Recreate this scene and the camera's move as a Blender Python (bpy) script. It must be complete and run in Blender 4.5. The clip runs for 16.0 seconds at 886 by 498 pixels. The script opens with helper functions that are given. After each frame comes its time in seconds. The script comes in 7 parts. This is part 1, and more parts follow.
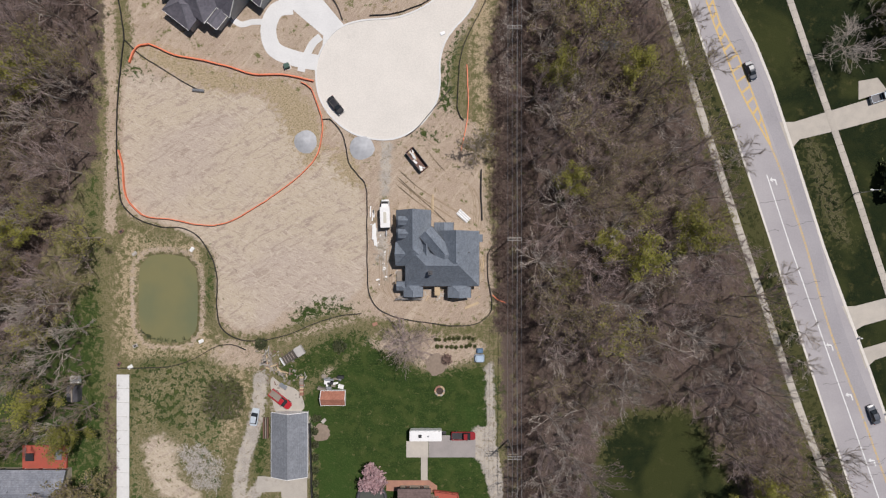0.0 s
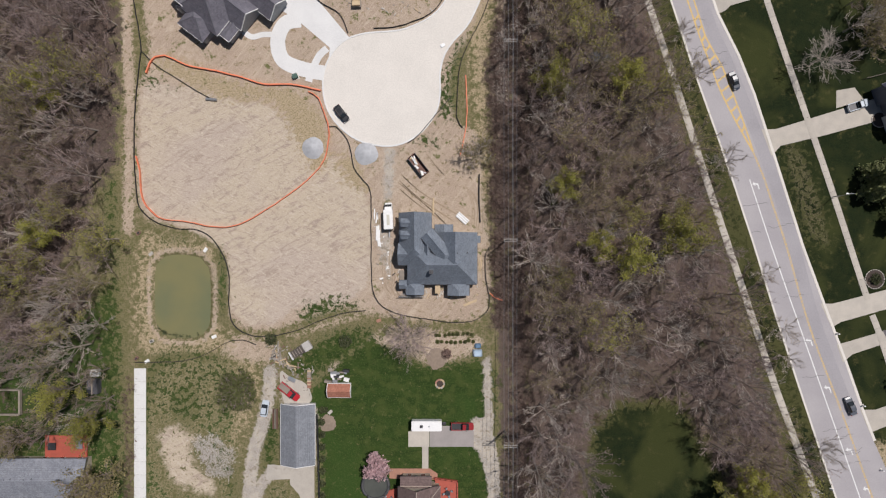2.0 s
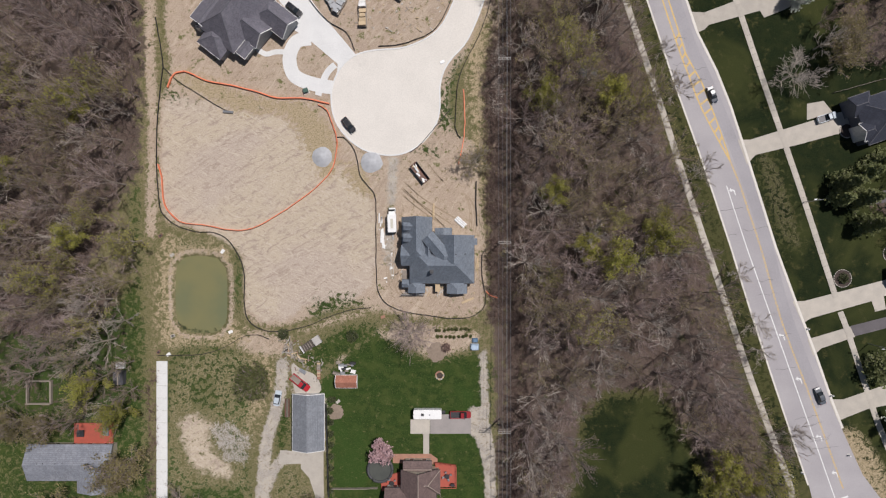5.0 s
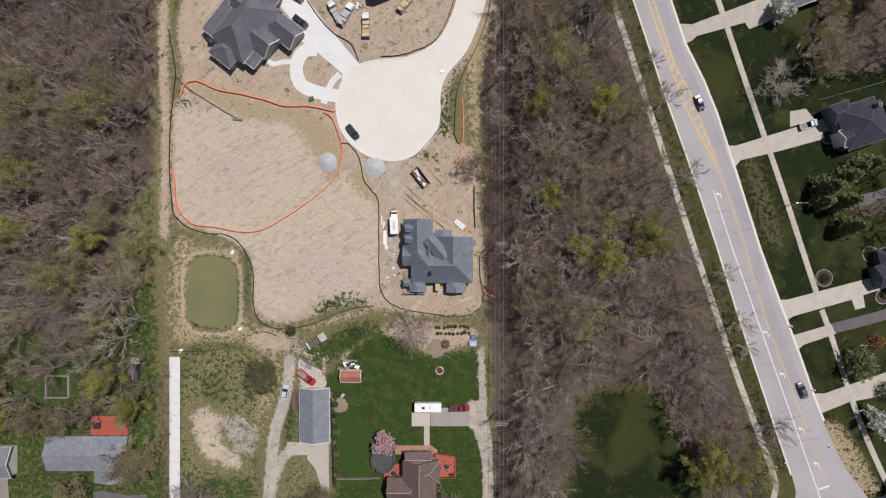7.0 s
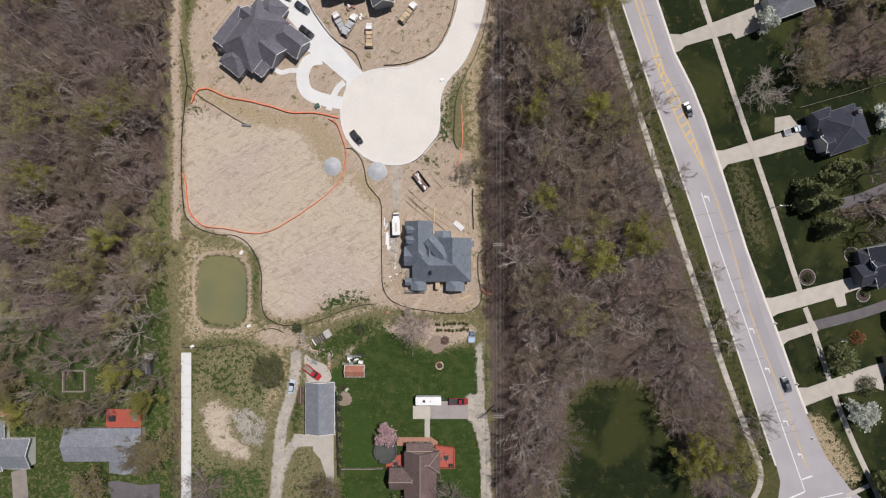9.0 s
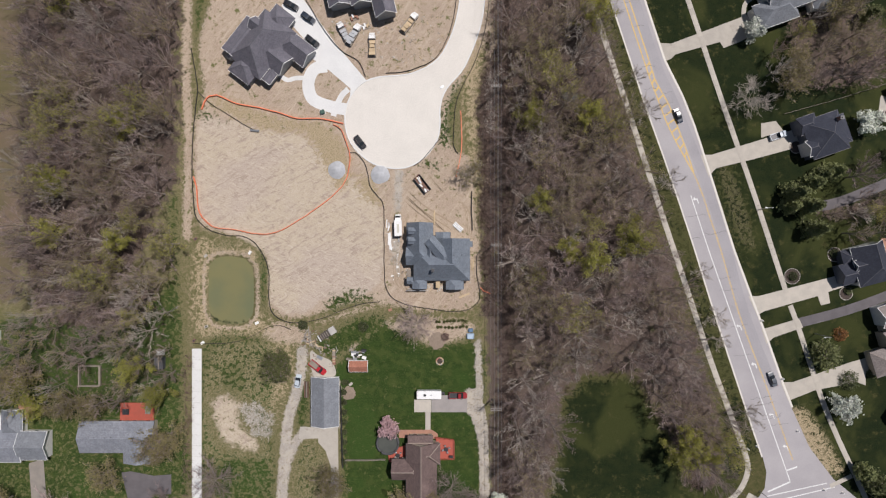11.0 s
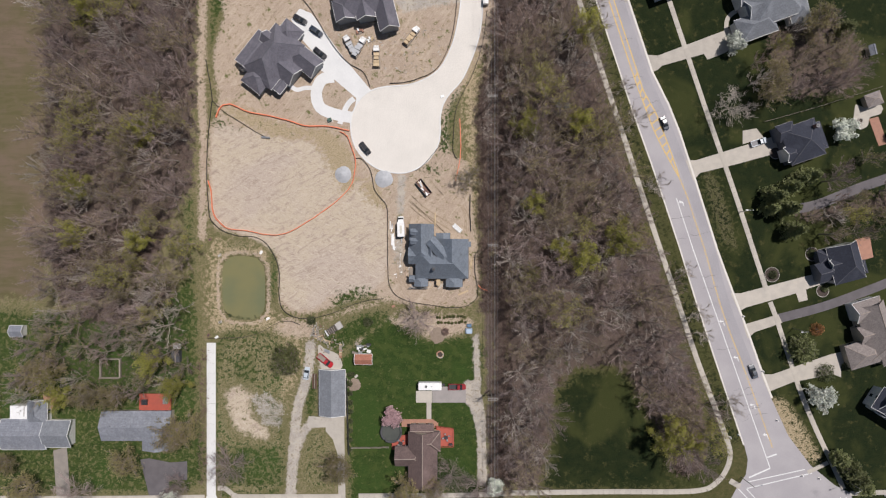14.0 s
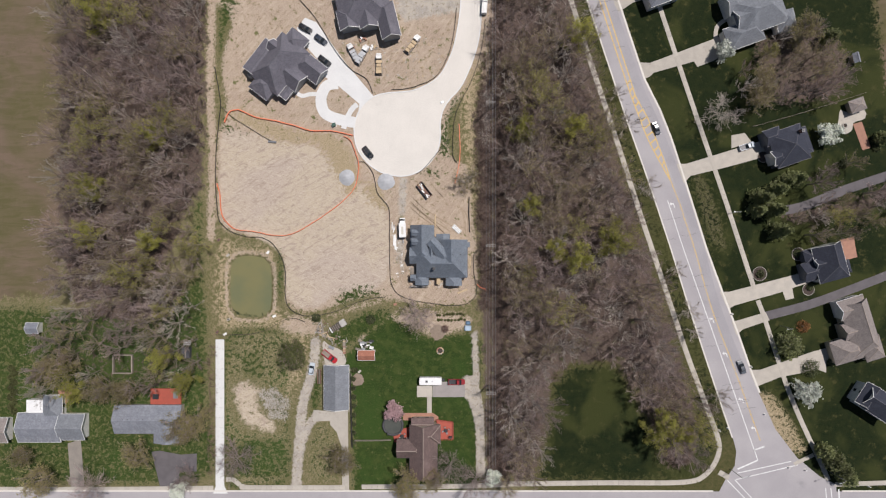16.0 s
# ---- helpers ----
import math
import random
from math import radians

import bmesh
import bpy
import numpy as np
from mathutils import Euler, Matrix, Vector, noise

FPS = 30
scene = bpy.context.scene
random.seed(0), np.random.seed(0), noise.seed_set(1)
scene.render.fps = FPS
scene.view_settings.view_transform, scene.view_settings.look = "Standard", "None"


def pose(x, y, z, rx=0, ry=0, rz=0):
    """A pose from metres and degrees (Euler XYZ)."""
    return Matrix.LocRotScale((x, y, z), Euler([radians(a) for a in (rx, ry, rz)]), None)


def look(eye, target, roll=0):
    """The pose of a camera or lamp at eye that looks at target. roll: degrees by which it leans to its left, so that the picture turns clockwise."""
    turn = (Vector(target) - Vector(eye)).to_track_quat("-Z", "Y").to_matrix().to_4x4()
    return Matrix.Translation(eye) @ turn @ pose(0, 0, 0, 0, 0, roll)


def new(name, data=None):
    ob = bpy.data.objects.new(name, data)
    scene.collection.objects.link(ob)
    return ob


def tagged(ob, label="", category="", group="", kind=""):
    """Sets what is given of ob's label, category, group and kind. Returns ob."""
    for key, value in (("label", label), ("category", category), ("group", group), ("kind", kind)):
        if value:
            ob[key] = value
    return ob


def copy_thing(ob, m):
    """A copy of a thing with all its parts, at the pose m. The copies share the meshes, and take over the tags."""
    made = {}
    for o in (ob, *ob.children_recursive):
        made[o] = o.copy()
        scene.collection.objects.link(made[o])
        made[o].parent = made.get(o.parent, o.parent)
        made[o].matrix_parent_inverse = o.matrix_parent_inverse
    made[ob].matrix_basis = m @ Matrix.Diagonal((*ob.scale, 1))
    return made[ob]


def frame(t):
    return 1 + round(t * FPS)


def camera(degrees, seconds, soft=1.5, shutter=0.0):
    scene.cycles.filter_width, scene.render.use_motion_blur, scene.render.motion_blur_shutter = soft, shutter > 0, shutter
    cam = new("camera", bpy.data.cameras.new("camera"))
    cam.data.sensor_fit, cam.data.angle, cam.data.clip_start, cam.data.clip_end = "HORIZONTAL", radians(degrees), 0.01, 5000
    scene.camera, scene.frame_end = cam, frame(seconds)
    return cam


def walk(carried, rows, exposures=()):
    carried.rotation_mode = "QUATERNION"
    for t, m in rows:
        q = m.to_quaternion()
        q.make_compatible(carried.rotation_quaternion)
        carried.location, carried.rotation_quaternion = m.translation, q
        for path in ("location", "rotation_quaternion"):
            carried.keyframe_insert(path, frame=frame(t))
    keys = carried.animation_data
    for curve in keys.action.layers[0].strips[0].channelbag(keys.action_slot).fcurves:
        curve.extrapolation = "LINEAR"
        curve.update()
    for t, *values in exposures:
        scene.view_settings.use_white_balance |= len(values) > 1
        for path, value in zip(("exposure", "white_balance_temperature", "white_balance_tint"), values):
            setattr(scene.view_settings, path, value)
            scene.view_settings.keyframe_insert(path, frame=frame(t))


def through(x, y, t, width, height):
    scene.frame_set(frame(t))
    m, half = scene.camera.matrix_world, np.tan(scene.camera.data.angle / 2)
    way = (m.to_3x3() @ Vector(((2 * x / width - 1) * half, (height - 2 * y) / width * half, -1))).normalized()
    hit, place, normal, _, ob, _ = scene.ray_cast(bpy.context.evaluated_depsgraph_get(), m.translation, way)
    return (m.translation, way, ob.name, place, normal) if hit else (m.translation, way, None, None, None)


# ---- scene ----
# ---------------------------------------------------------------- camera: a straight climb, looking down
cam = camera(73.0, 16.0, 1.2)
CLIMB = [
    (0.0, -0.20, -1.09, 143.7), (1.0, -0.23, -1.06, 147.7), (2.0, -0.21, -0.96, 151.8), (3.0, -0.18, -0.84, 155.9),
    (4.0, -0.14, -0.71, 159.9), (6.5, -0.05, -0.31, 169.8), (8.0, 0.0, -0.21, 175.7), (9.0, 0.02, -0.15, 179.6),
    (11.5, 0.0, -0.06, 189.2), (13.0, -0.02, -0.09, 195.0), (14.5, -0.04, -0.07, 200.8), (16.0, -0.02, -0.02, 206.6),
]
walk(cam, [(t, pose(x, y, z, 0, 0, 0)) for t, x, y, z in CLIMB], [(0.0, -0.07), (8.0, -0.03), (16.0, 0.02)])

# ---------------------------------------------------------------- sky, sun and exposure
world = bpy.data.worlds.new("sky")
scene.world = world
world.use_nodes = True
wn = world.node_tree.nodes
sky = wn.new("ShaderNodeTexSky")
sky.sky_type, sky.sun_disc = "NISHITA", False
sky.sun_elevation, sky.sun_rotation = radians(66), radians(50)
world.node_tree.links.new(sky.outputs[0], wn["Background"].inputs[0])
wn["Background"].inputs[1].default_value = 0.046
sun = new("sun", bpy.data.lights.new("sun", "SUN"))
sun.data.energy, sun.data.angle, sun.data.color = 4.15, radians(0.8), (1.0, 0.94, 0.91)
sun.matrix_world = look((39, 34, 118), (0, 0, 0))

# ---------------------------------------------------------------- materials
MATS = {}


def graph(name):
    m = bpy.data.materials.new(name)
    m.use_nodes = True
    t = m.node_tree
    return m, t, t.nodes["Principled BSDF"]


def node(t, kind, **values):
    n = t.nodes.new(kind)
    for key, value in values.items():
        n.inputs[key.replace("_", " ")].default_value = value
    return n


def mixed(t, fac, a, b, mode="MIX"):
    n = t.nodes.new("ShaderNodeMix")
    n.data_type, n.blend_type = "RGBA", mode
    for slot, v in ((0, fac), (6, a), (7, b)):
        if isinstance(v, (int, float)):
            n.inputs[slot].default_value = v
        elif isinstance(v, tuple):
            n.inputs[slot].default_value = (*v, 1)
        else:
            t.links.new(v, n.inputs[slot])
    return n.outputs[2]


def ramp(t, src, lo, hi):
    n = t.nodes.new("ShaderNodeMapRange")
    n.interpolation_type = "SMOOTHSTEP"
    n.inputs[1].default_value, n.inputs[2].default_value = lo, hi
    t.links.new(src, n.inputs[0])
    return n.outputs[0]


def grain(t, scale, detail=4.0, rough=0.55, where=None, distortion=0.0):
    n = node(t, "ShaderNodeTexNoise", Scale=scale, Detail=detail, Roughness=rough, Distortion=distortion)
    if where is None:
        where = t.nodes.new("ShaderNodeTexCoord").outputs["Object"]
    t.links.new(where, n.inputs["Vector"])
    return n.outputs[0]


def surface(name, colour, other, scale=1.5, fine=12.0, rough=0.8, metal=0.0, bump=0.0, vary=0.0, dirt=None, dirt_at=0.6, coat=0.0):
    """Two scales of variation between colour and other, dirt in patches, and a little random shade per object."""
    if name in MATS:
        return MATS[name]
    m, t, p = graph(name)
    big, small = grain(t, scale), grain(t, fine, 3.0)
    c = mixed(t, ramp(t, big, 0.3, 0.7), colour, other)
    c = mixed(t, 0.35, c, mixed(t, ramp(t, small, 0.3, 0.7), tuple(v * 0.75 for v in colour), tuple(min(1, v * 1.2) for v in other)))
    if dirt:
        c = mixed(t, ramp(t, grain(t, scale * 0.6, 6.0, 0.65), dirt_at, dirt_at + 0.15), c, dirt)
    if vary:
        info = t.nodes.new("ShaderNodeObjectInfo")
        hsv = t.nodes.new("ShaderNodeHueSaturation")
        mr = t.nodes.new("ShaderNodeMapRange")
        mr.inputs[3].default_value, mr.inputs[4].default_value = 1 - vary, 1 + vary
        t.links.new(info.outputs["Random"], mr.inputs[0])
        t.links.new(mr.outputs[0], hsv.inputs["Value"])
        t.links.new(c, hsv.inputs["Color"])
        c = hsv.outputs[0]
    t.links.new(c, p.inputs["Base Color"])
    p.inputs["Roughness"].default_value, p.inputs["Metallic"].default_value = rough, metal
    p.inputs["Coat Weight"].default_value = coat
    if bump:
        b = node(t, "ShaderNodeBump", Strength=0.6, Distance=bump)
        t.links.new(small, b.inputs["Height"])
        t.links.new(b.outputs[0], p.inputs["Normal"])
    MATS[name] = m
    return m


def shingles(name, colour, other, course=0.19):
    """Asphalt shingles: courses up the slope, tabs of uneven shade."""
    if name in MATS:
        return MATS[name]
    m, t, p = graph(name)
    tc = t.nodes.new("ShaderNodeTexCoord").outputs["Object"]
    sep = t.nodes.new("ShaderNodeSeparateXYZ")
    t.links.new(tc, sep.inputs[0])
    mul = t.nodes.new("ShaderNodeMath")
    mul.operation = "MULTIPLY"
    mul.inputs[1].default_value = 1 / course
    t.links.new(sep.outputs[2], mul.inputs[0])
    fr = t.nodes.new("ShaderNodeMath")
    fr.operation = "FRACT"
    t.links.new(mul.outputs[0], fr.inputs[0])
    tabs = node(t, "ShaderNodeTexVoronoi", Scale=3.2)
    t.links.new(tc, tabs.inputs["Vector"])
    c = mixed(t, ramp(t, grain(t, 0.5, 5.0, 0.6), 0.3, 0.7), colour, other)
    hs = t.nodes.new("ShaderNodeSeparateColor")
    t.links.new(tabs.outputs["Color"], hs.inputs[0])
    c = mixed(t, 0.35, c, mixed(t, hs.outputs[0], tuple(v * 0.6 for v in colour), tuple(min(1, v * 1.45) for v in other)))
    c = mixed(t, ramp(t, fr.outputs[0], 0.18, 0.05), c, tuple(v * 0.8 for v in colour))
    c = mixed(t, ramp(t, grain(t, 0.22, 6.0, 0.65), 0.5, 0.72), c, tuple(min(1, v * 1.25 + 0.01) for v in other))
    t.links.new(c, p.inputs["Base Color"])
    p.inputs["Roughness"].default_value = 0.85
    b = node(t, "ShaderNodeBump", Strength=0.5, Distance=0.03)
    t.links.new(fr.outputs[0], b.inputs["Height"])
    t.links.new(b.outputs[0], p.inputs["Normal"])
    MATS[name] = m
    return m


def siding(name, colour, board=0.2):
    if name in MATS:
        return MATS[name]
    m, t, p = graph(name)
    sep = t.nodes.new("ShaderNodeSeparateXYZ")
    t.links.new(t.nodes.new("ShaderNodeTexCoord").outputs["Object"], sep.inputs[0])
    mul = t.nodes.new("ShaderNodeMath")
    mul.operation = "MULTIPLY"
    mul.inputs[1].default_value = 1 / board
    t.links.new(sep.outputs[2], mul.inputs[0])
    fr = t.nodes.new("ShaderNodeMath")
    fr.operation = "FRACT"
    t.links.new(mul.outputs[0], fr.inputs[0])
    c = mixed(t, ramp(t, grain(t, 0.8), 0.3, 0.7), colour, tuple(v * 0.85 for v in colour))
    c = mixed(t, ramp(t, fr.outputs[0], 0.12, 0.02), c, tuple(v * 0.6 for v in colour))
    t.links.new(c, p.inputs["Base Color"])
    p.inputs["Roughness"].default_value = 0.7
    b = node(t, "ShaderNodeBump", Strength=0.5, Distance=0.02)
    t.links.new(fr.outputs[0], b.inputs["Height"])
    t.links.new(b.outputs[0], p.inputs["Normal"])
    MATS[name] = m
    return m


def foliage(name, colour, other, through=0.3, spread=0.25):
    """Leaves or buds: shade varies from clump to clump and from tree to tree, and light passes through."""
    if name in MATS:
        return MATS[name]
    m, t, p = graph(name)
    isl = t.nodes.new("ShaderNodeNewGeometry").outputs["Random Per Island"]
    info = t.nodes.new("ShaderNodeObjectInfo").outputs["Random"]
    c = mixed(t, isl, colour, other)
    hsv = t.nodes.new("ShaderNodeHueSaturation")
    mr = t.nodes.new("ShaderNodeMapRange")
    mr.inputs[3].default_value, mr.inputs[4].default_value = 1 - spread, 1 + spread
    t.links.new(info, mr.inputs[0])
    t.links.new(mr.outputs[0], hsv.inputs["Value"])
    t.links.new(c, hsv.inputs["Color"])
    t.links.new(hsv.outputs[0], p.inputs["Base Color"])
    p.inputs["Roughness"].default_value = 0.75
    tr = t.nodes.new("ShaderNodeBsdfTranslucent")
    t.links.new(hsv.outputs[0], tr.inputs[0])
    mx = t.nodes.new("ShaderNodeMixShader")
    mx.inputs[0].default_value = through
    t.links.new(p.outputs[0], mx.inputs[1])
    t.links.new(tr.outputs[0], mx.inputs[2])
    t.links.new(mx.outputs[0], t.nodes["Material Output"].inputs[0])
    MATS[name] = m
    return m


CONCRETE = surface("concrete", (0.67, 0.635, 0.585), (0.60, 0.57, 0.525), 0.12, 3.0, 0.85, bump=0.004, dirt=(0.49, 0.465, 0.43), dirt_at=0.62)
NEW_CONCRETE = surface("new_concrete", (0.66, 0.66, 0.65), (0.58, 0.58, 0.575), 0.2, 4.0, 0.8, dirt=(0.52, 0.50, 0.47), dirt_at=0.64, vary=0.03)
PAVING = surface("old_concrete", (0.47, 0.43, 0.375), (0.38, 0.35, 0.31), 0.4, 5.0, 0.9, dirt=(0.30, 0.27, 0.235), vary=0.08)
ASPHALT = surface("worn_road", (0.39, 0.37, 0.38), (0.32, 0.303, 0.317), 0.1, 3.0, 0.9, bump=0.004, dirt=(0.27, 0.26, 0.27), dirt_at=0.58)
GREY_DRIVE = surface("asphalt_drive", (0.135, 0.122, 0.13), (0.095, 0.087, 0.092), 0.3, 5.0, 0.9, dirt=(0.25, 0.235, 0.22))
GRAVEL = surface("gravel", (0.42, 0.39, 0.35), (0.30, 0.27, 0.24), 0.8, 9.0, 0.95, bump=0.02, dirt=(0.25, 0.23, 0.17), dirt_at=0.6)
LIMESTONE = surface("crushed_stone", (0.47, 0.48, 0.50), (0.36, 0.37, 0.39), 1.2, 9.0, 0.95, bump=0.04)
WHITE_LINE = surface("white_road_paint", (0.72, 0.72, 0.72), (0.6, 0.6, 0.6), 1.0, 6.0, 0.7, dirt=(0.42, 0.41, 0.41), dirt_at=0.6)
YELLOW_LINE = surface("yellow_road_paint", (0.62, 0.42, 0.14), (0.5, 0.36, 0.16), 1.0, 6.0, 0.7, dirt=(0.36, 0.33, 0.27), dirt_at=0.55)
TAR = surface("crack_sealer", (0.12, 0.12, 0.125), (0.16, 0.155, 0.155), 2, 8, 0.6)
BARK = surface("bark", (0.43, 0.37, 0.32), (0.25, 0.21, 0.185), 1.0, 9.0, 0.9, vary=0.3)
TWIG = surface("twigs", (0.40, 0.318, 0.298), (0.265, 0.205, 0.197), 0.3, 3.0, 0.9, vary=0.35)
PALE_TWIG = surface("pale_twigs", (0.52, 0.46, 0.41), (0.37, 0.325, 0.29), 0.3, 3.0, 0.9, vary=0.2)
BLACK_CLOTH = surface("silt_cloth", (0.014, 0.013, 0.013), (0.025, 0.022, 0.02), 0.8, 6.0, 0.8)
ORANGE_NET = surface("orange_plastic", (0.78, 0.19, 0.085), (0.68, 0.22, 0.12), 0.8, 6.0, 0.6)
RAW_WOOD = surface("raw_timber", (0.52, 0.40, 0.26), (0.42, 0.32, 0.20), 0.8, 7.0, 0.8, vary=0.15)
GREY_WOOD = surface("weathered_timber", (0.30, 0.26, 0.22), (0.22, 0.19, 0.16), 0.8, 7.0, 0.85, vary=0.15)
RED_DECK = surface("red_stained_deck", (0.42, 0.085, 0.055), (0.32, 0.075, 0.05), 0.7, 5.0, 0.7, vary=0.1)
BRICK_TONE = surface("clay_pavers", (0.36, 0.19, 0.13), (0.28, 0.15, 0.11), 0.7, 5.0, 0.85, vary=0.12)
CAP_DARK = surface("dark_ridge_cap", (0.13, 0.13, 0.15), (0.10, 0.10, 0.115), 1.0, 6.0, 0.85)
CAP_TAN = surface("tan_ridge_cap", (0.40, 0.33, 0.28), (0.30, 0.25, 0.21), 1.0, 6.0, 0.85)
WHITE_PAINT = surface("white_paint", (0.76, 0.76, 0.75), (0.68, 0.68, 0.67), 0.6, 4.0, 0.45)
WHITE_ROOF = surface("white_membrane", (0.80, 0.80, 0.79), (0.70, 0.70, 0.70), 0.5, 4.0, 0.5)
DARK_METAL = surface("dark_metal", (0.05, 0.05, 0.055), (0.07, 0.07, 0.075), 1.0, 6.0, 0.45, 0.6)
GREY_METAL = surface("grey_metal", (0.42, 0.43, 0.45), (0.34, 0.35, 0.36), 1.0, 6.0, 0.4, 0.7)
RUBBER = surface("rubber", (0.02, 0.02, 0.02), (0.03, 0.03, 0.03), 2.0, 9.0, 0.8)
GLASS = surface("dark_glass", (0.02, 0.025, 0.03), (0.03, 0.035, 0.04), 1.0, 2.0, 0.06)
RUST = surface("rusty_steel", (0.22, 0.12, 0.09), (0.14, 0.085, 0.07), 1.0, 6.0, 0.75, 0.2)
MULCH = surface("mulch", (0.075, 0.055, 0.045), (0.045, 0.034, 0.03), 1.5, 9.0, 0.95, bump=0.03)
STONE = surface("field_stone", (0.44, 0.41, 0.37), (0.30, 0.28, 0.25), 1.2, 7.0, 0.9, vary=0.25)
BLUE_TARP = surface("blue_grey_tarp", (0.42, 0.52, 0.62), (0.30, 0.40, 0.52), 0.8, 5.0, 0.5)
ROOF_SLATE = shingles("blue_grey_shingles", (0.15, 0.176, 0.212), (0.18, 0.207, 0.245))
ROOF_DARK = shingles("charcoal_shingles", (0.118, 0.113, 0.137), (0.146, 0.14, 0.165))
ROOF_NAVY = shingles("dark_blue_shingles", (0.027, 0.031, 0.048), (0.038, 0.042, 0.06))
ROOF_GREY = shingles("grey_shingles", (0.165, 0.178, 0.20), (0.195, 0.207, 0.23))
ROOF_LIGHT = shingles("light_grey_shingles", (0.17, 0.182, 0.215), (0.215, 0.226, 0.255))
ROOF_BROWN = shingles("brown_shingles", (0.115, 0.08, 0.075), (0.15, 0.105, 0.098))
ROOF_TAUPE = shingles("taupe_shingles", (0.22, 0.19, 0.18), (0.27, 0.235, 0.22))
ROOF_RUST = shingles("rust_red_shingles", (0.32, 0.13, 0.085), (0.38, 0.17, 0.115))
WALL_WHITE = siding("white_siding", (0.72, 0.71, 0.69))
WALL_TAN = siding("tan_siding", (0.46, 0.40, 0.32))
WALL_GREY = siding("grey_siding", (0.34, 0.36, 0.38))
WALL_BLUE = siding("slate_blue_siding", (0.12, 0.13, 0.16))
WALL_STONE = surface("stone_veneer", (0.42, 0.38, 0.33), (0.28, 0.25, 0.22), 2.0, 6.0, 0.9, bump=0.02)
WALL_SHEATH = surface("house_wrap", (0.55, 0.50, 0.42), (0.42, 0.38, 0.32), 0.6, 3.0, 0.8)
WALL_BRICK = surface("brick_wall", (0.30, 0.16, 0.12), (0.24, 0.13, 0.10), 1.5, 8.0, 0.9)
BUD_GREEN = foliage("yellow_green_buds", (0.37, 0.345, 0.10), (0.24, 0.23, 0.075), 0.5)
BUD_LIME = foliage("lime_leaves", (0.38, 0.365, 0.08), (0.24, 0.24, 0.06), 0.45)
BUD_BROWN = foliage("brown_buds", (0.33, 0.255, 0.235), (0.20, 0.15, 0.142), 0.5)
RED_BUD = foliage("reddish_buds", (0.37, 0.255, 0.20), (0.24, 0.165, 0.135), 0.5)
BUD_OLIVE = foliage("olive_buds", (0.37, 0.32, 0.15), (0.24, 0.205, 0.105), 0.5)
NEEDLES = foliage("conifer_needles", (0.27, 0.29, 0.13), (0.16, 0.18, 0.08), 0.5)
OLIVE_LEAF = foliage("dull_olive_leaves", (0.15, 0.158, 0.058), (0.08, 0.088, 0.034), 0.35)
BLOSSOM_WHITE = foliage("white_blossom", (0.72, 0.73, 0.68), (0.50, 0.54, 0.45))
BLOSSOM_PINK = foliage("pink_blossom", (0.66, 0.46, 0.47), (0.50, 0.33, 0.35))
SHRUB_GREEN = foliage("shrub_leaves", (0.11, 0.12, 0.05), (0.06, 0.075, 0.035))
RUSSET = foliage("russet_leaves", (0.35, 0.17, 0.06), (0.24, 0.12, 0.05))
DRY_BRUSH = foliage("dry_brush", (0.30, 0.21, 0.175), (0.165, 0.115, 0.10))

WATER, wt, wp = graph("pond_water")
wp.inputs["Roughness"].default_value = 0.12
wt.links.new(mixed(wt, ramp(wt, grain(wt, 0.08, 3.0), 0.35, 0.7), (0.185, 0.175, 0.085), (0.145, 0.155, 0.085)), wp.inputs["Base Color"])
wb = node(wt, "ShaderNodeBump", Strength=0.1, Distance=0.02)
wt.links.new(grain(wt, 3.0), wb.inputs["Height"])
wt.links.new(wb.outputs[0], wp.inputs["Normal"])



# ---------------------------------------------------------------- the ground: one sheet, its cover held in point weights
def smooth(points, closed=False, step=2.0):
    """A Catmull-Rom line through the points."""
    p = [np.array(q, float) for q in points]
    n = len(p)
    out = []
    for i in range(n if closed else n - 1):
        a, b = p[i], p[(i + 1) % n]
        before = p[i - 1] if closed or i > 0 else a
        after = p[(i + 2) % n] if closed or i + 2 < n else b
        k = max(1, int(np.hypot(*(b - a)) / step))
        for j in range(k):
            s = j / k
            out.append(0.5 * (2 * a + (b - before) * s + (2 * before - 5 * a + 4 * b - after) * s * s + (3 * a - before - 3 * b + after) * s ** 3))
    if not closed:
        out.append(p[-1])
    return [(float(q[0]), float(q[1])) for q in out]


def inside(px, py, poly):
    """Signed distance to a polygon, positive within."""
    d = np.full(px.shape, 1e9)
    into = np.zeros(px.shape, bool)
    for i in range(len(poly)):
        (x0, y0), (x1, y1) = poly[i], poly[(i + 1) % len(poly)]
        ex, ey = x1 - x0, y1 - y0
        s = np.clip(((px - x0) * ex + (py - y0) * ey) / (ex * ex + ey * ey + 1e-9), 0, 1)
        d = np.minimum(d, np.hypot(px - x0 - s * ex, py - y0 - s * ey))
        if y0 != y1:
            into ^= ((y0 > py) != (y1 > py)) & (px < (x1 - x0) * (py - y0) / (y1 - y0) + x0)
    return np.where(into, d, -d)


def near_line(px, py, line, half):
    d = np.full(px.shape, 1e9)
    for (x0, y0), (x1, y1) in zip(line, line[1:]):
        ex, ey = x1 - x0, y1 - y0
        s = np.clip(((px - x0) * ex + (py - y0) * ey) / (ex * ex + ey * ey + 1e-9), 0, 1)
        d = np.minimum(d, np.hypot(px - x0 - s * ex, py - y0 - s * ey))
    return half - d


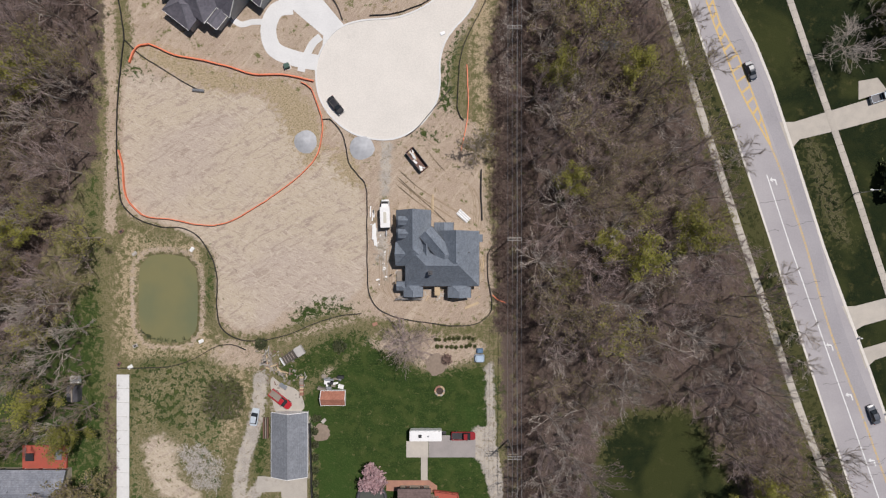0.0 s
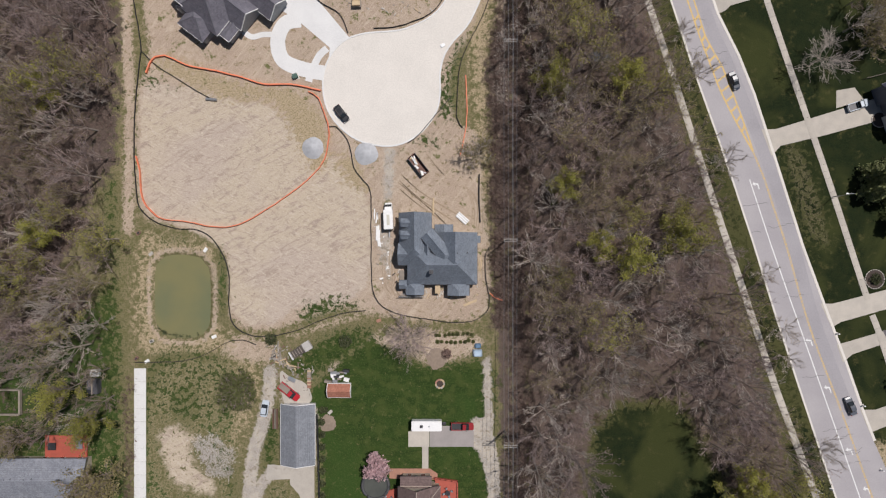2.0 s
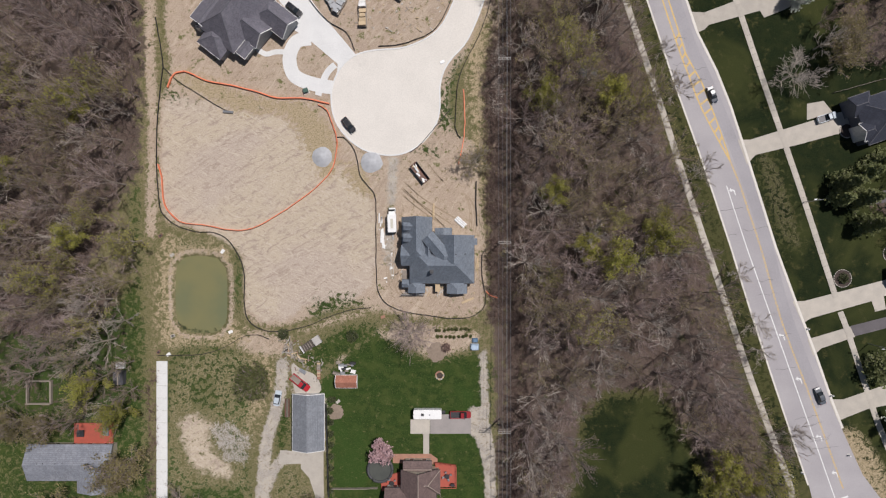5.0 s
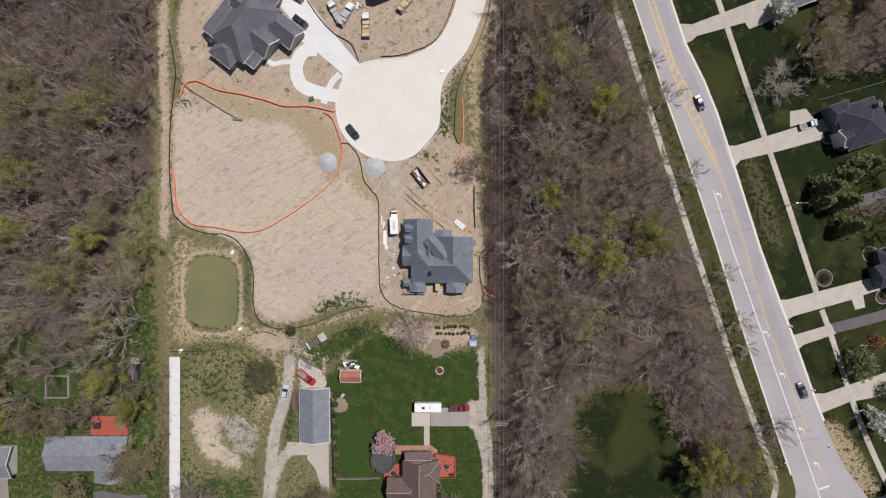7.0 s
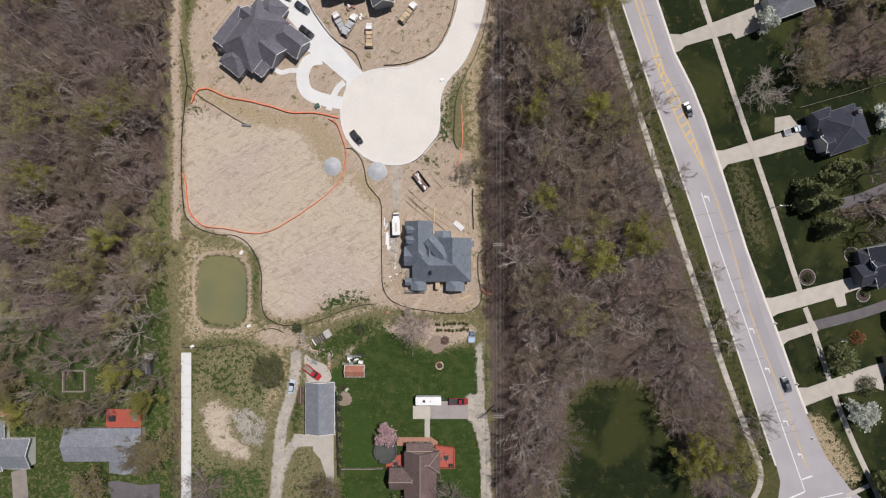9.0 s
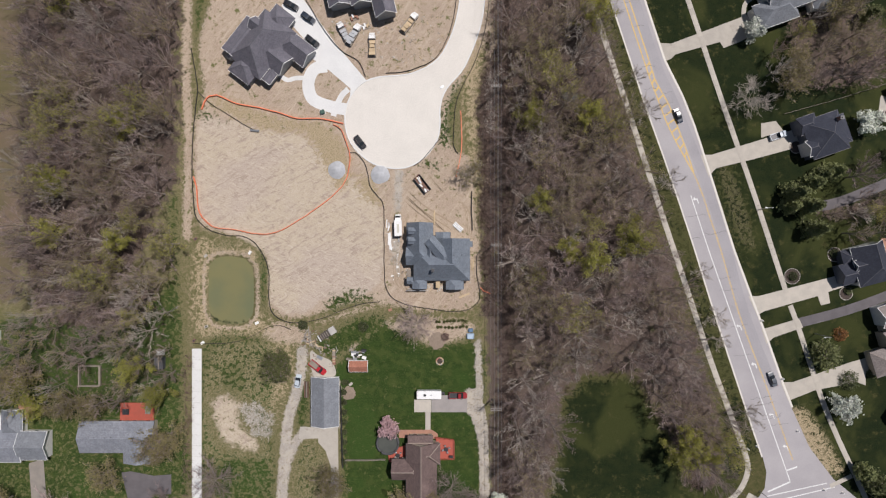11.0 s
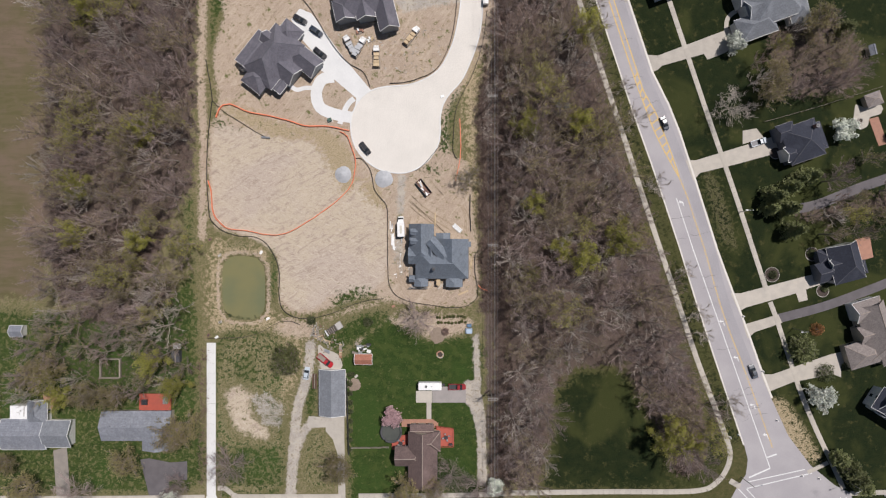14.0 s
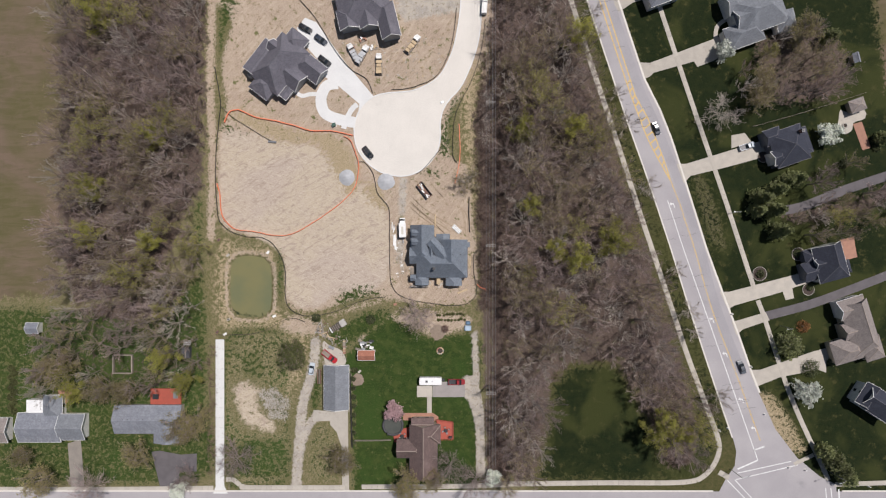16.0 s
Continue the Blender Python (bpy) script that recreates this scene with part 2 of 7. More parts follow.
POND = smooth([(-73.2, -5.0), (-71.0, -2.7), (-65.8, -2.3), (-62.0, -3.0), (-59.7, -5.7), (-59.2, -13.2), (-59.6, -20.6), (-61.5, -23.1), (-65.8, -23.7), (-71.0, -23.1), (-73.2, -19.9), (-73.6, -11.8)], True)
WOODS_EAST = [(19.7, 93.8), (42.1, 93.8), (50.9, 64.5), (59.7, 35.3), (67.5, 8.0), (77.2, -23.2), (84.0, -46.6), (87.4, -60.3), (84.0, -70.0), (75.3, -68.1), (65.5, -48.6), (59.7, -38.8), (44.1, -38.8), (37.2, -46.6), (35.3, -62.2), (32.4, -78.8), (20.7, -79.8)]
WOODS_WEST = [(-132.4, 93.8), (-81.7, 93.8), (-82.3, 56.7), (-83.1, 21.6), (-88.5, 13.8), (-94.4, -1.8), (-106.1, -15.4), (-127.5, -19.3), (-132.4, 4.1)]
SITE = smooth([(-75.3, 91.8), (-72.9, 78.2), (-76.4, 64.5), (-74.9, 48.9), (-77.6, 39.2), (-78.2, 21.6), (-76.4, 8.0), (-67.1, 4.5), (-59.3, 2.1), (-55.0, -4.7), (-54.4, -17.4), (-47.6, -21.6), (-35.9, -19.3), (-24.2, -16.4), (-16.4, -17.7), (-2.7, -19.3), (10.1, -17.7), (11.9, -5.7), (10.5, 8.0), (9.0, 27.5), (3.1, 31.4), (3.1, 47.0), (14.0, 66.5), (15.2, 91.8)], True)
GRADED = smooth([(-76.2, 39.2), (-69.0, 41.1), (-55.4, 37.2), (-43.7, 34.9), (-35.9, 29.4), (-28.1, 21.6), (-19.3, 11.9), (-18.7, -7.6), (-24.2, -14.4), (-35.9, -15.4), (-43.7, -20.3), (-53.4, -17.4), (-55.4, -1.8), (-67.1, 5.1), (-75.9, 9.9), (-77.2, 23.6)], True)

xs = np.concatenate([[-6000, -2500, -1000, -500, -300, -220, -190], np.arange(-170, 170.1, 0.8), [190, 220, 300, 500, 1000, 2500, 6000]])
ys = np.concatenate([[-6000, -2500, -1000, -500, -300, -200, -140], np.arange(-112, 112.1, 0.8), [140, 200, 300, 500, 1000, 2500, 6000]])
GX, GY = np.meshgrid(xs, ys)


def soft(d, width=3.0):
    return np.clip(0.5 + d / (3.4 * width), 0, 1)


def blob(*p, width=2.0):
    return soft(inside(GX, GY, smooth(p, True)), width)


lawn = np.maximum.reduce([
    soft(inside(GX, GY, [(-35.9, -38.8), (-26.1, -29.1), (-18.3, -23.2), (-4.7, -31.0), (9.0, -29.1), (12.9, -31.0), (12.5, -83.3), (-30.8, -83.3), (-31.6, -50.5), (-36.3, -40.8)]), 2.0),
    soft(inside(GX, GY, [(1.3 * v[0], v[1]) if v[0] > 200 else v for v in ((53.8, 125.0), (217.6, 125.0), (217.6, -128.5), (135.7, -128.5), (124.0, -77.8), (106.5, -48.6), (60.6, 86.0))]), 2.0),
    soft(inside(GX, GY, [(37.2, -46.6), (44.1, -39.8), (59.7, -39.8), (67.5, -50.5), (75.3, -69.0), (84.0, -71.0), (88.9, -50.5), (92.4, -62.2), (93.2, -70.0), (87.9, -79.8), (32.4, -79.8)]), 3.0),
    0.62 * blob((-152.9, -19.3), (-127.5, -20.3), (-102.2, -23.2), (-84.6, -7.6), (-81.1, -15.4), (-80.3, -50.5), (-81.7, -79.8), (-133.4, -81.7), (-164.6, -81.7), (-164.6, -23.2)),
    0.6 * blob((-73.9, -68.1), (-69.0, -63.2), (-53.4, -64.2), (-53.0, -79.8), (-72.9, -79.8)),
    0.56 * blob((-71.0, -34.9), (-61.2, -33.0), (-59.3, -42.7), (-63.2, -48.6), (-71.0, -46.6)),
    0.8 * blob((-46.0, -40.8), (-42.1, -40.8), (-42.5, -57.3), (-45.6, -57.3)),
    0.75 * blob((-2.1, 37.0), (2.0, 50.6), (5.4, 53.3), (3.6, 43.8), (2.6, 31.6), (-0.7, 31.6)),
    0.72 * blob((-8.2, 26.8), (-4.1, 28.6), (-1.0, 26.8), (-1.4, 24.5), (-5.5, 24.8)),
    0.7 * blob((-37.8, -17.4), (-33.9, -13.5), (-26.1, -12.5), (-20.3, -15.4), (-28.1, -18.3), (-35.9, -20.3)),
    0.7 * blob((-28.1, -21.3), (-18.3, -20.3), (-16.4, -23.2), (-26.1, -31.0), (-35.9, -34.9), (-40.8, -29.1)),
    0.72 * blob((-56.9, 0.2), (-54.6, -5.7), (-55.0, -17.4), (-56.6, -19.3), (-57.7, -9.6)),
    0.6 * blob((-72.9, 1.8), (-65.1, 2.5), (-64.2, 0.6), (-72.5, -1.0)),
    0.4 * blob((12.9, -22.2), (15.2, -23.2), (16.0, -50.5), (14.8, -79.8), (13.3, -70.0), (12.9, -38.8)),
    0.5 * soft(near_line(GX, GY, [(47.0, 86.0), (67.5, 21.6), (81.1, -19.3), (95.7, -62.2)], 5.0), 2.0),
    0.5 * blob((-76.4, -29.1), (-51.5, -29.1), (-51.5, -50.5), (-51.9, -81.7), (-76.4, -81.7)),
    0.55 * blob((-87.6, 15.8), (-82.3, 17.7), (-81.5, 4.1), (-82.7, -19.3), (-85.6, -7.6)),
])
dirt = np.maximum.reduce([
    soft(inside(GX, GY, SITE), 1.5),
    0.6 * blob((-73.3, -46.6), (-67.1, -45.0), (-62.2, -48.6), (-62.8, -54.4), (-57.3, -59.3), (-58.3, -64.2), (-65.1, -63.2), (-71.0, -58.3)),
    0.9 * blob((-39.8, -23.2), (-28.1, -18.3), (-18.3, -17.0), (-28.1, -20.3)),
    0.72 * blob((-55.4, -22.2), (-43.7, -23.2), (-40.8, -29.1), (-49.5, -31.0), (-57.3, -28.1)),
    0.85 * blob((-30.0, -29.1), (-25.2, -29.1), (-25.2, -32.0), (-29.6, -33.0), width=1.5),
    0.8 * blob((-20.3, -23.2), (-12.5, -20.3), (1.2, -21.3), (9.9, -23.2), (9.0, -27.1), (1.2, -30.6), (-4.7, -31.0), (-9.6, -28.1), (-18.3, -26.7)),
    0.95 * soft(near_line(GX, GY, smooth([(-79.2, 93.8), (-80.0, 74.3), (-80.3, 50.9), (-79.6, 35.3), (-80.0, 4.1)]), 1.5), 1.2),
    0.8 * soft(near_line(GX, GY, [(15.2, 66.5), (14.8, 41.1), (14.4, 21.6)], 2.2), 2.0),
])
litter = np.maximum.reduce([
    soft(inside(GX, GY, WOODS_EAST), 3.0),
    soft(inside(GX, GY, WOODS_WEST), 3.0),
    0.95 * soft(inside(GX, GY, [(16.4, 93.8), (21.6, 93.8), (21.6, -81.7), (17.2, -81.7)]), 1.5),
    1.0 * soft(inside(GX, GY, [(10.1, 48.9), (17.2, 62.6), (17.2, -23.2), (12.5, -20.3), (12.1, 27.5)]), 2.0),
    0.9 * soft(inside(GX, GY, [(13.2, -20.0), (17.5, -20.0), (17.5, -82.0), (14.8, -82.0)]), 1.2),
    0.7 * blob((-113.9, -17.4), (-88.5, -11.5), (-86.6, -38.8), (-98.3, -50.5), (-129.5, -46.6), (-131.4, -23.2)),
    0.9 * blob((116.2, 13.8), (139.6, 17.7), (159.1, 25.5), (159.1, 17.7), (139.6, 9.9), (120.1, 8.0)),
    0.85 * blob((108.4, 74.3), (135.7, 74.3), (139.6, 56.7), (126.0, 48.9), (110.4, 52.8)),
    0.9 * blob((74.3, -71.0), (86.0, -62.2), (87.9, -68.1), (85.4, -74.3), (77.2, -75.5)),
])
field = soft(inside(GX, GY, [(-542.9, 476.0), (-130.5, 476.0), (-131.0, 27.5), (-132.4, -16.4), (-542.9, -17.4)]), 3.0)
field = np.maximum(field, soft(inside(GX, GY, [(140.6, 93.8), (147.4, 93.8), (153.3, 52.8), (217.6, 47.0), (217.6, 93.8)]), 2.5))
dry = np.maximum.reduce([
    0.8 * soft(inside(GX, GY, smooth([(-75.9, 47.0), (-67.1, 47.8), (-51.5, 42.1), (-35.9, 39.2), (-28.1, 27.5), (-31.0, 17.7), (-35.9, 21.6), (-43.7, 34.9), (-55.4, 36.3), (-69.0, 42.1)], True)), 2.0),
    0.6 * soft(-inside(GX, GY, POND), 1.5) * blob((-77.8, 2.1), (-67.1, 3.1), (-57.3, 0.2), (-55.4, -7.6), (-55.8, -20.3), (-51.5, -24.2), (-59.3, -29.1), (-74.9, -29.1), (-78.8, -23.2)),
    0.52 * blob((-46.6, -59.3), (-36.3, -62.2), (-35.5, -79.8), (-47.6, -79.8)),
    0.58 * blob((-74.9, -31.0), (-47.6, -29.1), (-46.6, -40.8), (-51.5, -54.4), (-52.5, -79.8), (-74.9, -79.8)),
    0.7 * blob((7.0, 62.6), (12.9, 66.5), (11.9, 31.4), (12.9, 8.0), (9.9, 11.9), (7.4, 31.4), (6.0, 47.0)),
    0.75 * blob((-28.1, 21.6), (-22.2, 23.6), (-18.3, 13.8), (-24.2, 13.8)),
    0.8 * blob((107.4, -50.5), (115.2, -48.6), (127.9, -70.0), (120.1, -72.0), (112.3, -62.2)),
    0.35 * soft(near_line(GX, GY, [(47.0, 86.0), (67.5, 21.6), (81.1, -19.3), (95.7, -62.2)], 5.0), 2.0),
    0.55 * blob((83.1, 27.5), (92.8, 25.5), (100.6, 0.2), (90.9, 0.2)),
])
fresh = soft(inside(GX, GY, GRADED), 2.0)
patch = blob((-73.3, -46.6), (-67.1, -45.0), (-62.2, -48.6), (-62.8, -54.4), (-57.3, -59.3), (-58.3, -64.2), (-65.1, -63.2), (-71.0, -58.3))
fresh = np.maximum(fresh, 0.72 * patch)
dry, lawn = dry * (1 - 0.5 * patch), np.maximum(lawn, 0.45 * blob((-46.6, -59.3), (-36.3, -62.2), (-35.5, -79.8), (-47.6, -79.8))) * (1 - 0.5 * patch)
lawn = np.maximum(lawn, 0.62 * blob((-78.0, 89.9), (-68.6, 89.9), (-73.9, 74.3), (-76.4, 62.6), (-78.0, 66.5)))
lawn = np.maximum(lawn, 0.6 * blob((-78.0, 44.1), (-75.7, 48.0), (-71.0, 42.1), (-67.1, 40.2), (-75.9, 39.2)))
bank = inside(GX, GY, POND)
dirt = np.maximum(dirt, 0.8 * np.clip(1 - np.abs(bank + 1.3) / 1.8, 0, 1))

lawn = np.minimum(lawn, 1 - field)
lawn = lawn * (1 - 0.55 * blob((107.4, -50.5), (115.2, -48.6), (127.9, -70.0), (120.1, -72.0), (112.3, -62.2)))
lawn = lawn * (1 - 0.45 * blob((83.1, 27.5), (92.8, 25.5), (100.6, 0.2), (90.9, 0.2)))
lawn = lawn * (1 - 0.75 * litter * (GX > 30))
stone = np.maximum.reduce([
    soft(near_line(GX, GY, smooth([(-44.1, -32.2), (-44.5, -38.8), (-46.0, -45.6), (-48.2, -52.5), (-49.3, -62.2), (-50.1, -73.9), (-50.7, -84.0)]), 1.7), 0.8),
    soft(near_line(GX, GY, smooth([(-43.0, -57.2), (-46.2, -60.6), (-48.6, -66.0), (-49.9, -73.0)]), 1.5), 0.9),
    0.85 * soft(near_line(GX, GY, smooth([(10.9, -29.4), (11.2, -38.9), (11.7, -45.7)]), 1.3), 0.8),
    soft(inside(GX, GY, smooth([(6.8, -44.1), (8.7, -43.5), (11.5, -44.1), (12.5, -47.1), (13.4, -51.8), (14.2, -57.9), (14.4, -68.7), (14.4, -78.5), (11.7, -78.5), (11.2, -63.3), (10.4, -57.9), (8.7, -52.5), (7.1, -51.1)], True)), 0.6),
    0.9 * soft(inside(GX, GY, [(6.6, 97.7), (6.6, 81.1), (3.1, 81.3), (-13.3, 78.2), (-16.4, 82.1), (-16.4, 97.7)]), 1.5),
    0.75 * soft(inside(GX, GY, [(-15.7, 25.4), (-11.6, 25.4), (-12.1, 18.0), (-12.7, 11.0), (-15.4, 11.0), (-15.9, 18.0)]), 1.0),
    0.62 * soft(inside(GX, GY, [(-18.1, 5.2), (-12.9, 4.5), (-12.1, -0.9), (-12.4, -11.8), (-17.0, -5.0)]), 1.0),
    0.6 * soft(inside(GX, GY, [(-42.1, -31.0), (-35.9, -33.9), (-32.8, -39.8), (-42.5, -40.8)]), 1.2),
    0.6 * soft(inside(GX, GY, [(-33.5, -40.8), (-31.2, -40.8), (-31.6, -57.3), (-33.1, -57.3)]), 0.8),
])
GZ = -1.3 * np.clip(0.35 + inside(GX, GY, POND) / 2.2, 0, 1)
nx, ny = len(xs), len(ys)
idx = np.arange(nx * ny).reshape(ny, nx)
quads = np.stack([idx[:-1, :-1], idx[:-1, 1:], idx[1:, 1:], idx[1:, :-1]], -1).reshape(-1, 4)
me = bpy.data.meshes.new("ground")
me.vertices.add(nx * ny)
me.vertices.foreach_set("co", np.stack([GX, GY, GZ], -1).ravel())
me.loops.add(quads.size)
me.loops.foreach_set("vertex_index", quads.ravel())
me.polygons.add(len(quads))
me.polygons.foreach_set("loop_start", np.arange(len(quads)) * 4)
me.update(calc_edges=True)
for key, w in (("lawn", lawn), ("dirt", dirt), ("litter", litter), ("field", field), ("dry", dry), ("fresh", fresh), ("stone", stone), ("olive", soft(GX - 30.0, 4.0))):
    at = me.attributes.new(key, "FLOAT", "POINT")
    at.data.foreach_set("value", w.astype(np.float32).ravel())
ground = tagged(new("ground", me), "bare graded soil, spring lawns, leaf litter and rough grass", "ground", kind="structure")

GROUND, gt, gp = graph("ground_cover")
gc = gt.nodes.new("ShaderNodeTexCoord").outputs["Object"]


def cover(key):
    n = gt.nodes.new("ShaderNodeAttribute")
    n.attribute_name = key
    return n.outputs["Fac"]


def math_node(op, a, b):
    n = gt.nodes.new("ShaderNodeMath")
    n.operation = op
    for slot, v in enumerate((a, b)):
        if isinstance(v, (int, float)):
            n.inputs[slot].default_value = v
        else:
            gt.links.new(v, n.inputs[slot])
    return n.outputs[0]


def ragged(key, noise_out, amount=2.0):
    w = math_node("ADD", cover(key), math_node("MULTIPLY", math_node("SUBTRACT", noise_out, 0.5), amount))
    return ramp(gt, w, 0.40, 0.62)


edge = grain(gt, 0.3, 12.0, 0.72, gc)
edge2 = grain(gt, 0.75, 12.0, 0.75, gc, 0.4)
mid = grain(gt, 0.35, 6.0, 0.6, gc)
broad = grain(gt, 0.045, 4.0, 0.55, gc, 0.6)
tuft = grain(gt, 2.6, 8.0, 0.75, gc)
clod = grain(gt, 5.0, 5.0, 0.75, gc)


def drawn_out(turn, sx, sy, scale, detail, bend):
    """Grain stretched along one way: rake marks, wheel marks and mowing rows."""
    mp = gt.nodes.new("ShaderNodeMapping")
    mp.vector_type = "TEXTURE"
    mp.inputs["Rotation"].default_value = (0, 0, turn)
    mp.inputs["Scale"].default_value = (1 / sx, 1 / sy, 1)
    gt.links.new(gc, mp.inputs[0])
    return grain(gt, scale, detail, 0.62, mp.outputs[0], bend)


streak = drawn_out(0.5, 0.2, 0.8, 1.0, 8.0, 1.3)
furrow = drawn_out(-0.45, 0.5, 1.7, 1.0, 6.0, 1.6)
track = drawn_out(0.85, 0.1, 0.6, 1.0, 9.0, 1.8)
rows_n = drawn_out(0.02, 0.16, 0.8, 0.7, 5.0, 0.8)
rough = mixed(gt, ramp(gt, edge2, 0.35, 0.65), (0.12, 0.115, 0.05), (0.235, 0.19, 0.12))
rough = mixed(gt, ramp(gt, tuft, 0.48, 0.62), rough, (0.075, 0.088, 0.028))
verge = mixed(gt, ramp(gt, edge2, 0.35, 0.65), (0.052, 0.056, 0.021), (0.105, 0.09, 0.042))
verge = mixed(gt, ramp(gt, tuft, 0.48, 0.62), verge, (0.06, 0.064, 0.022))
rough = mixed(gt, ramp(gt, cover("olive"), 0.2, 0.8), rough, verge)
c_dry = mixed(gt, ramp(gt, tuft, 0.42, 0.6), (0.43, 0.345, 0.235), (0.23, 0.185, 0.105))
c_dry = mixed(gt, ramp(gt, edge, 0.57, 0.67), c_dry, (0.115, 0.115, 0.045))
c_dry = mixed(gt, ramp(gt, clod, 0.54, 0.6), c_dry, (0.30, 0.25, 0.16))
c_soil = mixed(gt, ramp(gt, mid, 0.3, 0.7), (0.40, 0.322, 0.25), (0.345, 0.272, 0.212))
c_soil = mixed(gt, ramp(gt, broad, 0.42, 0.62), c_soil, (0.335, 0.26, 0.205))
c_soil = mixed(gt, ramp(gt, track, 0.5, 0.66), c_soil, (0.45, 0.37, 0.295))
c_soil = mixed(gt, ramp(gt, track, 0.44, 0.3), c_soil, (0.275, 0.212, 0.16))
c_soil = mixed(gt, ramp(gt, tuft, 0.55, 0.61), c_soil, (0.275, 0.21, 0.15))
c_soil = mixed(gt, ramp(gt, clod, 0.52, 0.58), c_soil, (0.50, 0.41, 0.32))
c_soil = mixed(gt, ramp(gt, edge2, 0.555, 0.6), c_soil, (0.24, 0.19, 0.115))
c_soil = mixed(gt, ramp(gt, edge, 0.57, 0.63), c_soil, (0.135, 0.135, 0.055))
c_fresh = mixed(gt, ramp(gt, broad, 0.38, 0.62), (0.425, 0.355, 0.30), (0.455, 0.385, 0.295))
c_fresh = mixed(gt, ramp(gt, streak, 0.5, 0.36), c_fresh, (0.325, 0.26, 0.215))
c_fresh = mixed(gt, ramp(gt, furrow, 0.53, 0.64), c_fresh, (0.51, 0.44, 0.36))
c_fresh = mixed(gt, ramp(gt, furrow, 0.43, 0.33), c_fresh, (0.29, 0.23, 0.19))
c_fresh = mixed(gt, ramp(gt, clod, 0.53, 0.6), c_fresh, (0.50, 0.43, 0.35))
c_fresh = mixed(gt, ramp(gt, tuft, 0.56, 0.63), c_fresh, (0.31, 0.245, 0.19))
c_lawn = mixed(gt, ramp(gt, rows_n, 0.35, 0.65), (0.021, 0.040, 0.009), (0.031, 0.054, 0.012))
c_lawn = mixed(gt, ramp(gt, mid, 0.46, 0.62), c_lawn, (0.048, 0.066, 0.017))
c_lawn = mixed(gt, ramp(gt, broad, 0.5, 0.66), c_lawn, (0.032, 0.062, 0.013))
c_lawn = mixed(gt, ramp(gt, tuft, 0.5, 0.6), c_lawn, (0.050, 0.076, 0.020))
c_lawn = mixed(gt, ramp(gt, edge2, 0.57, 0.64), c_lawn, (0.105, 0.105, 0.042))
# Olive turf of the east lawns, its tones darkened further for the trees' shade
c_olive_shaded = mixed(gt, ramp(gt, mid, 0.35, 0.7), (0.008, 0.0145, 0.005), (0.018, 0.023, 0.0075))
c_olive_shaded = mixed(gt, ramp(gt, tuft, 0.48, 0.58), c_olive_shaded, (0.0155, 0.0235, 0.0075))
c_olive_shaded = mixed(gt, ramp(gt, broad, 0.48, 0.62), c_olive_shaded, (0.036, 0.042, 0.013))
c_olive_shaded = mixed(gt, ramp(gt, edge, 0.54, 0.66), c_olive_shaded, (0.055, 0.054, 0.02))
c_lawn = mixed(gt, ramp(gt, cover("olive"), 0.2, 0.8), c_lawn, c_olive_shaded)
c_litter = mixed(gt, ramp(gt, tuft, 0.3, 0.7), (0.125, 0.093, 0.078), (0.062, 0.047, 0.040))
c_litter = mixed(gt, ramp(gt, clod, 0.54, 0.61), c_litter, (0.17, 0.13, 0.108))
c_litter = mixed(gt, ramp(gt, edge, 0.56, 0.66), c_litter, (0.05, 0.055, 0.022))
c_field = mixed(gt, ramp(gt, broad, 0.4, 0.62), (0.105, 0.092, 0.045), (0.155, 0.112, 0.085))
c_field = mixed(gt, ramp(gt, edge, 0.5, 0.66), c_field, (0.125, 0.10, 0.062))
c_field = mixed(gt, 0.25, c_field, mixed(gt, ramp(gt, rows_n, 0.4, 0.6), (0.09, 0.085, 0.036), (0.17, 0.13, 0.088)))
col = rough
col = mixed(gt, ragged("field", edge), col, c_field)
col = mixed(gt, ragged("dirt", edge2), col, c_soil)
col = mixed(gt, ragged("fresh", edge, 1.0), col, c_fresh)
col = mixed(gt, ragged("dry", edge2, 2.6), col, c_dry)
col = mixed(gt, ragged("litter", edge), col, c_litter)
col = mixed(gt, ragged("lawn", edge2, 2.6), col, c_lawn)
c_stone = mixed(gt, ramp(gt, edge, 0.44, 0.56), (0.43, 0.38, 0.315), (0.33, 0.295, 0.255))
c_stone = mixed(gt, ramp(gt, clod, 0.5, 0.58), c_stone, (0.42, 0.40, 0.375))
c_stone = mixed(gt, ramp(gt, edge2, 0.54, 0.6), c_stone, (0.25, 0.215, 0.165))
col = mixed(gt, ragged("stone", edge2, 1.6), col, c_stone)
gt.links.new(col, gp.inputs["Base Color"])
gp.inputs["Roughness"].default_value = 0.95
gp.inputs["Specular IOR Level"].default_value = 0.15
gb = node(gt, "ShaderNodeBump", Strength=0.7, Distance=0.12)
gt.links.new(math_node("ADD", tuft, math_node("MULTIPLY", furrow, 1.2)), gb.inputs["Height"])
gt.links.new(gb.outputs[0], gp.inputs["Normal"])
me.materials.append(GROUND)



# ---------------------------------------------------------------- building helpers
def part(name, bm, material, parent=None, label="", smooth_faces=False):
    """Links a bmesh as one mesh object, under a thing or a part."""
    data = bpy.data.meshes.new(name)
    bmesh.ops.recalc_face_normals(bm, faces=bm.faces)
    bm.to_mesh(data)
    bm.free()
    if smooth_faces:
        data.shade_smooth()
    data.materials.append(material)
    ob = new(name, data)
    ob.parent = parent
    if label:
        ob["label"] = label
    return ob


def base(name, label, category, x=0, y=0, z=0, turn=0, group="", kind=""):
    ob = tagged(new(name), label, category, group, kind)
    ob.matrix_basis = pose(x, y, z, 0, 0, turn)
    return ob


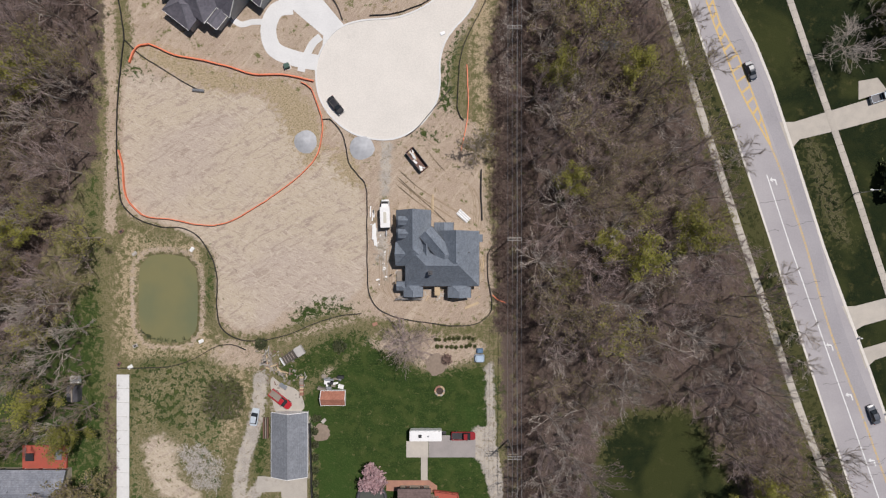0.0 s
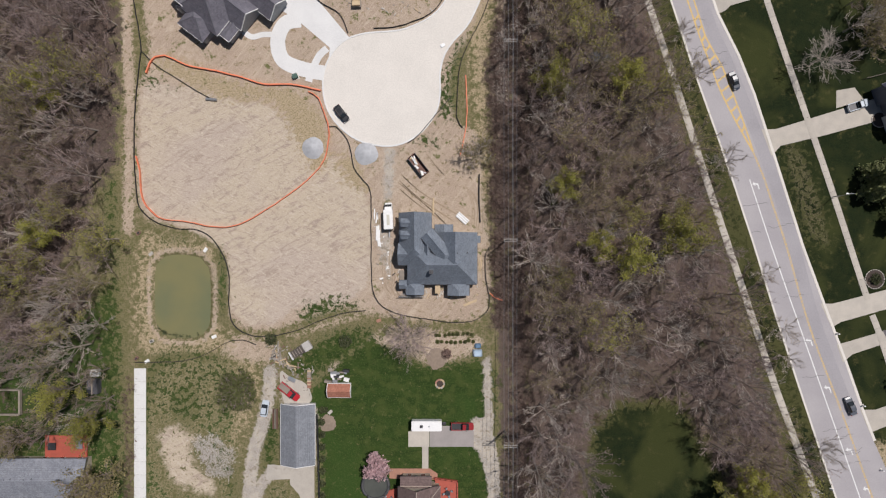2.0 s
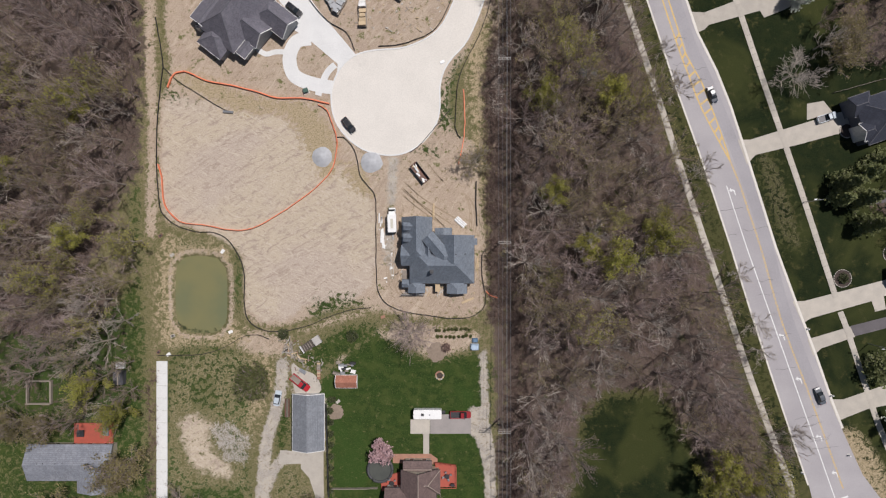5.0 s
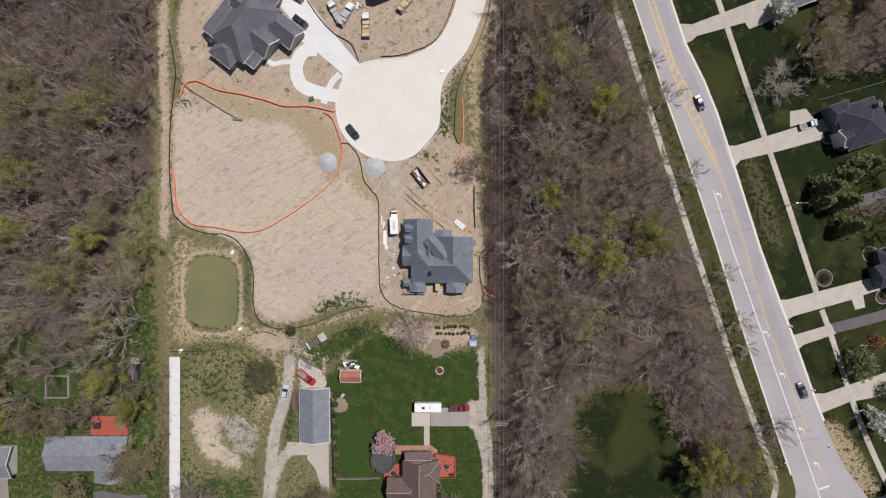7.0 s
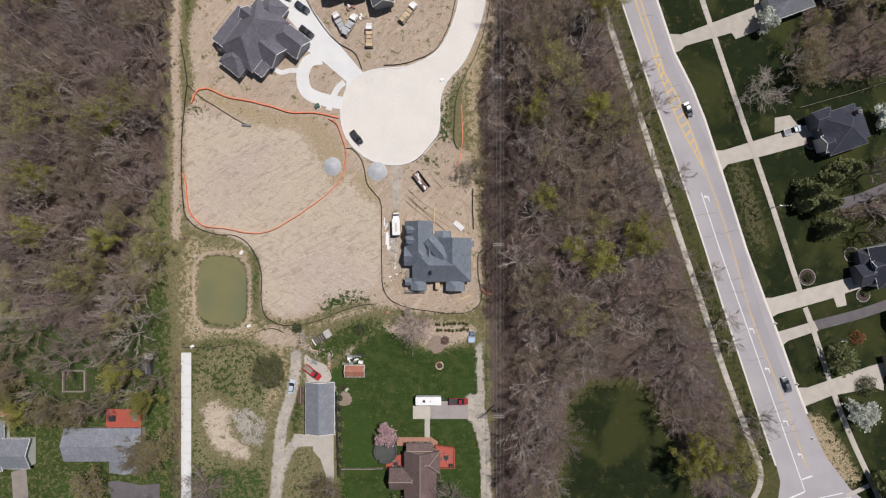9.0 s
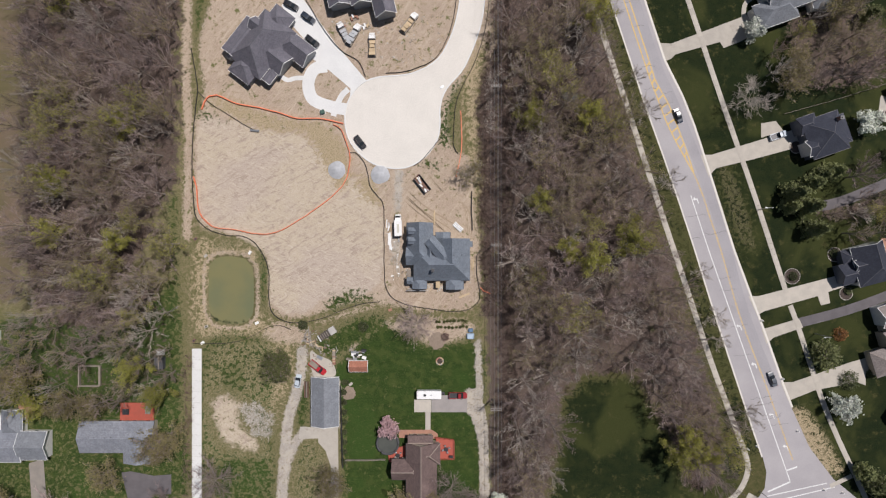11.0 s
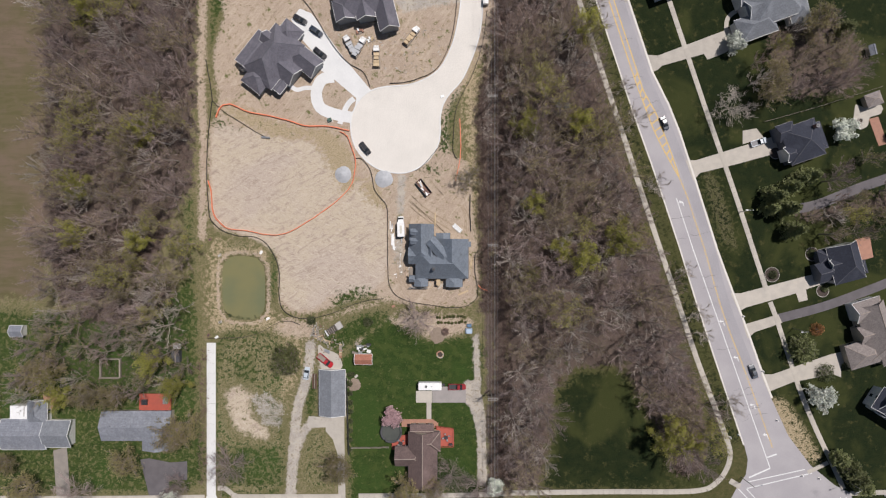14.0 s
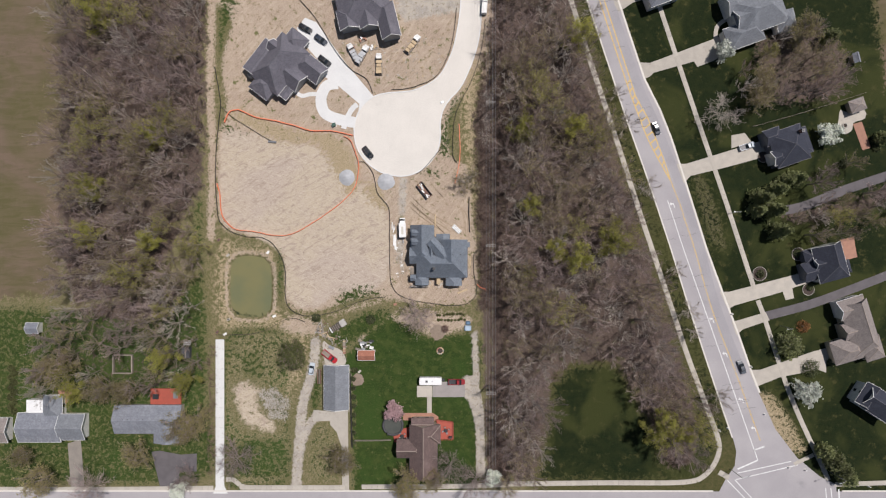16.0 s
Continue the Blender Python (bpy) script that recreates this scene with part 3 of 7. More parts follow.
def box(bm, cx, cy, cz, sx, sy, sz, turn=0.0, taper=1.0, bevel=0.0):
    """A box standing with its foot at cz; taper narrows its top."""
    c, s = math.cos(radians(turn)), math.sin(radians(turn))
    vs = []
    for z, k in ((0, 1), (sz, taper)):
        for ux, uy in ((-1, -1), (1, -1), (1, 1), (-1, 1)):
            x, y = ux * sx / 2 * k, uy * sy / 2 * k
            vs.append(bm.verts.new((cx + x * c - y * s, cy + x * s + y * c, cz + z)))
    fs = [bm.faces.new([vs[i] for i in q]) for q in ((3, 2, 1, 0), (4, 5, 6, 7), (0, 1, 5, 4), (1, 2, 6, 5), (2, 3, 7, 6), (3, 0, 4, 7))]
    if bevel:
        es = list({e for f in fs for e in f.edges})
        bmesh.ops.bevel(bm, geom=es, offset=bevel, segments=2, affect="EDGES")
    return bm


def made_box(*a, **k):
    return box(bmesh.new(), *a, **k)


def slab(points, z0, z1):
    """A flat plate with the given outline."""
    bm = bmesh.new()
    lo = [bm.verts.new((x, y, z0)) for x, y in points]
    hi = [bm.verts.new((x, y, z1)) for x, y in points]
    bm.faces.new(hi)
    n = len(points)
    for i in range(n):
        bm.faces.new((lo[i], lo[(i + 1) % n], hi[(i + 1) % n], hi[i]))
    return bm


def offsets(line, closed=False):
    p = np.array(line, float)
    if closed:
        d = np.roll(p, -1, 0) - np.roll(p, 1, 0)
    else:
        d = np.gradient(p, axis=0)
    d /= np.hypot(d[:, 0], d[:, 1])[:, None] + 1e-9
    return p, np.stack([-d[:, 1], d[:, 0]], -1)


def ribbon(line, left, right, z0, z1, closed=False, wobble=0.0):
    """A strip along a line, from left to right of it (metres), z0 to z1 high."""
    p, nrm = offsets(line, closed)
    bm = bmesh.new()
    rings = []
    for q, m in zip(p, nrm):
        k = wobble * noise.noise((q[0] * 0.35, q[1] * 0.35, 1.7)) * 2
        j = wobble * noise.noise((q[0] * 0.35, q[1] * 0.35, 9.1)) * 2
        a, b = q + m * (left + k), q - m * (right + j)
        rings.append([bm.verts.new((*a, z0)), bm.verts.new((*a, z1)), bm.verts.new((*b, z1)), bm.verts.new((*b, z0))])
    n = len(rings)
    for i in range(n if closed else n - 1):
        r, s = rings[i], rings[(i + 1) % n]
        for k in range(3):
            bm.faces.new((r[k], r[k + 1], s[k + 1], s[k]))
    if not closed:
        bm.faces.new(rings[0])
        bm.faces.new(rings[-1][::-1])
    return bm


def tube(bm, points, radius, sides=6):
    rings = []
    p = [Vector(q) for q in points]
    for i, q in enumerate(p):
        d = (p[min(i + 1, len(p) - 1)] - p[max(i - 1, 0)]).normalized()
        a = d.orthogonal().normalized()
        b = d.cross(a)
        r = radius[i] if isinstance(radius, (list, tuple)) else radius
        rings.append([bm.verts.new(q + (a * math.cos(k * math.tau / sides) + b * math.sin(k * math.tau / sides)) * r) for k in range(sides)])
    for r, s in zip(rings, rings[1:]):
        for k in range(sides):
            bm.faces.new((r[k], r[(k + 1) % sides], s[(k + 1) % sides], s[k]))
    bm.faces.new(rings[0][::-1])
    bm.faces.new(rings[-1])
    return bm


def disc(bm, cx, cy, z0, z1, r0, r1=None, sides=20):
    r1 = r0 if r1 is None else r1
    lo = [bm.verts.new((cx + r0 * math.cos(k * math.tau / sides), cy + r0 * math.sin(k * math.tau / sides), z0)) for k in range(sides)]
    hi = [bm.verts.new((cx + r1 * math.cos(k * math.tau / sides), cy + r1 * math.sin(k * math.tau / sides), z1)) for k in range(sides)]
    bm.faces.new(hi)
    bm.faces.new(lo[::-1])
    for k in range(sides):
        bm.faces.new((lo[k], lo[(k + 1) % sides], hi[(k + 1) % sides], hi[k]))
    return bm


def plate(name, points, material, label, z=0.04, category="pavement", rounded=False, wobble=0.0):
    pts = smooth(points, True, 0.7 if wobble else 1.0) if rounded or wobble else points
    pts = [(x + wobble * noise.noise((x * 0.5, y * 0.5, 3.3)) * 2, y + wobble * noise.noise((x * 0.5, y * 0.5, 7.7)) * 2) for x, y in pts]
    ob = part(name, slab(pts, -0.1, z), material)
    return tagged(ob, label, category, kind="structure")


# ---------------------------------------------------------------- water
tagged(part("water", slab(POND, -1.2, -0.5), WATER), "murky green-brown pond water", "water", kind="structure")

# ---------------------------------------------------------------- roads, drives and pavements
ROAD_TOP, ROAD_END = (55.0, 86.0), (104.9, -64.2)
ROAD_DIR = np.array(ROAD_END) - np.array(ROAD_TOP)
ROAD_DIR /= np.hypot(*ROAD_DIR)
ROAD_SIDE = np.array([-ROAD_DIR[1], ROAD_DIR[0]])  # to the east


def along(s, side=0.0):
    """A place on the main road: s metres down from its top, side metres east of its middle."""
    q = np.array(ROAD_TOP) + ROAD_DIR * s + ROAD_SIDE * side
    return (float(q[0]), float(q[1]))


ROAD_HALF = 5.1
ROAD_WEST = [along(-900, -ROAD_HALF), (58.9, 58.7), (63.1, 45.8), (69.5, 27.9), (74.1, 14.4), (78.7, 0.4), (84.0, -16.8), (89.9, -34.9), (96.7, -55.4), (100.0, -65.1)]
ROAD_EAST = [along(-900, ROAD_HALF - 0.6), (69.2, 58.7), (74.6, 47.9), (78.4, 38.4), (81.2, 29.8), (83.7, 22.1), (90.8, -0.4), (96.1, -14.8), (101.6, -29.4), (105.9, -41.7), (109.0, -49.7)]
plate("road_main", ROAD_WEST[:1] + ROAD_EAST + [ (114.7, -62.2), (122.1, -72.0), (129.9, -78.4), (135.7, -81.3), (135.7, -84.6), (94.8, -84.6), (97.3, -79.8), (100.6, -74.9), (101.2, -70.0)] + ROAD_WEST[:0:-1], ASPHALT, "worn pale grey three-lane road", 0.03, "road")
STREET_Y = (-152.9, -88.3)[1]
plate("road_cross", [(-2500, STREET_Y - 4.6), (2500, STREET_Y - 4.6), (2500, STREET_Y + 4.6), (-2500, STREET_Y + 4.6)], ASPHALT, "worn pale grey cross street", 0.026, "road")
tagged(part("kerb", ribbon(ROAD_WEST, 0.05, 0.4, -0.1, 0.06), CONCRETE), "pale concrete kerb and gutter", "kerb", kind="structure")
tagged(part("kerb", ribbon(ROAD_EAST, 0.6, 0.05, -0.1, 0.06), CONCRETE), "pale concrete kerb and gutter", "kerb", kind="structure")
tagged(part("kerb", ribbon([(-400, STREET_Y + 4.6), (93.2, -83.8)], 0.5, 0.0, -0.1, 0.09), CONCRETE), "pale concrete kerb and gutter", "kerb", kind="structure")
tagged(part("kerb", ribbon([(137.7, -83.8), (400, STREET_Y + 4.6)], 0.5, 0.0, -0.1, 0.09), CONCRETE), "pale concrete kerb and gutter", "kerb", kind="structure")


def stripe(a, b, width, material, label, z=0.036):
    return tagged(part("road_marking", ribbon([a, b], width / 2, width / 2, 0.0, z), material), label, "road marking", "road markings", "structure")


stripe((77.5, 16.7), (83.1, -0.4), 0.26, WHITE_LINE, "solid white lane line on the road")
stripe((83.1, -0.4), (107.4, -69.4), 0.28, WHITE_LINE, "solid white lane line on the road")
stripe((107.4, -69.4), (110.8, -68.2), 0.5, WHITE_LINE, "white stop line on the road")
stripe((107.4, -69.4), (108.6, -72.9), 0.3, WHITE_LINE, "white lane line on the road")
stripe((108.6, -72.9), (101.6, -76.0), 0.5, WHITE_LINE, "white stop line on the road")
stripe((101.4, -77.4), (120.1, -73.3), 0.3, WHITE_LINE, "white crosswalk line on the road")
stripe((101.0, -79.6), (122.5, -74.5), 0.3, WHITE_LINE, "white crosswalk line on the road")
stripe((98.1, -79.8), (104.1, -86.0), 0.3, WHITE_LINE, "white crosswalk line on the road")
stripe((100.8, -79.8), (106.5, -86.0), 0.3, WHITE_LINE, "white crosswalk line on the road")
stripe((132.0, -82.5), (132.6, -89.5), 0.3, WHITE_LINE, "white crosswalk line on the road")
stripe((133.8, -82.5), (134.6, -89.5), 0.3, WHITE_LINE, "white crosswalk line on the road")
stripe((136.5, -82.9), (136.9, -88.5), 0.5, WHITE_LINE, "white stop line on the road")
MEDIAN_W = [along(-40, -1.0), along(-20, -1.0), (62.9, 58.7), (66.6, 48.4), (70.6, 38.1), (76.0, 27.9), (78.4, 23.7)]
MEDIAN_E = [along(-40, 0.6), along(-20, 0.6), (64.5, 58.7), (66.6, 52.3), (70.6, 45.2), (73.4, 38.1), (76.0, 31.1), (78.4, 24.0)]
CENTRE = [(78.4, 23.7), (81.2, 16.9), (83.7, 9.2), (86.9, -0.4), (92.8, -20.9), (101.0, -42.7), (109.4, -66.1)]


def painted(line, width, material, label, z=0.036):
    return tagged(part("road_marking", ribbon(smooth(line, step=3.0), width / 2, width / 2, 0.0, z), material), label, "road marking", "road markings", "structure")


tagged(part("road_lane", ribbon(smooth([along(-45, 1.9), along(-20, 2.2), (66.5, 58.7), (70.6, 49.2), (75.2, 38.4), (79.5, 27.8), (85.0, 12.6), (88.8, -0.4), (94.4, -20.3), (103.5, -43.7)], step=3.0), 1.5, 1.5, 0.0, 0.0335), surface("newer_asphalt", (0.345, 0.33, 0.345), (0.295, 0.282, 0.298), 0.12, 3.0, 0.9, dirt=(0.22, 0.215, 0.23), dirt_at=0.6)), "darker resurfaced lane of the road", "road", kind="structure")
painted(MEDIAN_W, 0.42, YELLOW_LINE, "yellow line of the painted median", 0.038)
painted(MEDIAN_E, 0.42, YELLOW_LINE, "yellow line of the painted median", 0.039)
for side in (-0.13, 0.15):
    painted([(x + side, y) for x, y in CENTRE], 0.14, YELLOW_LINE, "solid yellow centre line on the road", 0.038)
for i in range(12):
    y = (-106.5, 57.6)[1] - i * 2.55
    w_, e_ = sorted(MEDIAN_W, key=lambda q: q[1]), sorted(MEDIAN_E, key=lambda q: q[1])
    x0 = float(np.interp(y - 0.8, [q[1] for q in w_], [q[0] for q in w_]))
    x1 = float(np.interp(y + 0.8, [q[1] for q in e_], [q[0] for q in e_]))
    if x1 - x0 > 0.5:
        stripe((x0, y - 0.8), (x1, y + 0.8), 0.55, YELLOW_LINE, "yellow hatch bar of the painted median", 0.037)


def turn_arrow(x, y):
    bm = bmesh.new()
    shaft = [(0.0, -1.0), (0.3, -1.0), (0.3, 0.5), (-0.5, 0.9), (-0.5, 0.5), (0.0, 0.2)]
    head = [(-0.5, 1.3), (-0.5, 0.1), (-1.2, 0.7)]
    for k in (shaft, head):
        bm.faces.new([bm.verts.new((px, py, 0.037)) for px, py in k])
    ob = part("road_marking", bm, WHITE_LINE)
    ob.matrix_basis = pose(x, y, 0, 0, 0, 18)
    return tagged(ob, "white turn arrow on the road", "road marking", "road markings", "structure")


for q in ((79.5, 15.1), (93.0, -24.6), (97.7, -36.5), (103.2, -52.3), (107.6, -62.2)):
    turn_arrow(*q)
rnd = random.Random(5)
cracks = bmesh.new()
for i in range(26):
    s0, w0 = rnd.uniform(-20, 150), rnd.uniform(-5, 2)
    line = [(*along(s0 + rnd.uniform(-0.4, 0.4) + k * 0.2, w0 + k * rnd.uniform(0.9, 1.1)), 0.033) for k in range(rnd.randint(4, 8))]
    tube(cracks, line, 0.05, 3)
tagged(part("crack_sealant", cracks, TAR), "dark sealed cracks across the road", "road crack", kind="stuff")

# the dead-end circle with its neck
CIRCLE_C = (-15.9, 39.7)
circle = smooth([(-30.6, 39.7), (-30.2, 44.5), (-27.9, 49.2), (-24.5, 52.2), (-19.7, 53.7), (-11.6, 54.4), (-6.8, 56.0), (-3.2, 58.0), (-0.1, 61.2), (3.2, 68.2), (5.1, 76.2), (6.2, 86.0), (6.2, 102.1), (6.2, 153.6), (13.1, 153.6), (13.1, 102.1), (13.1, 86.0), (12.8, 76.2), (10.9, 67.1), (6.6, 56.8), (2.5, 51.9), (0.2, 48.5), (-1.0, 43.8), (-1.0, 38.4), (-2.1, 33.6), (-5.5, 28.9), (-10.5, 25.8), (-15.7, 25.2), (-21.8, 26.7), (-26.5, 30.2), (-29.5, 34.6)], True, 1.5)
plate("cul_de_sac", circle, CONCRETE, "pale new concrete turning circle", 0.05, "road")
tagged(part("kerb", ribbon(circle, 0.25, 0.15, -0.1, 0.17, True), NEW_CONCRETE), "rolled concrete kerb round the turning circle", "kerb", kind="structure")
DRIVE = "pale concrete driveway"
plate("driveway", [(-47.6, 79.8), (-43.7, 78.2), (-33.9, 64.5), (-23.8, 52.5), (-27.1, 48.0), (-29.2, 47.0), (-28.9, 50.1), (-36.7, 56.7), (-41.3, 59.7), (-40.8, 62.6), (-47.6, 70.4), (-50.5, 76.2)], NEW_CONCRETE, DRIVE + " beside the dark-roofed house", 0.045)
tagged(part("driveway", ribbon(smooth([(-36.3, 57.1), (-40.2, 56.2), (-42.1, 51.9), (-40.8, 47.0), (-35.9, 44.7), (-29.6, 43.5)], step=0.8), 1.9, 1.9, -0.1, 0.048), NEW_CONCRETE), DRIVE + " loop round a bare island", "pavement", kind="structure")
tagged(part("path", ribbon(smooth([(-50.9, 54.2), (-48.6, 52.8), (-46.0, 53.4), (-43.3, 53.4)], step=0.6), 0.7, 0.7, -0.1, 0.042), NEW_CONCRETE), "curved concrete front walk", "pavement", kind="structure")
tagged(part("path", ribbon(smooth([(-34.3, 41.5), (-33.5, 44.1), (-31.6, 48.0), (-29.6, 49.9)], step=0.6), 0.9, 0.9, -0.1, 0.044), NEW_CONCRETE), "concrete sidewalk stub at the circle", "pavement", kind="structure")

# slabs of the footpaths
SLABS = {}


def footpath(line, width, material, label, length=1.8, z=0.07):
    """A footpath of single slabs with open joints."""
    thing = tagged(new("footpath"), label, "pavement", kind="structure")
    pts = smooth(line, step=1.0)
    run = np.array(pts)
    acc = np.concatenate([[0], np.cumsum(np.hypot(*np.diff(run, axis=0).T))])
    n = max(1, int(acc[-1] / length))
    step = acc[-1] / n
    key = (round(step, 2), width, material.name)
    for i in range(n):
        s = (i + 0.5) * step
        x, y = np.interp(s, acc, run[:, 0]), np.interp(s, acc, run[:, 1])
        x1, y1 = np.interp(s + 0.4, acc, run[:, 0]), np.interp(s + 0.4, acc, run[:, 1])
        x0, y0 = np.interp(s - 0.4, acc, run[:, 0]), np.interp(s - 0.4, acc, run[:, 1])
        if key not in SLABS:
            ob = part("slab", made_box(0, 0, -0.1, step - 0.04, width, 0.1 + z), material, thing)
            SLABS[key] = ob.data
        else:
            ob = new("slab", SLABS[key])
            ob.parent = thing
        ob.matrix_basis = pose(float(x), float(y), rnd.uniform(-0.012, 0.012), 0, 0, math.degrees(math.atan2(y1 - y0, x1 - x0)))
    return thing


OLD_WALK = "old concrete sidewalk of single slabs"
footpath([(40.2, 97.7), (44.7, 84.0), (50.9, 64.5), (58.7, 41.1), (67.5, 13.8), (76.6, -13.5), (83.7, -34.9), (90.9, -54.4), (94.8, -65.1), (95.2, -70.0), (93.2, -74.9), (89.9, -78.4), (86.0, -80.1), (77.2, -80.7), (53.8, -80.7), (22.6, -81.1)], 1.7, PAVING, OLD_WALK + " beside the road")
footpath([(22.6, -81.3), (3.1, -81.9), (-28.1, -82.1)], 1.6, PAVING, OLD_WALK + " along the cross street")
footpath([(-33.9, -82.3), (-67.1, -82.3), (-69.4, -81.9), (-72.5, -79.6), (-74.9, -79.6)], 1.6, PAVING, OLD_WALK + " along the cross street", z=0.075)
footpath([(-79.2, -82.5), (-117.8, -82.9), (-164.6, -82.9)], 1.6, PAVING, OLD_WALK + " along the cross street")
footpath([(71.4, 93.8), (77.2, 76.2), (87.0, 47.0), (97.1, 17.7), (104.1, -3.7), (107.4, -13.8)], 1.6, PAVING, OLD_WALK + " across the front lawns")
footpath([(108.6, -17.7), (110.8, -23.6), (115.8, -38.8), (119.1, -48.6), (124.0, -60.3), (129.3, -71.6), (133.0, -79.8)], 1.6, PAVING, OLD_WALK + " across the front lawns")
footpath([(135.3, -81.3), (152.9, -80.7), (178.6, -80.1)], 1.6, PAVING, OLD_WALK + " along the cross street")
footpath([(121.1, -74.3), (127.9, -71.0)], 1.3, PAVING, OLD_WALK + " at the corner", z=0.065)
footpath([(95.2, -77.0), (98.7, -79.0)], 1.8, PAVING, "ramp of old concrete at the corner", z=0.065)
footpath([(-77.0, -31.2), (-77.0, -81.7)], 3.0, NEW_CONCRETE, "broad new white concrete path", 3.2)
plate("driveway", [(-78.0, -80.7), (-75.9, -80.7), (-74.3, -84.4), (-79.4, -84.4)], NEW_CONCRETE, "flared end of the new concrete path", 0.05)
TAN_DRIVE = "tan concrete driveway"
plate("driveway", [(56.9, 93.8), (67.5, 93.8), (74.3, 87.6), (65.5, 85.0), (60.6, 81.7), (59.3, 84.0)], PAVING, TAN_DRIVE, 0.045)
plate("driveway", [along(24.5, 5.2), (71.4, 64.2), (94.0, 72.7), (100.6, 76.2), (101.2, 69.4), (93.2, 64.9), (87.8, 62.8), (86.6, 64.7), (72.7, 60.8), (71.4, 59.5), along(30.5, 5.2)], PAVING, TAN_DRIVE + " with a turning bay", 0.045)
tagged(part("path", ribbon(smooth([(94.0, 72.3), (94.4, 76.2), (96.7, 78.6), (100.2, 79.8)], step=0.6), 0.7, 0.7, -0.1, 0.05), PAVING), "curved front walk", "pavement", kind="structure")
plate("driveway", [(80.5, 29.4), (84.0, 29.4), (109.4, 37.2), (113.3, 38.2), (113.3, 32.4), (96.7, 27.9), (85.4, 25.2), (83.1, 22.6)], PAVING, TAN_DRIVE, 0.045)
plate("parking_pad", [(99.5, 39.2), (104.1, 40.0), (106.5, 36.9), (99.5, 34.7)], PAVING, "tan concrete parking pad", 0.055)
plate("driveway", [(95.5, -14.8), (98.7, -14.8), (120.1, -9.2), (127.9, -7.2), (127.9, -11.1), (120.5, -13.5), (121.1, -17.0), (118.2, -17.7), (117.2, -14.8), (100.6, -19.5), (98.3, -20.9)], PAVING, TAN_DRIVE + " with a turning bay", 0.045)
plate("driveway", [(99.6, -25.2), (102.6, -24.4), (111.3, -21.8), (112.7, -24.6), (103.5, -27.7), (101.2, -29.8)], PAVING, TAN_DRIVE + " apron", 0.045)
tagged(part("driveway", ribbon(smooth([(111.3, -23.2), (126.0, -19.3), (139.6, -14.4), (157.2, -7.6), (178.6, 0.2)]), 1.5, 1.5, -0.1, 0.042), GREY_DRIVE), "long grey asphalt lane between the lawns", "pavement", kind="structure")
tagged(part("driveway", ribbon(smooth([(114.9, 13.1), (124.0, 14.6), (139.6, 20.7), (159.1, 27.1), (178.6, 33.3)]), 1.6, 1.6, -0.1, 0.042), GREY_DRIVE), "grey asphalt lane between trees", "pavement", kind="structure")
plate("driveway", [(105.5, -41.7), (109.4, -41.7), (127.9, -35.3), (135.7, -33.3), (135.3, -37.8), (132.2, -38.8), (132.2, -42.7), (129.5, -41.7), (116.2, -44.3), (110.4, -46.6), (108.0, -47.6)], PAVING, TAN_DRIVE, 0.045)
plate("parking_pad", [(-9.0, -47.2), (-4.7, -47.2), (-3.7, -47.2), (-3.7, -51.1), (-9.0, -51.1)], PAVING, "tan concrete pad", 0.05)
plate("parking_pad", [(-3.6, -45.8), (7.6, -45.8), (7.6, -51.1), (-3.6, -51.1)], surface("grey_pad", (0.33, 0.30, 0.29), (0.27, 0.25, 0.24), 0.4, 5.0, 0.9), "grey parking pad on the lawn", 0.05)
tagged(part("path", ribbon([(-4.7, -51.1), (-4.7, -57.9)], 0.8, 0.8, -0.1, 0.045), PAVING), "tan concrete garden path", "pavement", kind="structure")
plate("driveway", [(-44.7, -55.6), (-38.6, -56.0), (-32.8, -55.6), (-32.8, -62.2), (-32.4, -83.7), (-34.7, -83.7), (-35.1, -68.1), (-36.7, -63.2), (-39.0, -60.6), (-39.0, -59.3), (-45.0, -59.5)], PAVING, "tan concrete drive at the garage", 0.045)
plate("parking_pad", [(-41.5, -32.2), (-39.0, -33.3), (-34.9, -35.3), (-33.5, -38.8), (-35.9, -41.1), (-40.2, -40.8)], PAVING, "cracked concrete yard behind the garage", 0.04, wobble=0.12)
plate("driveway", [(-129.5, -67.1), (-125.0, -65.7), (-123.6, -84.0), (-128.3, -84.0)], surface("brown_drive", (0.27, 0.24, 0.21), (0.21, 0.19, 0.17), 0.5, 5.0, 0.9), "weathered brown-grey driveway", 0.04)
plate("driveway", [(-100.6, -70.0), (-97.7, -69.6), (-90.5, -71.0), (-85.0, -70.6), (-85.0, -76.8), (-90.9, -76.8), (-91.3, -83.3), (-97.3, -83.3)], GREY_DRIVE, "dark asphalt driveway", 0.04)


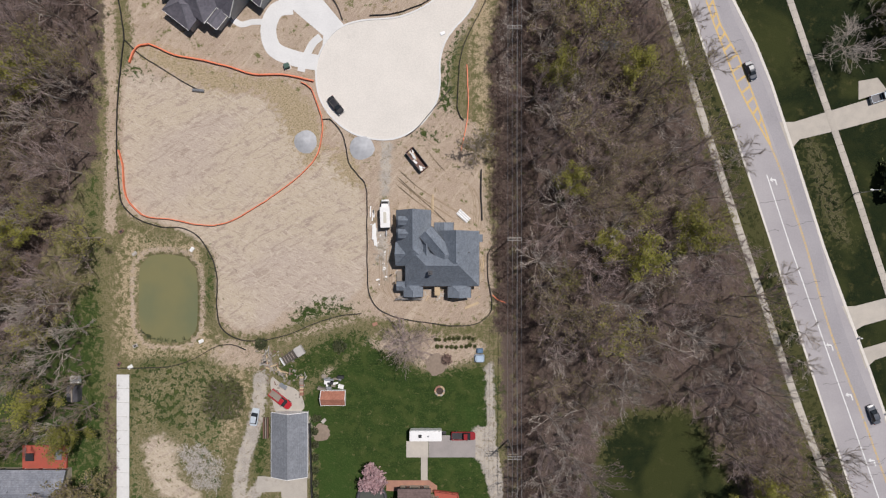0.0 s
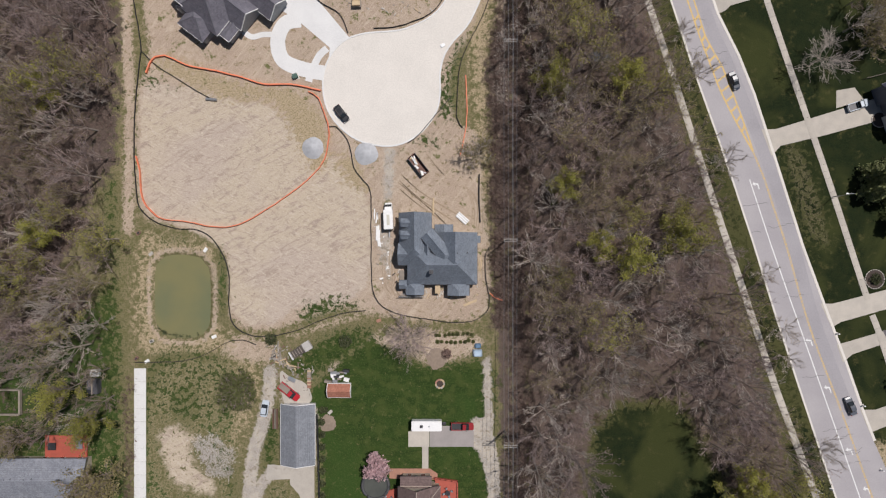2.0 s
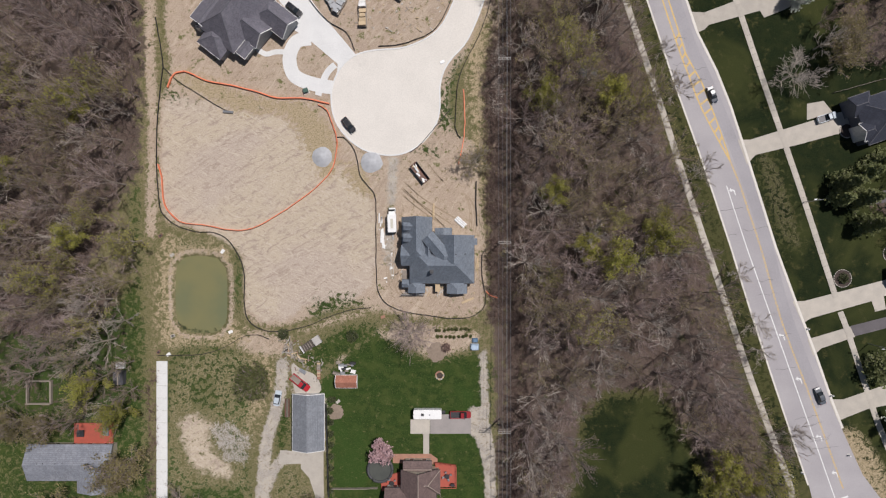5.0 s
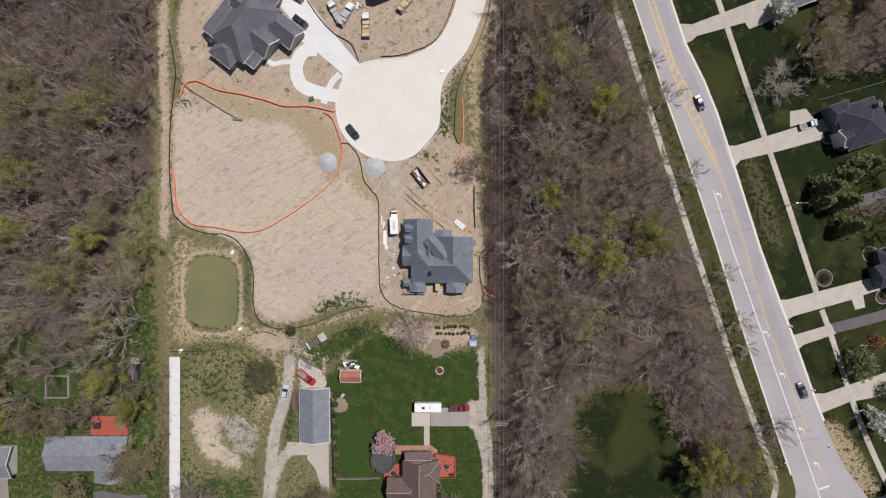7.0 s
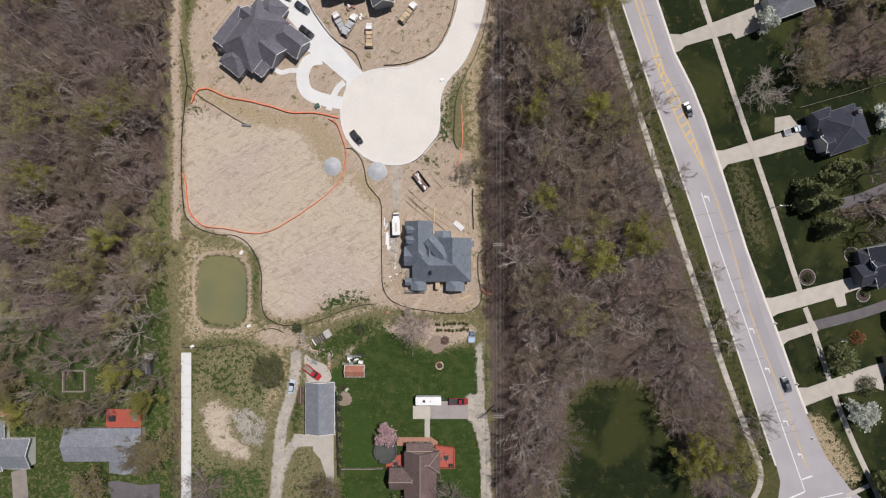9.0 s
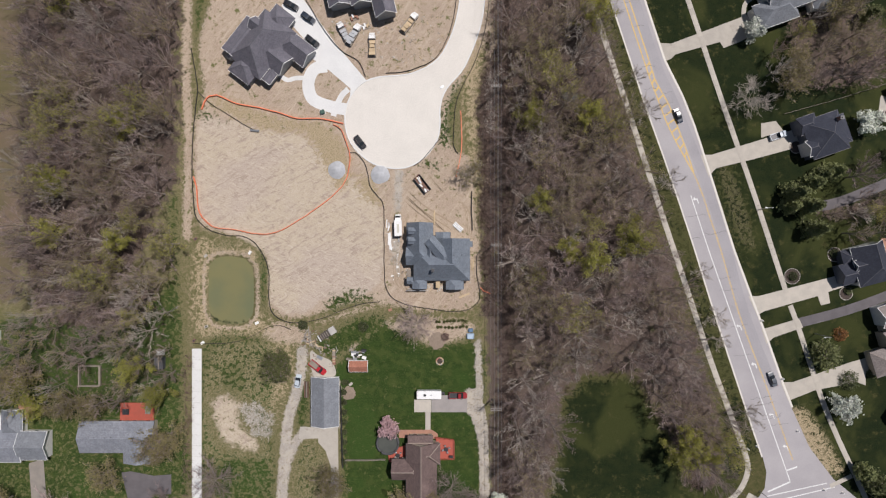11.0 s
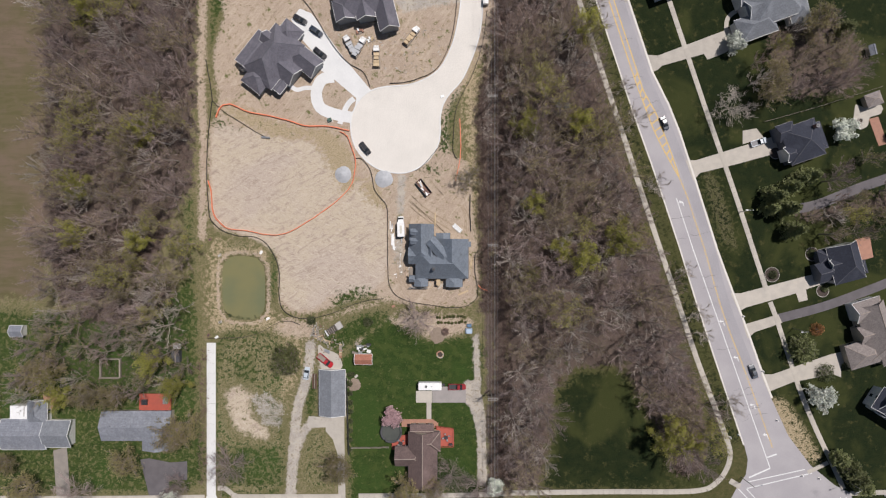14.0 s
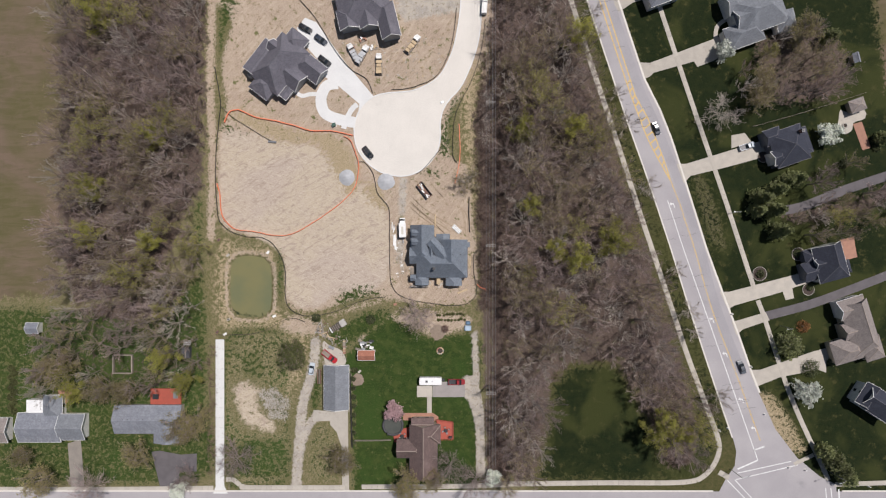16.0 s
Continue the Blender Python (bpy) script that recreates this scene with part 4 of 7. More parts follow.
rut_soil = surface("rutted_soil", (0.27, 0.205, 0.14), (0.33, 0.255, 0.18), 1.0, 5.0, 0.95, bump=0.03)
for a, b, c in (((-10.9, 18.0), (-5.5, 13.3), (4.0, 7.5)), ((-11.3, 16.4), (-6.2, 11.9), (2.0, 6.5)), ((-11.6, 14.6), (-6.8, 10.6), (-0.7, 6.5)), ((-2.4, 24.1), (-5.5, 26.2), (-6.8, 24.8)), ((-4.5, 23.2), (-2.1, 20.1), (-0.1, 18.0)), ((6.7, 14.0), (8.5, 9.9), (8.2, 4.5)), ((5.4, 15.3), (7.1, 10.6), (7.1, 5.2)), ((-15.4, -2.3), (-15.4, -9.1), (-14.0, -11.8)), ((-12.9, -2.6), (-12.9, -9.8), (-10.9, -13.2)), ((-13.6, -0.9), (-13.9, -9.1), (-12.4, -12.9)), ((-11.6, 16.0), (-3.5, 9.2), (0.6, 5.2))):
    for off in (0.0, 0.55):
        tagged(part("wheel_rut", ribbon(smooth([(a[0] + off, a[1] - off), (b[0] + off, b[1] - off), (c[0] + off, c[1] - off)], step=0.8), 0.09, 0.09, -0.05, 0.012), rut_soil), "dark wheel rut in bare soil", "wheel rut", "wheel ruts", "structure")

# Thin matte plate that colours a dark bluish patch of the woodland ground
tagged(part("puddle", slab(smooth([(36.1, 48.1), (37.9, 49.2), (39.9, 48.7), (41.8, 49.0), (42.4, 47.3), (40.2, 46.2), (38.0, 46.8)], True, 1.0), -0.1, 0.03), surface("dark_bluish_ground", (0.035, 0.04, 0.05), (0.05, 0.05, 0.055), 0.5, 3.0, 0.75)), "dark bluish patch on the woodland floor", "puddle", kind="structure")


# ---------------------------------------------------------------- houses
def roof_block(thing, x0, y0, x1, y1, eave, rise, axis, ends, roof, wall, turn=0.0, over=0.45, foot=0.0, windows=2):
    """One block of a house: walls from the ground to the eave and a gabled or hipped roof over it.
    axis: the way of the ridge, x or y. ends: g for a gable or h for a hip, at the low and the high end."""
    cx, cy = (x0 + x1) / 2, (y0 + y1) / 2
    sx, sy = abs(x1 - x0), abs(y1 - y0)
    if axis == "y":
        L, W, extra = sy, sx, 90
    else:
        L, W, extra = sx, sy, 0
    place = pose(cx, cy, 0, 0, 0, turn + extra)
    wl, ww = L / 2 - over, W / 2 - over
    # walls with gable triangles
    bm = bmesh.new()
    lo = [bm.verts.new((a * wl, b * ww, foot)) for a, b in ((-1, -1), (1, -1), (1, 1), (-1, 1))]
    hi = [bm.verts.new((a * wl, b * ww, eave)) for a, b in ((-1, -1), (1, -1), (1, 1), (-1, 1))]
    for i in range(4):
        bm.faces.new((lo[i], lo[(i + 1) % 4], hi[(i + 1) % 4], hi[i]))
    pitch = rise / (W / 2)
    for s, e in ((-1, ends[0]), (1, ends[1])):
        if e == "g":
            top = bm.verts.new((s * wl, 0, eave + pitch * ww))
            a, b = (hi[0], hi[3]) if s < 0 else (hi[1], hi[2])
            bm.faces.new((a, b, top))
    w_ob = part("wall", bm, wall, thing)
    w_ob.matrix_basis = place
    # roof: a closed shell of some thickness
    h = L / 2
    r0 = -h if ends[0] == "g" else -h + W / 2
    r1 = h if ends[1] == "g" else h - W / 2
    if r1 < r0:
        r0 = r1 = (r0 + r1) / 2
    bm = bmesh.new()
    e0 = eave - pitch * over * 0.4
    rings = []
    for dz in (0.0, 0.22):
        rings.append([bm.verts.new(v) for v in ((-h, -W / 2, e0 + dz), (h, -W / 2, e0 + dz), (h, W / 2, e0 + dz), (-h, W / 2, e0 + dz), (r0, 0, eave + rise + dz), (r1 + 0.001, 0, eave + rise + dz))])
    for k, ring in enumerate(rings):
        a, b, c, d, e, f = ring
        bm.faces.new((a, b, f, e))
        bm.faces.new((c, d, e, f))
        if ends[1] == "h":
            bm.faces.new((b, c, f))
        if ends[0] == "h":
            bm.faces.new((d, a, e))
    lo, hi = rings
    pairs = [(0, 1), (2, 3)]
    pairs += [(1, 5), (5, 2)] if ends[1] == "g" else [(1, 2)]
    pairs += [(3, 4), (4, 0)] if ends[0] == "g" else [(3, 0)]
    for a, b in pairs:
        bm.faces.new((lo[a], lo[b], hi[b], hi[a]))
    r_ob = part("roof", bm, roof, thing)
    r_ob.matrix_basis = place
    # ridge cap
    if r1 - r0 > 1:
        cap = bmesh.new()
        tube(cap, [(r0, 0, eave + rise + 0.2), (r1, 0, eave + rise + 0.2)], 0.11, 6)
        part("ridge_cap", cap, CAP_TAN if roof in (ROOF_BROWN, ROOF_TAUPE) else CAP_DARK if roof in (ROOF_DARK, ROOF_NAVY) else roof, r_ob)
    if roof in (ROOF_DARK, ROOF_NAVY, ROOF_BROWN, ROOF_TAUPE):
        for e, rx, sgn in ((ends[0], r0, -1), (ends[1], r1, 1)):
            if e == "h":
                for s in (-1, 1):
                    hip = tube(bmesh.new(), [(sgn * h, s * W / 2, e0 + 0.2), (rx, 0, eave + rise + 0.2)], 0.09, 5)
                    part("hip_cap", hip, CAP_TAN if roof in (ROOF_BROWN, ROOF_TAUPE) else CAP_DARK, r_ob)
    if wall in (WALL_WHITE, WALL_GREY):
        for e, sgn in ((ends[0], -1), (ends[1], 1)):
            if e == "g":
                for s in (-1, 1):
                    rake = tube(bmesh.new(), [(sgn * (h + 0.05), s * W / 2, e0 + 0.1), (sgn * (h + 0.05), 0, eave + rise + 0.1)], 0.13, 4)
                    part("rake_board", rake, WHITE_PAINT, r_ob)
    # eaves trim
    for s in (-1, 1):
        part("gutter", made_box(0, s * (W / 2 + 0.05), e0 + 0.02, L, 0.1, 0.13), WHITE_PAINT if wall in (WALL_WHITE, WALL_GREY) else DARK_METAL, r_ob)
    # windows on the long walls
    storeys = 2 if eave - foot > 4.5 else 1
    for s in (-1, 1):
        for k in range(windows):
            for st in range(storeys):
                u = -wl + 2 * wl * (k + 0.5) / windows
                z = foot + 0.9 + st * 2.8
                if z + 1.4 > eave:
                    continue
                bm = box(bmesh.new(), u, s * (ww + 0.03), z, 1.3, 0.1, 1.4)
                win = part("window", bm, WHITE_PAINT, thing)
                win.matrix_basis = place
                part("pane", box(bmesh.new(), u, s * (ww + 0.06), z + 0.1, 1.1, 0.08, 1.2), GLASS, win)
    return r_ob


def chimney(thing, x, y, z0, z1, size=0.9, material=None):
    st = part("chimney", made_box(x, y, z0, size, size, z1 - z0), material or WALL_BRICK, thing)
    part("cap", made_box(x, y, z1, size + 0.15, size + 0.15, 0.12), DARK_METAL, st)
    part("flue", disc(bmesh.new(), x, y, z1 + 0.12, z1 + 0.4, 0.2, sides=10), DARK_METAL, st)


def vent(thing, x, y, z, r=0.16):
    part("roof_vent", disc(bmesh.new(), x, y, z - 0.4, z + 0.3, r, sides=8), DARK_METAL, thing)


def dormer(thing, x, y, z, width, depth, rise, roof, wall, turn=0):
    """A small gabled dormer that looks along its local -x."""
    place = pose(x, y, z, 0, 0, turn)
    d = part("dormer", made_box(0, 0, -1.2, depth, width * 0.86, 1.2), wall, thing)
    d.matrix_basis = place
    bm = bmesh.new()
    h, w = depth / 2 + 0.2, width / 2
    v = [bm.verts.new(p) for p in ((-h, -w, -0.05), (h * 1.6, -w, -0.05), (h * 1.6, w, -0.05), (-h, w, -0.05), (-h, 0, rise), (h * 1.6, 0, rise))]
    for q in ((0, 1, 5, 4), (2, 3, 4, 5), (3, 0, 4), (1, 2, 5)):
        bm.faces.new([v[i] for i in q])
    part("dormer_roof", bm, roof, d)
    part("pane", made_box(-depth / 2 - 0.02, 0, -1.0, 0.06, width * 0.5, 0.85), GLASS, d)


def corners(a, b):
    return min(a[0], b[0]), min(a[1], b[1]), max(a[0], b[0]), max(a[1], b[1])


def turned_block(thing, centre, lu, lv, eave, rise, axis, ends, roof, wall, turn, windows=2):
    x, y = centre
    return roof_block(thing, x - lu / 2, y - lv / 2, x + lu / 2, y + lv / 2, eave, rise, axis, ends, roof, wall, turn, windows=windows)


# the unfinished house in the middle
h = base("house", "large unfinished house with blue-grey shingle roofs", "house", -0.15, -1.05)
WH = WALL_SHEATH
roof_block(h, *corners((-11.0, 9.1), (-2.9, -4.0)), 3.2, 4.7, "y", "hg", ROOF_SLATE, WH)
roof_block(h, *corners((-8.9, 1.2), (8.4, -8.7)), 3.4, 5.4, "x", "hh", ROOF_SLATE, WH, windows=5)
roof_block(h, *corners((-2.6, 4.2), (8.4, -8.5)), 3.4, 5.7, "y", "hg", ROOF_SLATE, WH)
roof_block(h, *corners((-11.2, 1.5), (-3.4, -3.9)), 3.3, 2.6, "x", "gh", ROOF_SLATE, WH)
roof_block(h, *corners((-5.8, 2.9), (-1.8, -4.9)), 3.7, 2.8, "y", "hg", ROOF_SLATE, WH, windows=1)
roof_block(h, *corners((-2.1, 6.2), (2.4, 2.5)), 2.9, 1.1, "y", "gg", ROOF_SLATE, WH, windows=1)
roof_block(h, *corners((-9.3, -7.6), (-4.8, -11.3)), 2.7, 1.5, "y", "gh", ROOF_SLATE, WH, windows=0)
roof_block(h, *corners((1.1, -7.6), (6.5, -11.5)), 2.7, 1.6, "y", "gh", ROOF_SLATE, WH, windows=0)
roof_block(h, *corners((-11.0, -7.7), (-8.7, -9.8)), 2.6, 0.8, "x", "gh", ROOF_SLATE, WH, windows=0)
roof_block(h, *corners((7.2, 3.4), (9.2, 1.6)), 3.0, 0.5, "y", "gg", ROOF_SLATE, WH, windows=0)
turned_block(h, (-1.2, 0.6), 8.8, 3.7, 6.5, 1.6, "x", "gh", ROOF_SLATE, WH, -50, 0)
for q in ((-8.9, 6.5), (-8.9, 3.5)):
    dormer(h, *q, 6.0, 2.1, 2.6, 0.95, ROOF_SLATE, WH)
chimney(h, *(-2.9, -5.4), 4.8, 8.6, 0.8, DARK_METAL)
vent(h, *(3.4, -0.9), 8.8)
vent(h, *(5.9, -0.8), 6.5)
for x0, x1, y in ((-11.2, -4.6, -11.9), (-10.6, -5.0, -11.2)):
    part("scaffold_rail", made_box((x0 + x1) / 2, y, 1.9, x1 - x0, 0.1, 0.1), GREY_METAL, h)
for x in (-11.0, -9.0, -7.0, -5.0):
    part("scaffold_pole", made_box(x, -11.9, 0, 0.09, 0.09, 2.6), GREY_METAL, h)
part("scaffold_plank", made_box(-7.9, -11.6, 1.8, 6.0, 0.4, 0.06), GREY_WOOD, h)
part("porch_deck", slab([(-11.1, -5.3), (-9.2, -5.3), (-9.2, -9.1), (-11.1, -9.1)], 0.0, 0.5), GREY_WOOD, h)
part("deck_board", made_box(*(-1.4, -10.0), 2.2, 1.3, 2.0, 0.3), RAW_WOOD, h)
for k, q in enumerate(((-12.0, -5.8), (-11.3, -7.7))):
    part("post", made_box(*q, 0, 0.2, 0.2, 2.8), RAW_WOOD, h)

# dark-roofed house north of the graded lot
TURN_N = 52.0
h = base("house", "large new house with charcoal hipped roofs and grey siding", "house")
turned_block(h, (-55.4, 62.7), 18.4, 12.3, 3.6, 6.0, "x", "hh", ROOF_DARK, WALL_GREY, TURN_N, 4)
turned_block(h, (-61.4, 64.6), 12.6, 7.4, 2.8, 1.9, "x", "gg", ROOF_DARK, WALL_GREY, TURN_N, 3)
turned_block(h, (-60.9, 55.6), 7.2, 8.0, 2.9, 2.6, "y", "hh", ROOF_DARK, WALL_GREY, TURN_N, 1)
turned_block(h, (-51.8, 58.8), 7.0, 9.4, 3.5, 3.2, "y", "gh", ROOF_DARK, WALL_GREY, TURN_N, 1)
turned_block(h, (-50.0, 57.6), 3.2, 4.0, 4.3, 1.4, "y", "gh", ROOF_DARK, WALL_GREY, TURN_N, 0)
turned_block(h, (-52.7, 54.0), 6.4, 3.2, 2.9, 0.8, "x", "gg", ROOF_DARK, WALL_GREY, TURN_N, 0)
turned_block(h, (-45.0, 61.6), 6.9, 10.0, 3.1, 3.0, "y", "gh", ROOF_DARK, WALL_GREY, TURN_N, 1)
turned_block(h, (-50.6, 70.2), 7.6, 7.4, 3.1, 2.6, "x", "hh", ROOF_DARK, WALL_GREY, TURN_N, 1)
turned_block(h, (-56.2, 67.6), 4.2, 5.4, 4.9, 2.0, "y", "hg", ROOF_DARK, WALL_GREY, TURN_N, 0)
chimney(h, *(-66.0, 59.2), 0.0, 3.2, 0.9, WHITE_PAINT)
vent(h, *(-59.2, 59.6), 6.4)
vent(h, *(-54.3, 65.2), 8.2)

# house under way at the top of the clip
h = base("house", "new house with charcoal gabled roofs on a building site", "house")
turned_block(h, (-26.9, 82.4), 17.9, 12.9, 4.4, 4.6, "x", "hh", ROOF_DARK, WALL_GREY, 12, 4)
turned_block(h, (-18.8, 77.4), 6.6, 12.1, 4.2, 3.2, "y", "gh", ROOF_DARK, WALL_GREY, 14, 2)
turned_block(h, (-32.3, 77.8), 6.6, 7.0, 4.2, 2.6, "y", "gh", ROOF_DARK, WALL_GREY, 12, 1)
turned_block(h, (-25.7, 78.6), 6.2, 7.8, 4.6, 2.6, "y", "gh", ROOF_DARK, WALL_GREY, 12, 1)

# houses east of the road
h = base("house", "large house with grey hipped roofs and white trim", "house")
turned_block(h, (106.2, 79.7), 17.2, 12.5, 5.6, 4.4, "x", "hh", ROOF_GREY, WALL_WHITE, 20, 4)
turned_block(h, (101.9, 72.7), 12.9, 7.8, 4.0, 3.2, "x", "hh", ROOF_GREY, WALL_WHITE, 20, 2)
turned_block(h, (116.0, 77.4), 6.6, 7.0, 4.0, 2.6, "y", "hh", ROOF_GREY, WALL_WHITE, 14, 1)
turned_block(h, (101.9, 78.2), 7.8, 6.6, 5.6, 2.8, "x", "gh", ROOF_GREY, WALL_WHITE, 20, 1)
turned_block(h, (98.2, 83.0), 5.9, 7.8, 4.8, 2.4, "x", "gh", ROOF_GREY, WALL_WHITE, 20, 1)
h = base("house", "house with a dark navy shingle roof", "house")
turned_block(h, (116.6, 34.7), 11.9, 12.2, 4.8, 4.2, "x", "hh", ROOF_NAVY, WALL_BLUE, 19, 3)
turned_block(h, (111.4, 38.0), 6.0, 5.4, 4.4, 2.0, "x", "gh", ROOF_NAVY, WALL_BLUE, 19, 1)
turned_block(h, (113.2, 31.0), 4.6, 5.0, 5.0, 1.9, "x", "gh", ROOF_NAVY, WALL_WHITE, 19, 1)
turned_block(h, (122.0, 36.6), 5.0, 9.0, 3.4, 1.0, "x", "gh", ROOF_NAVY, WALL_BLUE, 19, 1)
chimney(h, *(119.2, 39.2), 5.0, 8.6, 1.0)
h = base("house", "house with a dark blue-grey roof and brick terrace", "house")
turned_block(h, (130.6, -4.6), 10.2, 12.4, 4.8, 4.2, "y", "hg", ROOF_NAVY, WALL_WHITE, 15, 3)
turned_block(h, (125.4, -7.4), 7.0, 6.4, 3.4, 2.2, "x", "gh", ROOF_NAVY, WALL_BLUE, 15, 1)
turned_block(h, (125.4, -2.2), 6.0, 4.6, 3.4, 1.4, "x", "hh", ROOF_NAVY, WALL_BLUE, 15, 1)
turned_block(h, (127.4, -4.8), 4.4, 3.2, 5.4, 1.5, "x", "gh", ROOF_NAVY, WALL_WHITE, 15, 0)
turned_block(h, (136.4, -6.2), 4.4, 4.4, 3.0, 1.5, "x", "hh", ROOF_NAVY, WALL_BLUE, 15, 1)
part("terrace", slab([(136.7, 3.1), (141.5, 4.1), (142.7, -2.8), (138.0, -4.1)], 0, 0.35), BRICK_TONE, h)
h = base("house", "house with taupe-brown gabled and hipped roofs", "house")
turned_block(h, (141.0, -26.6), 9.6, 18.2, 4.4, 4.2, "y", "hg", ROOF_TAUPE, WALL_TAN, 17, 4)
turned_block(h, (137.4, -34.2), 11.0, 8.2, 3.4, 3.0, "x", "hh", ROOF_TAUPE, WALL_TAN, 17, 2)
turned_block(h, (138.2, -19.8), 9.4, 6.6, 4.4, 2.4, "x", "gh", ROOF_TAUPE, WALL_WHITE, 17, 1)
turned_block(h, (138.6, -27.4), 7.0, 5.6, 4.2, 2.2, "x", "gh", ROOF_TAUPE, WALL_TAN, 17, 1)
turned_block(h, (145.4, -33.6), 6.6, 8.0, 4.0, 2.4, "x", "hh", ROOF_TAUPE, WALL_TAN, 17, 1)
h = base("house", "house with dark slate-blue gables and white trim", "house")
turned_block(h, (147.3, -52.4), 12.9, 8.6, 5.6, 3.6, "x", "gg", ROOF_NAVY, WALL_WHITE, -33, 3)
turned_block(h, (143.0, -49.5), 5.5, 7.8, 5.2, 2.6, "y", "gg", ROOF_NAVY, WALL_WHITE, -33, 1)
h = base("house", "house with a pale roof at the top of the lawns", "house")
turned_block(h, (74.2, 86.9), 11.7, 7.8, 5.2, 3.2, "x", "hh", ROOF_LIGHT, WALL_WHITE, 20, 2)

# houses by the cross street
h = base("house", "house with a brown hipped shingle roof and red deck", "house")
roof_block(h, *corners((-11.3, -59.4), (-1.9, -77.2)), 4.2, 3.6, "y", "gg", ROOF_BROWN, WALL_TAN, windows=3)
roof_block(h, *corners((-10.8, -57.3), (-3.0, -61.6)), 3.4, 0.7, "x", "gg", ROOF_BROWN, WALL_TAN, windows=2)
roof_block(h, *corners((-15.7, -64.4), (-6.1, -70.8)), 3.8, 2.8, "x", "gh", ROOF_BROWN, WALL_TAN)
roof_block(h, *corners((-7.5, -59.5), (-0.8, -66.0)), 4.0, 2.6, "x", "gh", ROOF_BROWN, WALL_TAN, windows=1)
deck = part("deck", slab([(-17.2, -62.6), (-11.7, -61.4), (-11.7, -66.5), (-16.8, -66.5)], 0.2, 0.7), RED_DECK, h, "red-stained timber deck")
deck = part("deck", slab([(-2.3, -58.7), (3.5, -59.5), (3.5, -65.3), (-1.6, -65.3)], 0.2, 1.0), RED_DECK, h, "red-stained timber deck with railing")
for a, b in (((-2.3, -58.7), (3.5, -59.5)), ((3.5, -59.5), (3.5, -65.3)), ((3.5, -65.3), (-1.6, -65.3))):
    part("railing", ribbon([a, b], 0.06, 0.06, 1.85, 1.95), RED_DECK, deck)
    for k in range(5):
        part("post", made_box(a[0] + (b[0] - a[0]) * k / 4, a[1] + (b[1] - a[1]) * k / 4, 1.0, 0.1, 0.1, 0.9), RED_DECK, deck)
part("patio", slab([(-13.8, -56.6), (-3.5, -56.6), (-1.6, -57.9), (-1.6, -59.5), (-13.8, -59.1)], -0.05, 0.1), BRICK_TONE, h)
vent(h, *(-6.4, -65.7), 7.6)
h = base("garage", "long garage with a grey gabled shingle roof", "garage")
roof_block(h, *corners((-40.5, -39.5), (-32.0, -54.6)), 3.1, 1.9, "y", "gg", ROOF_GREY, WALL_WHITE, windows=3)
h = base("house", "low ranch house with a weathered grey roof", "house")
roof_block(h, *corners((-111.8, -53.0), (-88.8, -62.8)), 3.0, 1.9, "x", "gg", ROOF_LIGHT, WALL_TAN, windows=5)
roof_block(h, *corners((-98.4, -56.5), (-88.8, -66.1)), 2.9, 1.7, "y", "gh", ROOF_LIGHT, WALL_TAN)
for q in ((-107.9, -57.6), (-106.3, -57.4), (-103.1, -57.6), (-101.2, -57.4)):
    vent(h, *q, 4.8, 0.12)
d = part("deck", slab([(-100.6, -48.0), (-90.1, -48.0), (-90.1, -53.6), (-100.6, -53.6)], 0.3, 0.8), RED_DECK, h, "bright red painted deck")
part("bench", made_box(*(-91.8, -50.1), 0.8, 1.6, 2.4, 0.5, bevel=0.08), GREY_METAL, d)
part("planter", made_box(*(-98.7, -50.7), 0.8, 2.0, 1.8, 0.5, bevel=0.1), DARK_METAL, d)
h = base("house", "grey-roofed ranch house with a white flat-roofed annexe", "house")
roof_block(h, *corners((-144.5, -55.7), (-129.9, -65.7)), 3.0, 1.9, "x", "gg", ROOF_LIGHT, WALL_WHITE, windows=3)
roof_block(h, *corners((-130.5, -56.1), (-121.7, -64.9)), 3.2, 2.1, "x", "gg", ROOF_GREY, WALL_WHITE, windows=1)
roof_block(h, *corners((-136.1, -49.6), (-129.5, -57.5)), 2.9, 1.6, "y", "hg", ROOF_GREY, WALL_WHITE, windows=1)
part("annexe", made_box(*(-138.9, -53.7), 0, 5.5, 4.5, 2.8), WALL_WHITE, h)
part("flat_roof", made_box(*(-138.9, -53.7), 2.8, 5.7, 4.7, 0.15), WHITE_ROOF, h)
part("deck", slab([(-132.6, -48.6), (-128.7, -47.6), (-126.8, -50.1), (-131.0, -54.4)], 0.2, 0.6), BRICK_TONE, h, "faded red deck")
h = base("house", "tan house with a white gable end", "house")
roof_block(h, *corners((-162.2, -57.5), (-148.0, -65.9)), 3.0, 1.9, "x", "gg", ROOF_TAUPE, WALL_WHITE, windows=3)

# ---------------------------------------------------------------- sheds and garden buildings
s = base("shed", "small shed with a rust-red shingle roof", "shed")
roof_block(s, *corners((-29.0, -34.6), (-23.3, -38.0)), 2.3, 1.1, "x", "gg", ROOF_RUST, WALL_WHITE, windows=0, over=0.2)
s = base("shed", "pale grey garden shed with a ridge roof", "shed")
roof_block(s, *corners((-142.2, -25.2), (-138.0, -28.9)), 2.3, 1.0, "x", "gg", ROOF_LIGHT, WALL_WHITE, windows=0, over=0.2)
s = base("shed", "small grey garden shed under trees", "shed")
turned_block(s, (141.1, 65.3), 2.3, 3.5, 2.3, 0.8, "y", "gg", ROOF_LIGHT, WALL_TAN, 14, 0)
s = base("gazebo", "square garden pavilion with a hipped brown roof", "pavilion")
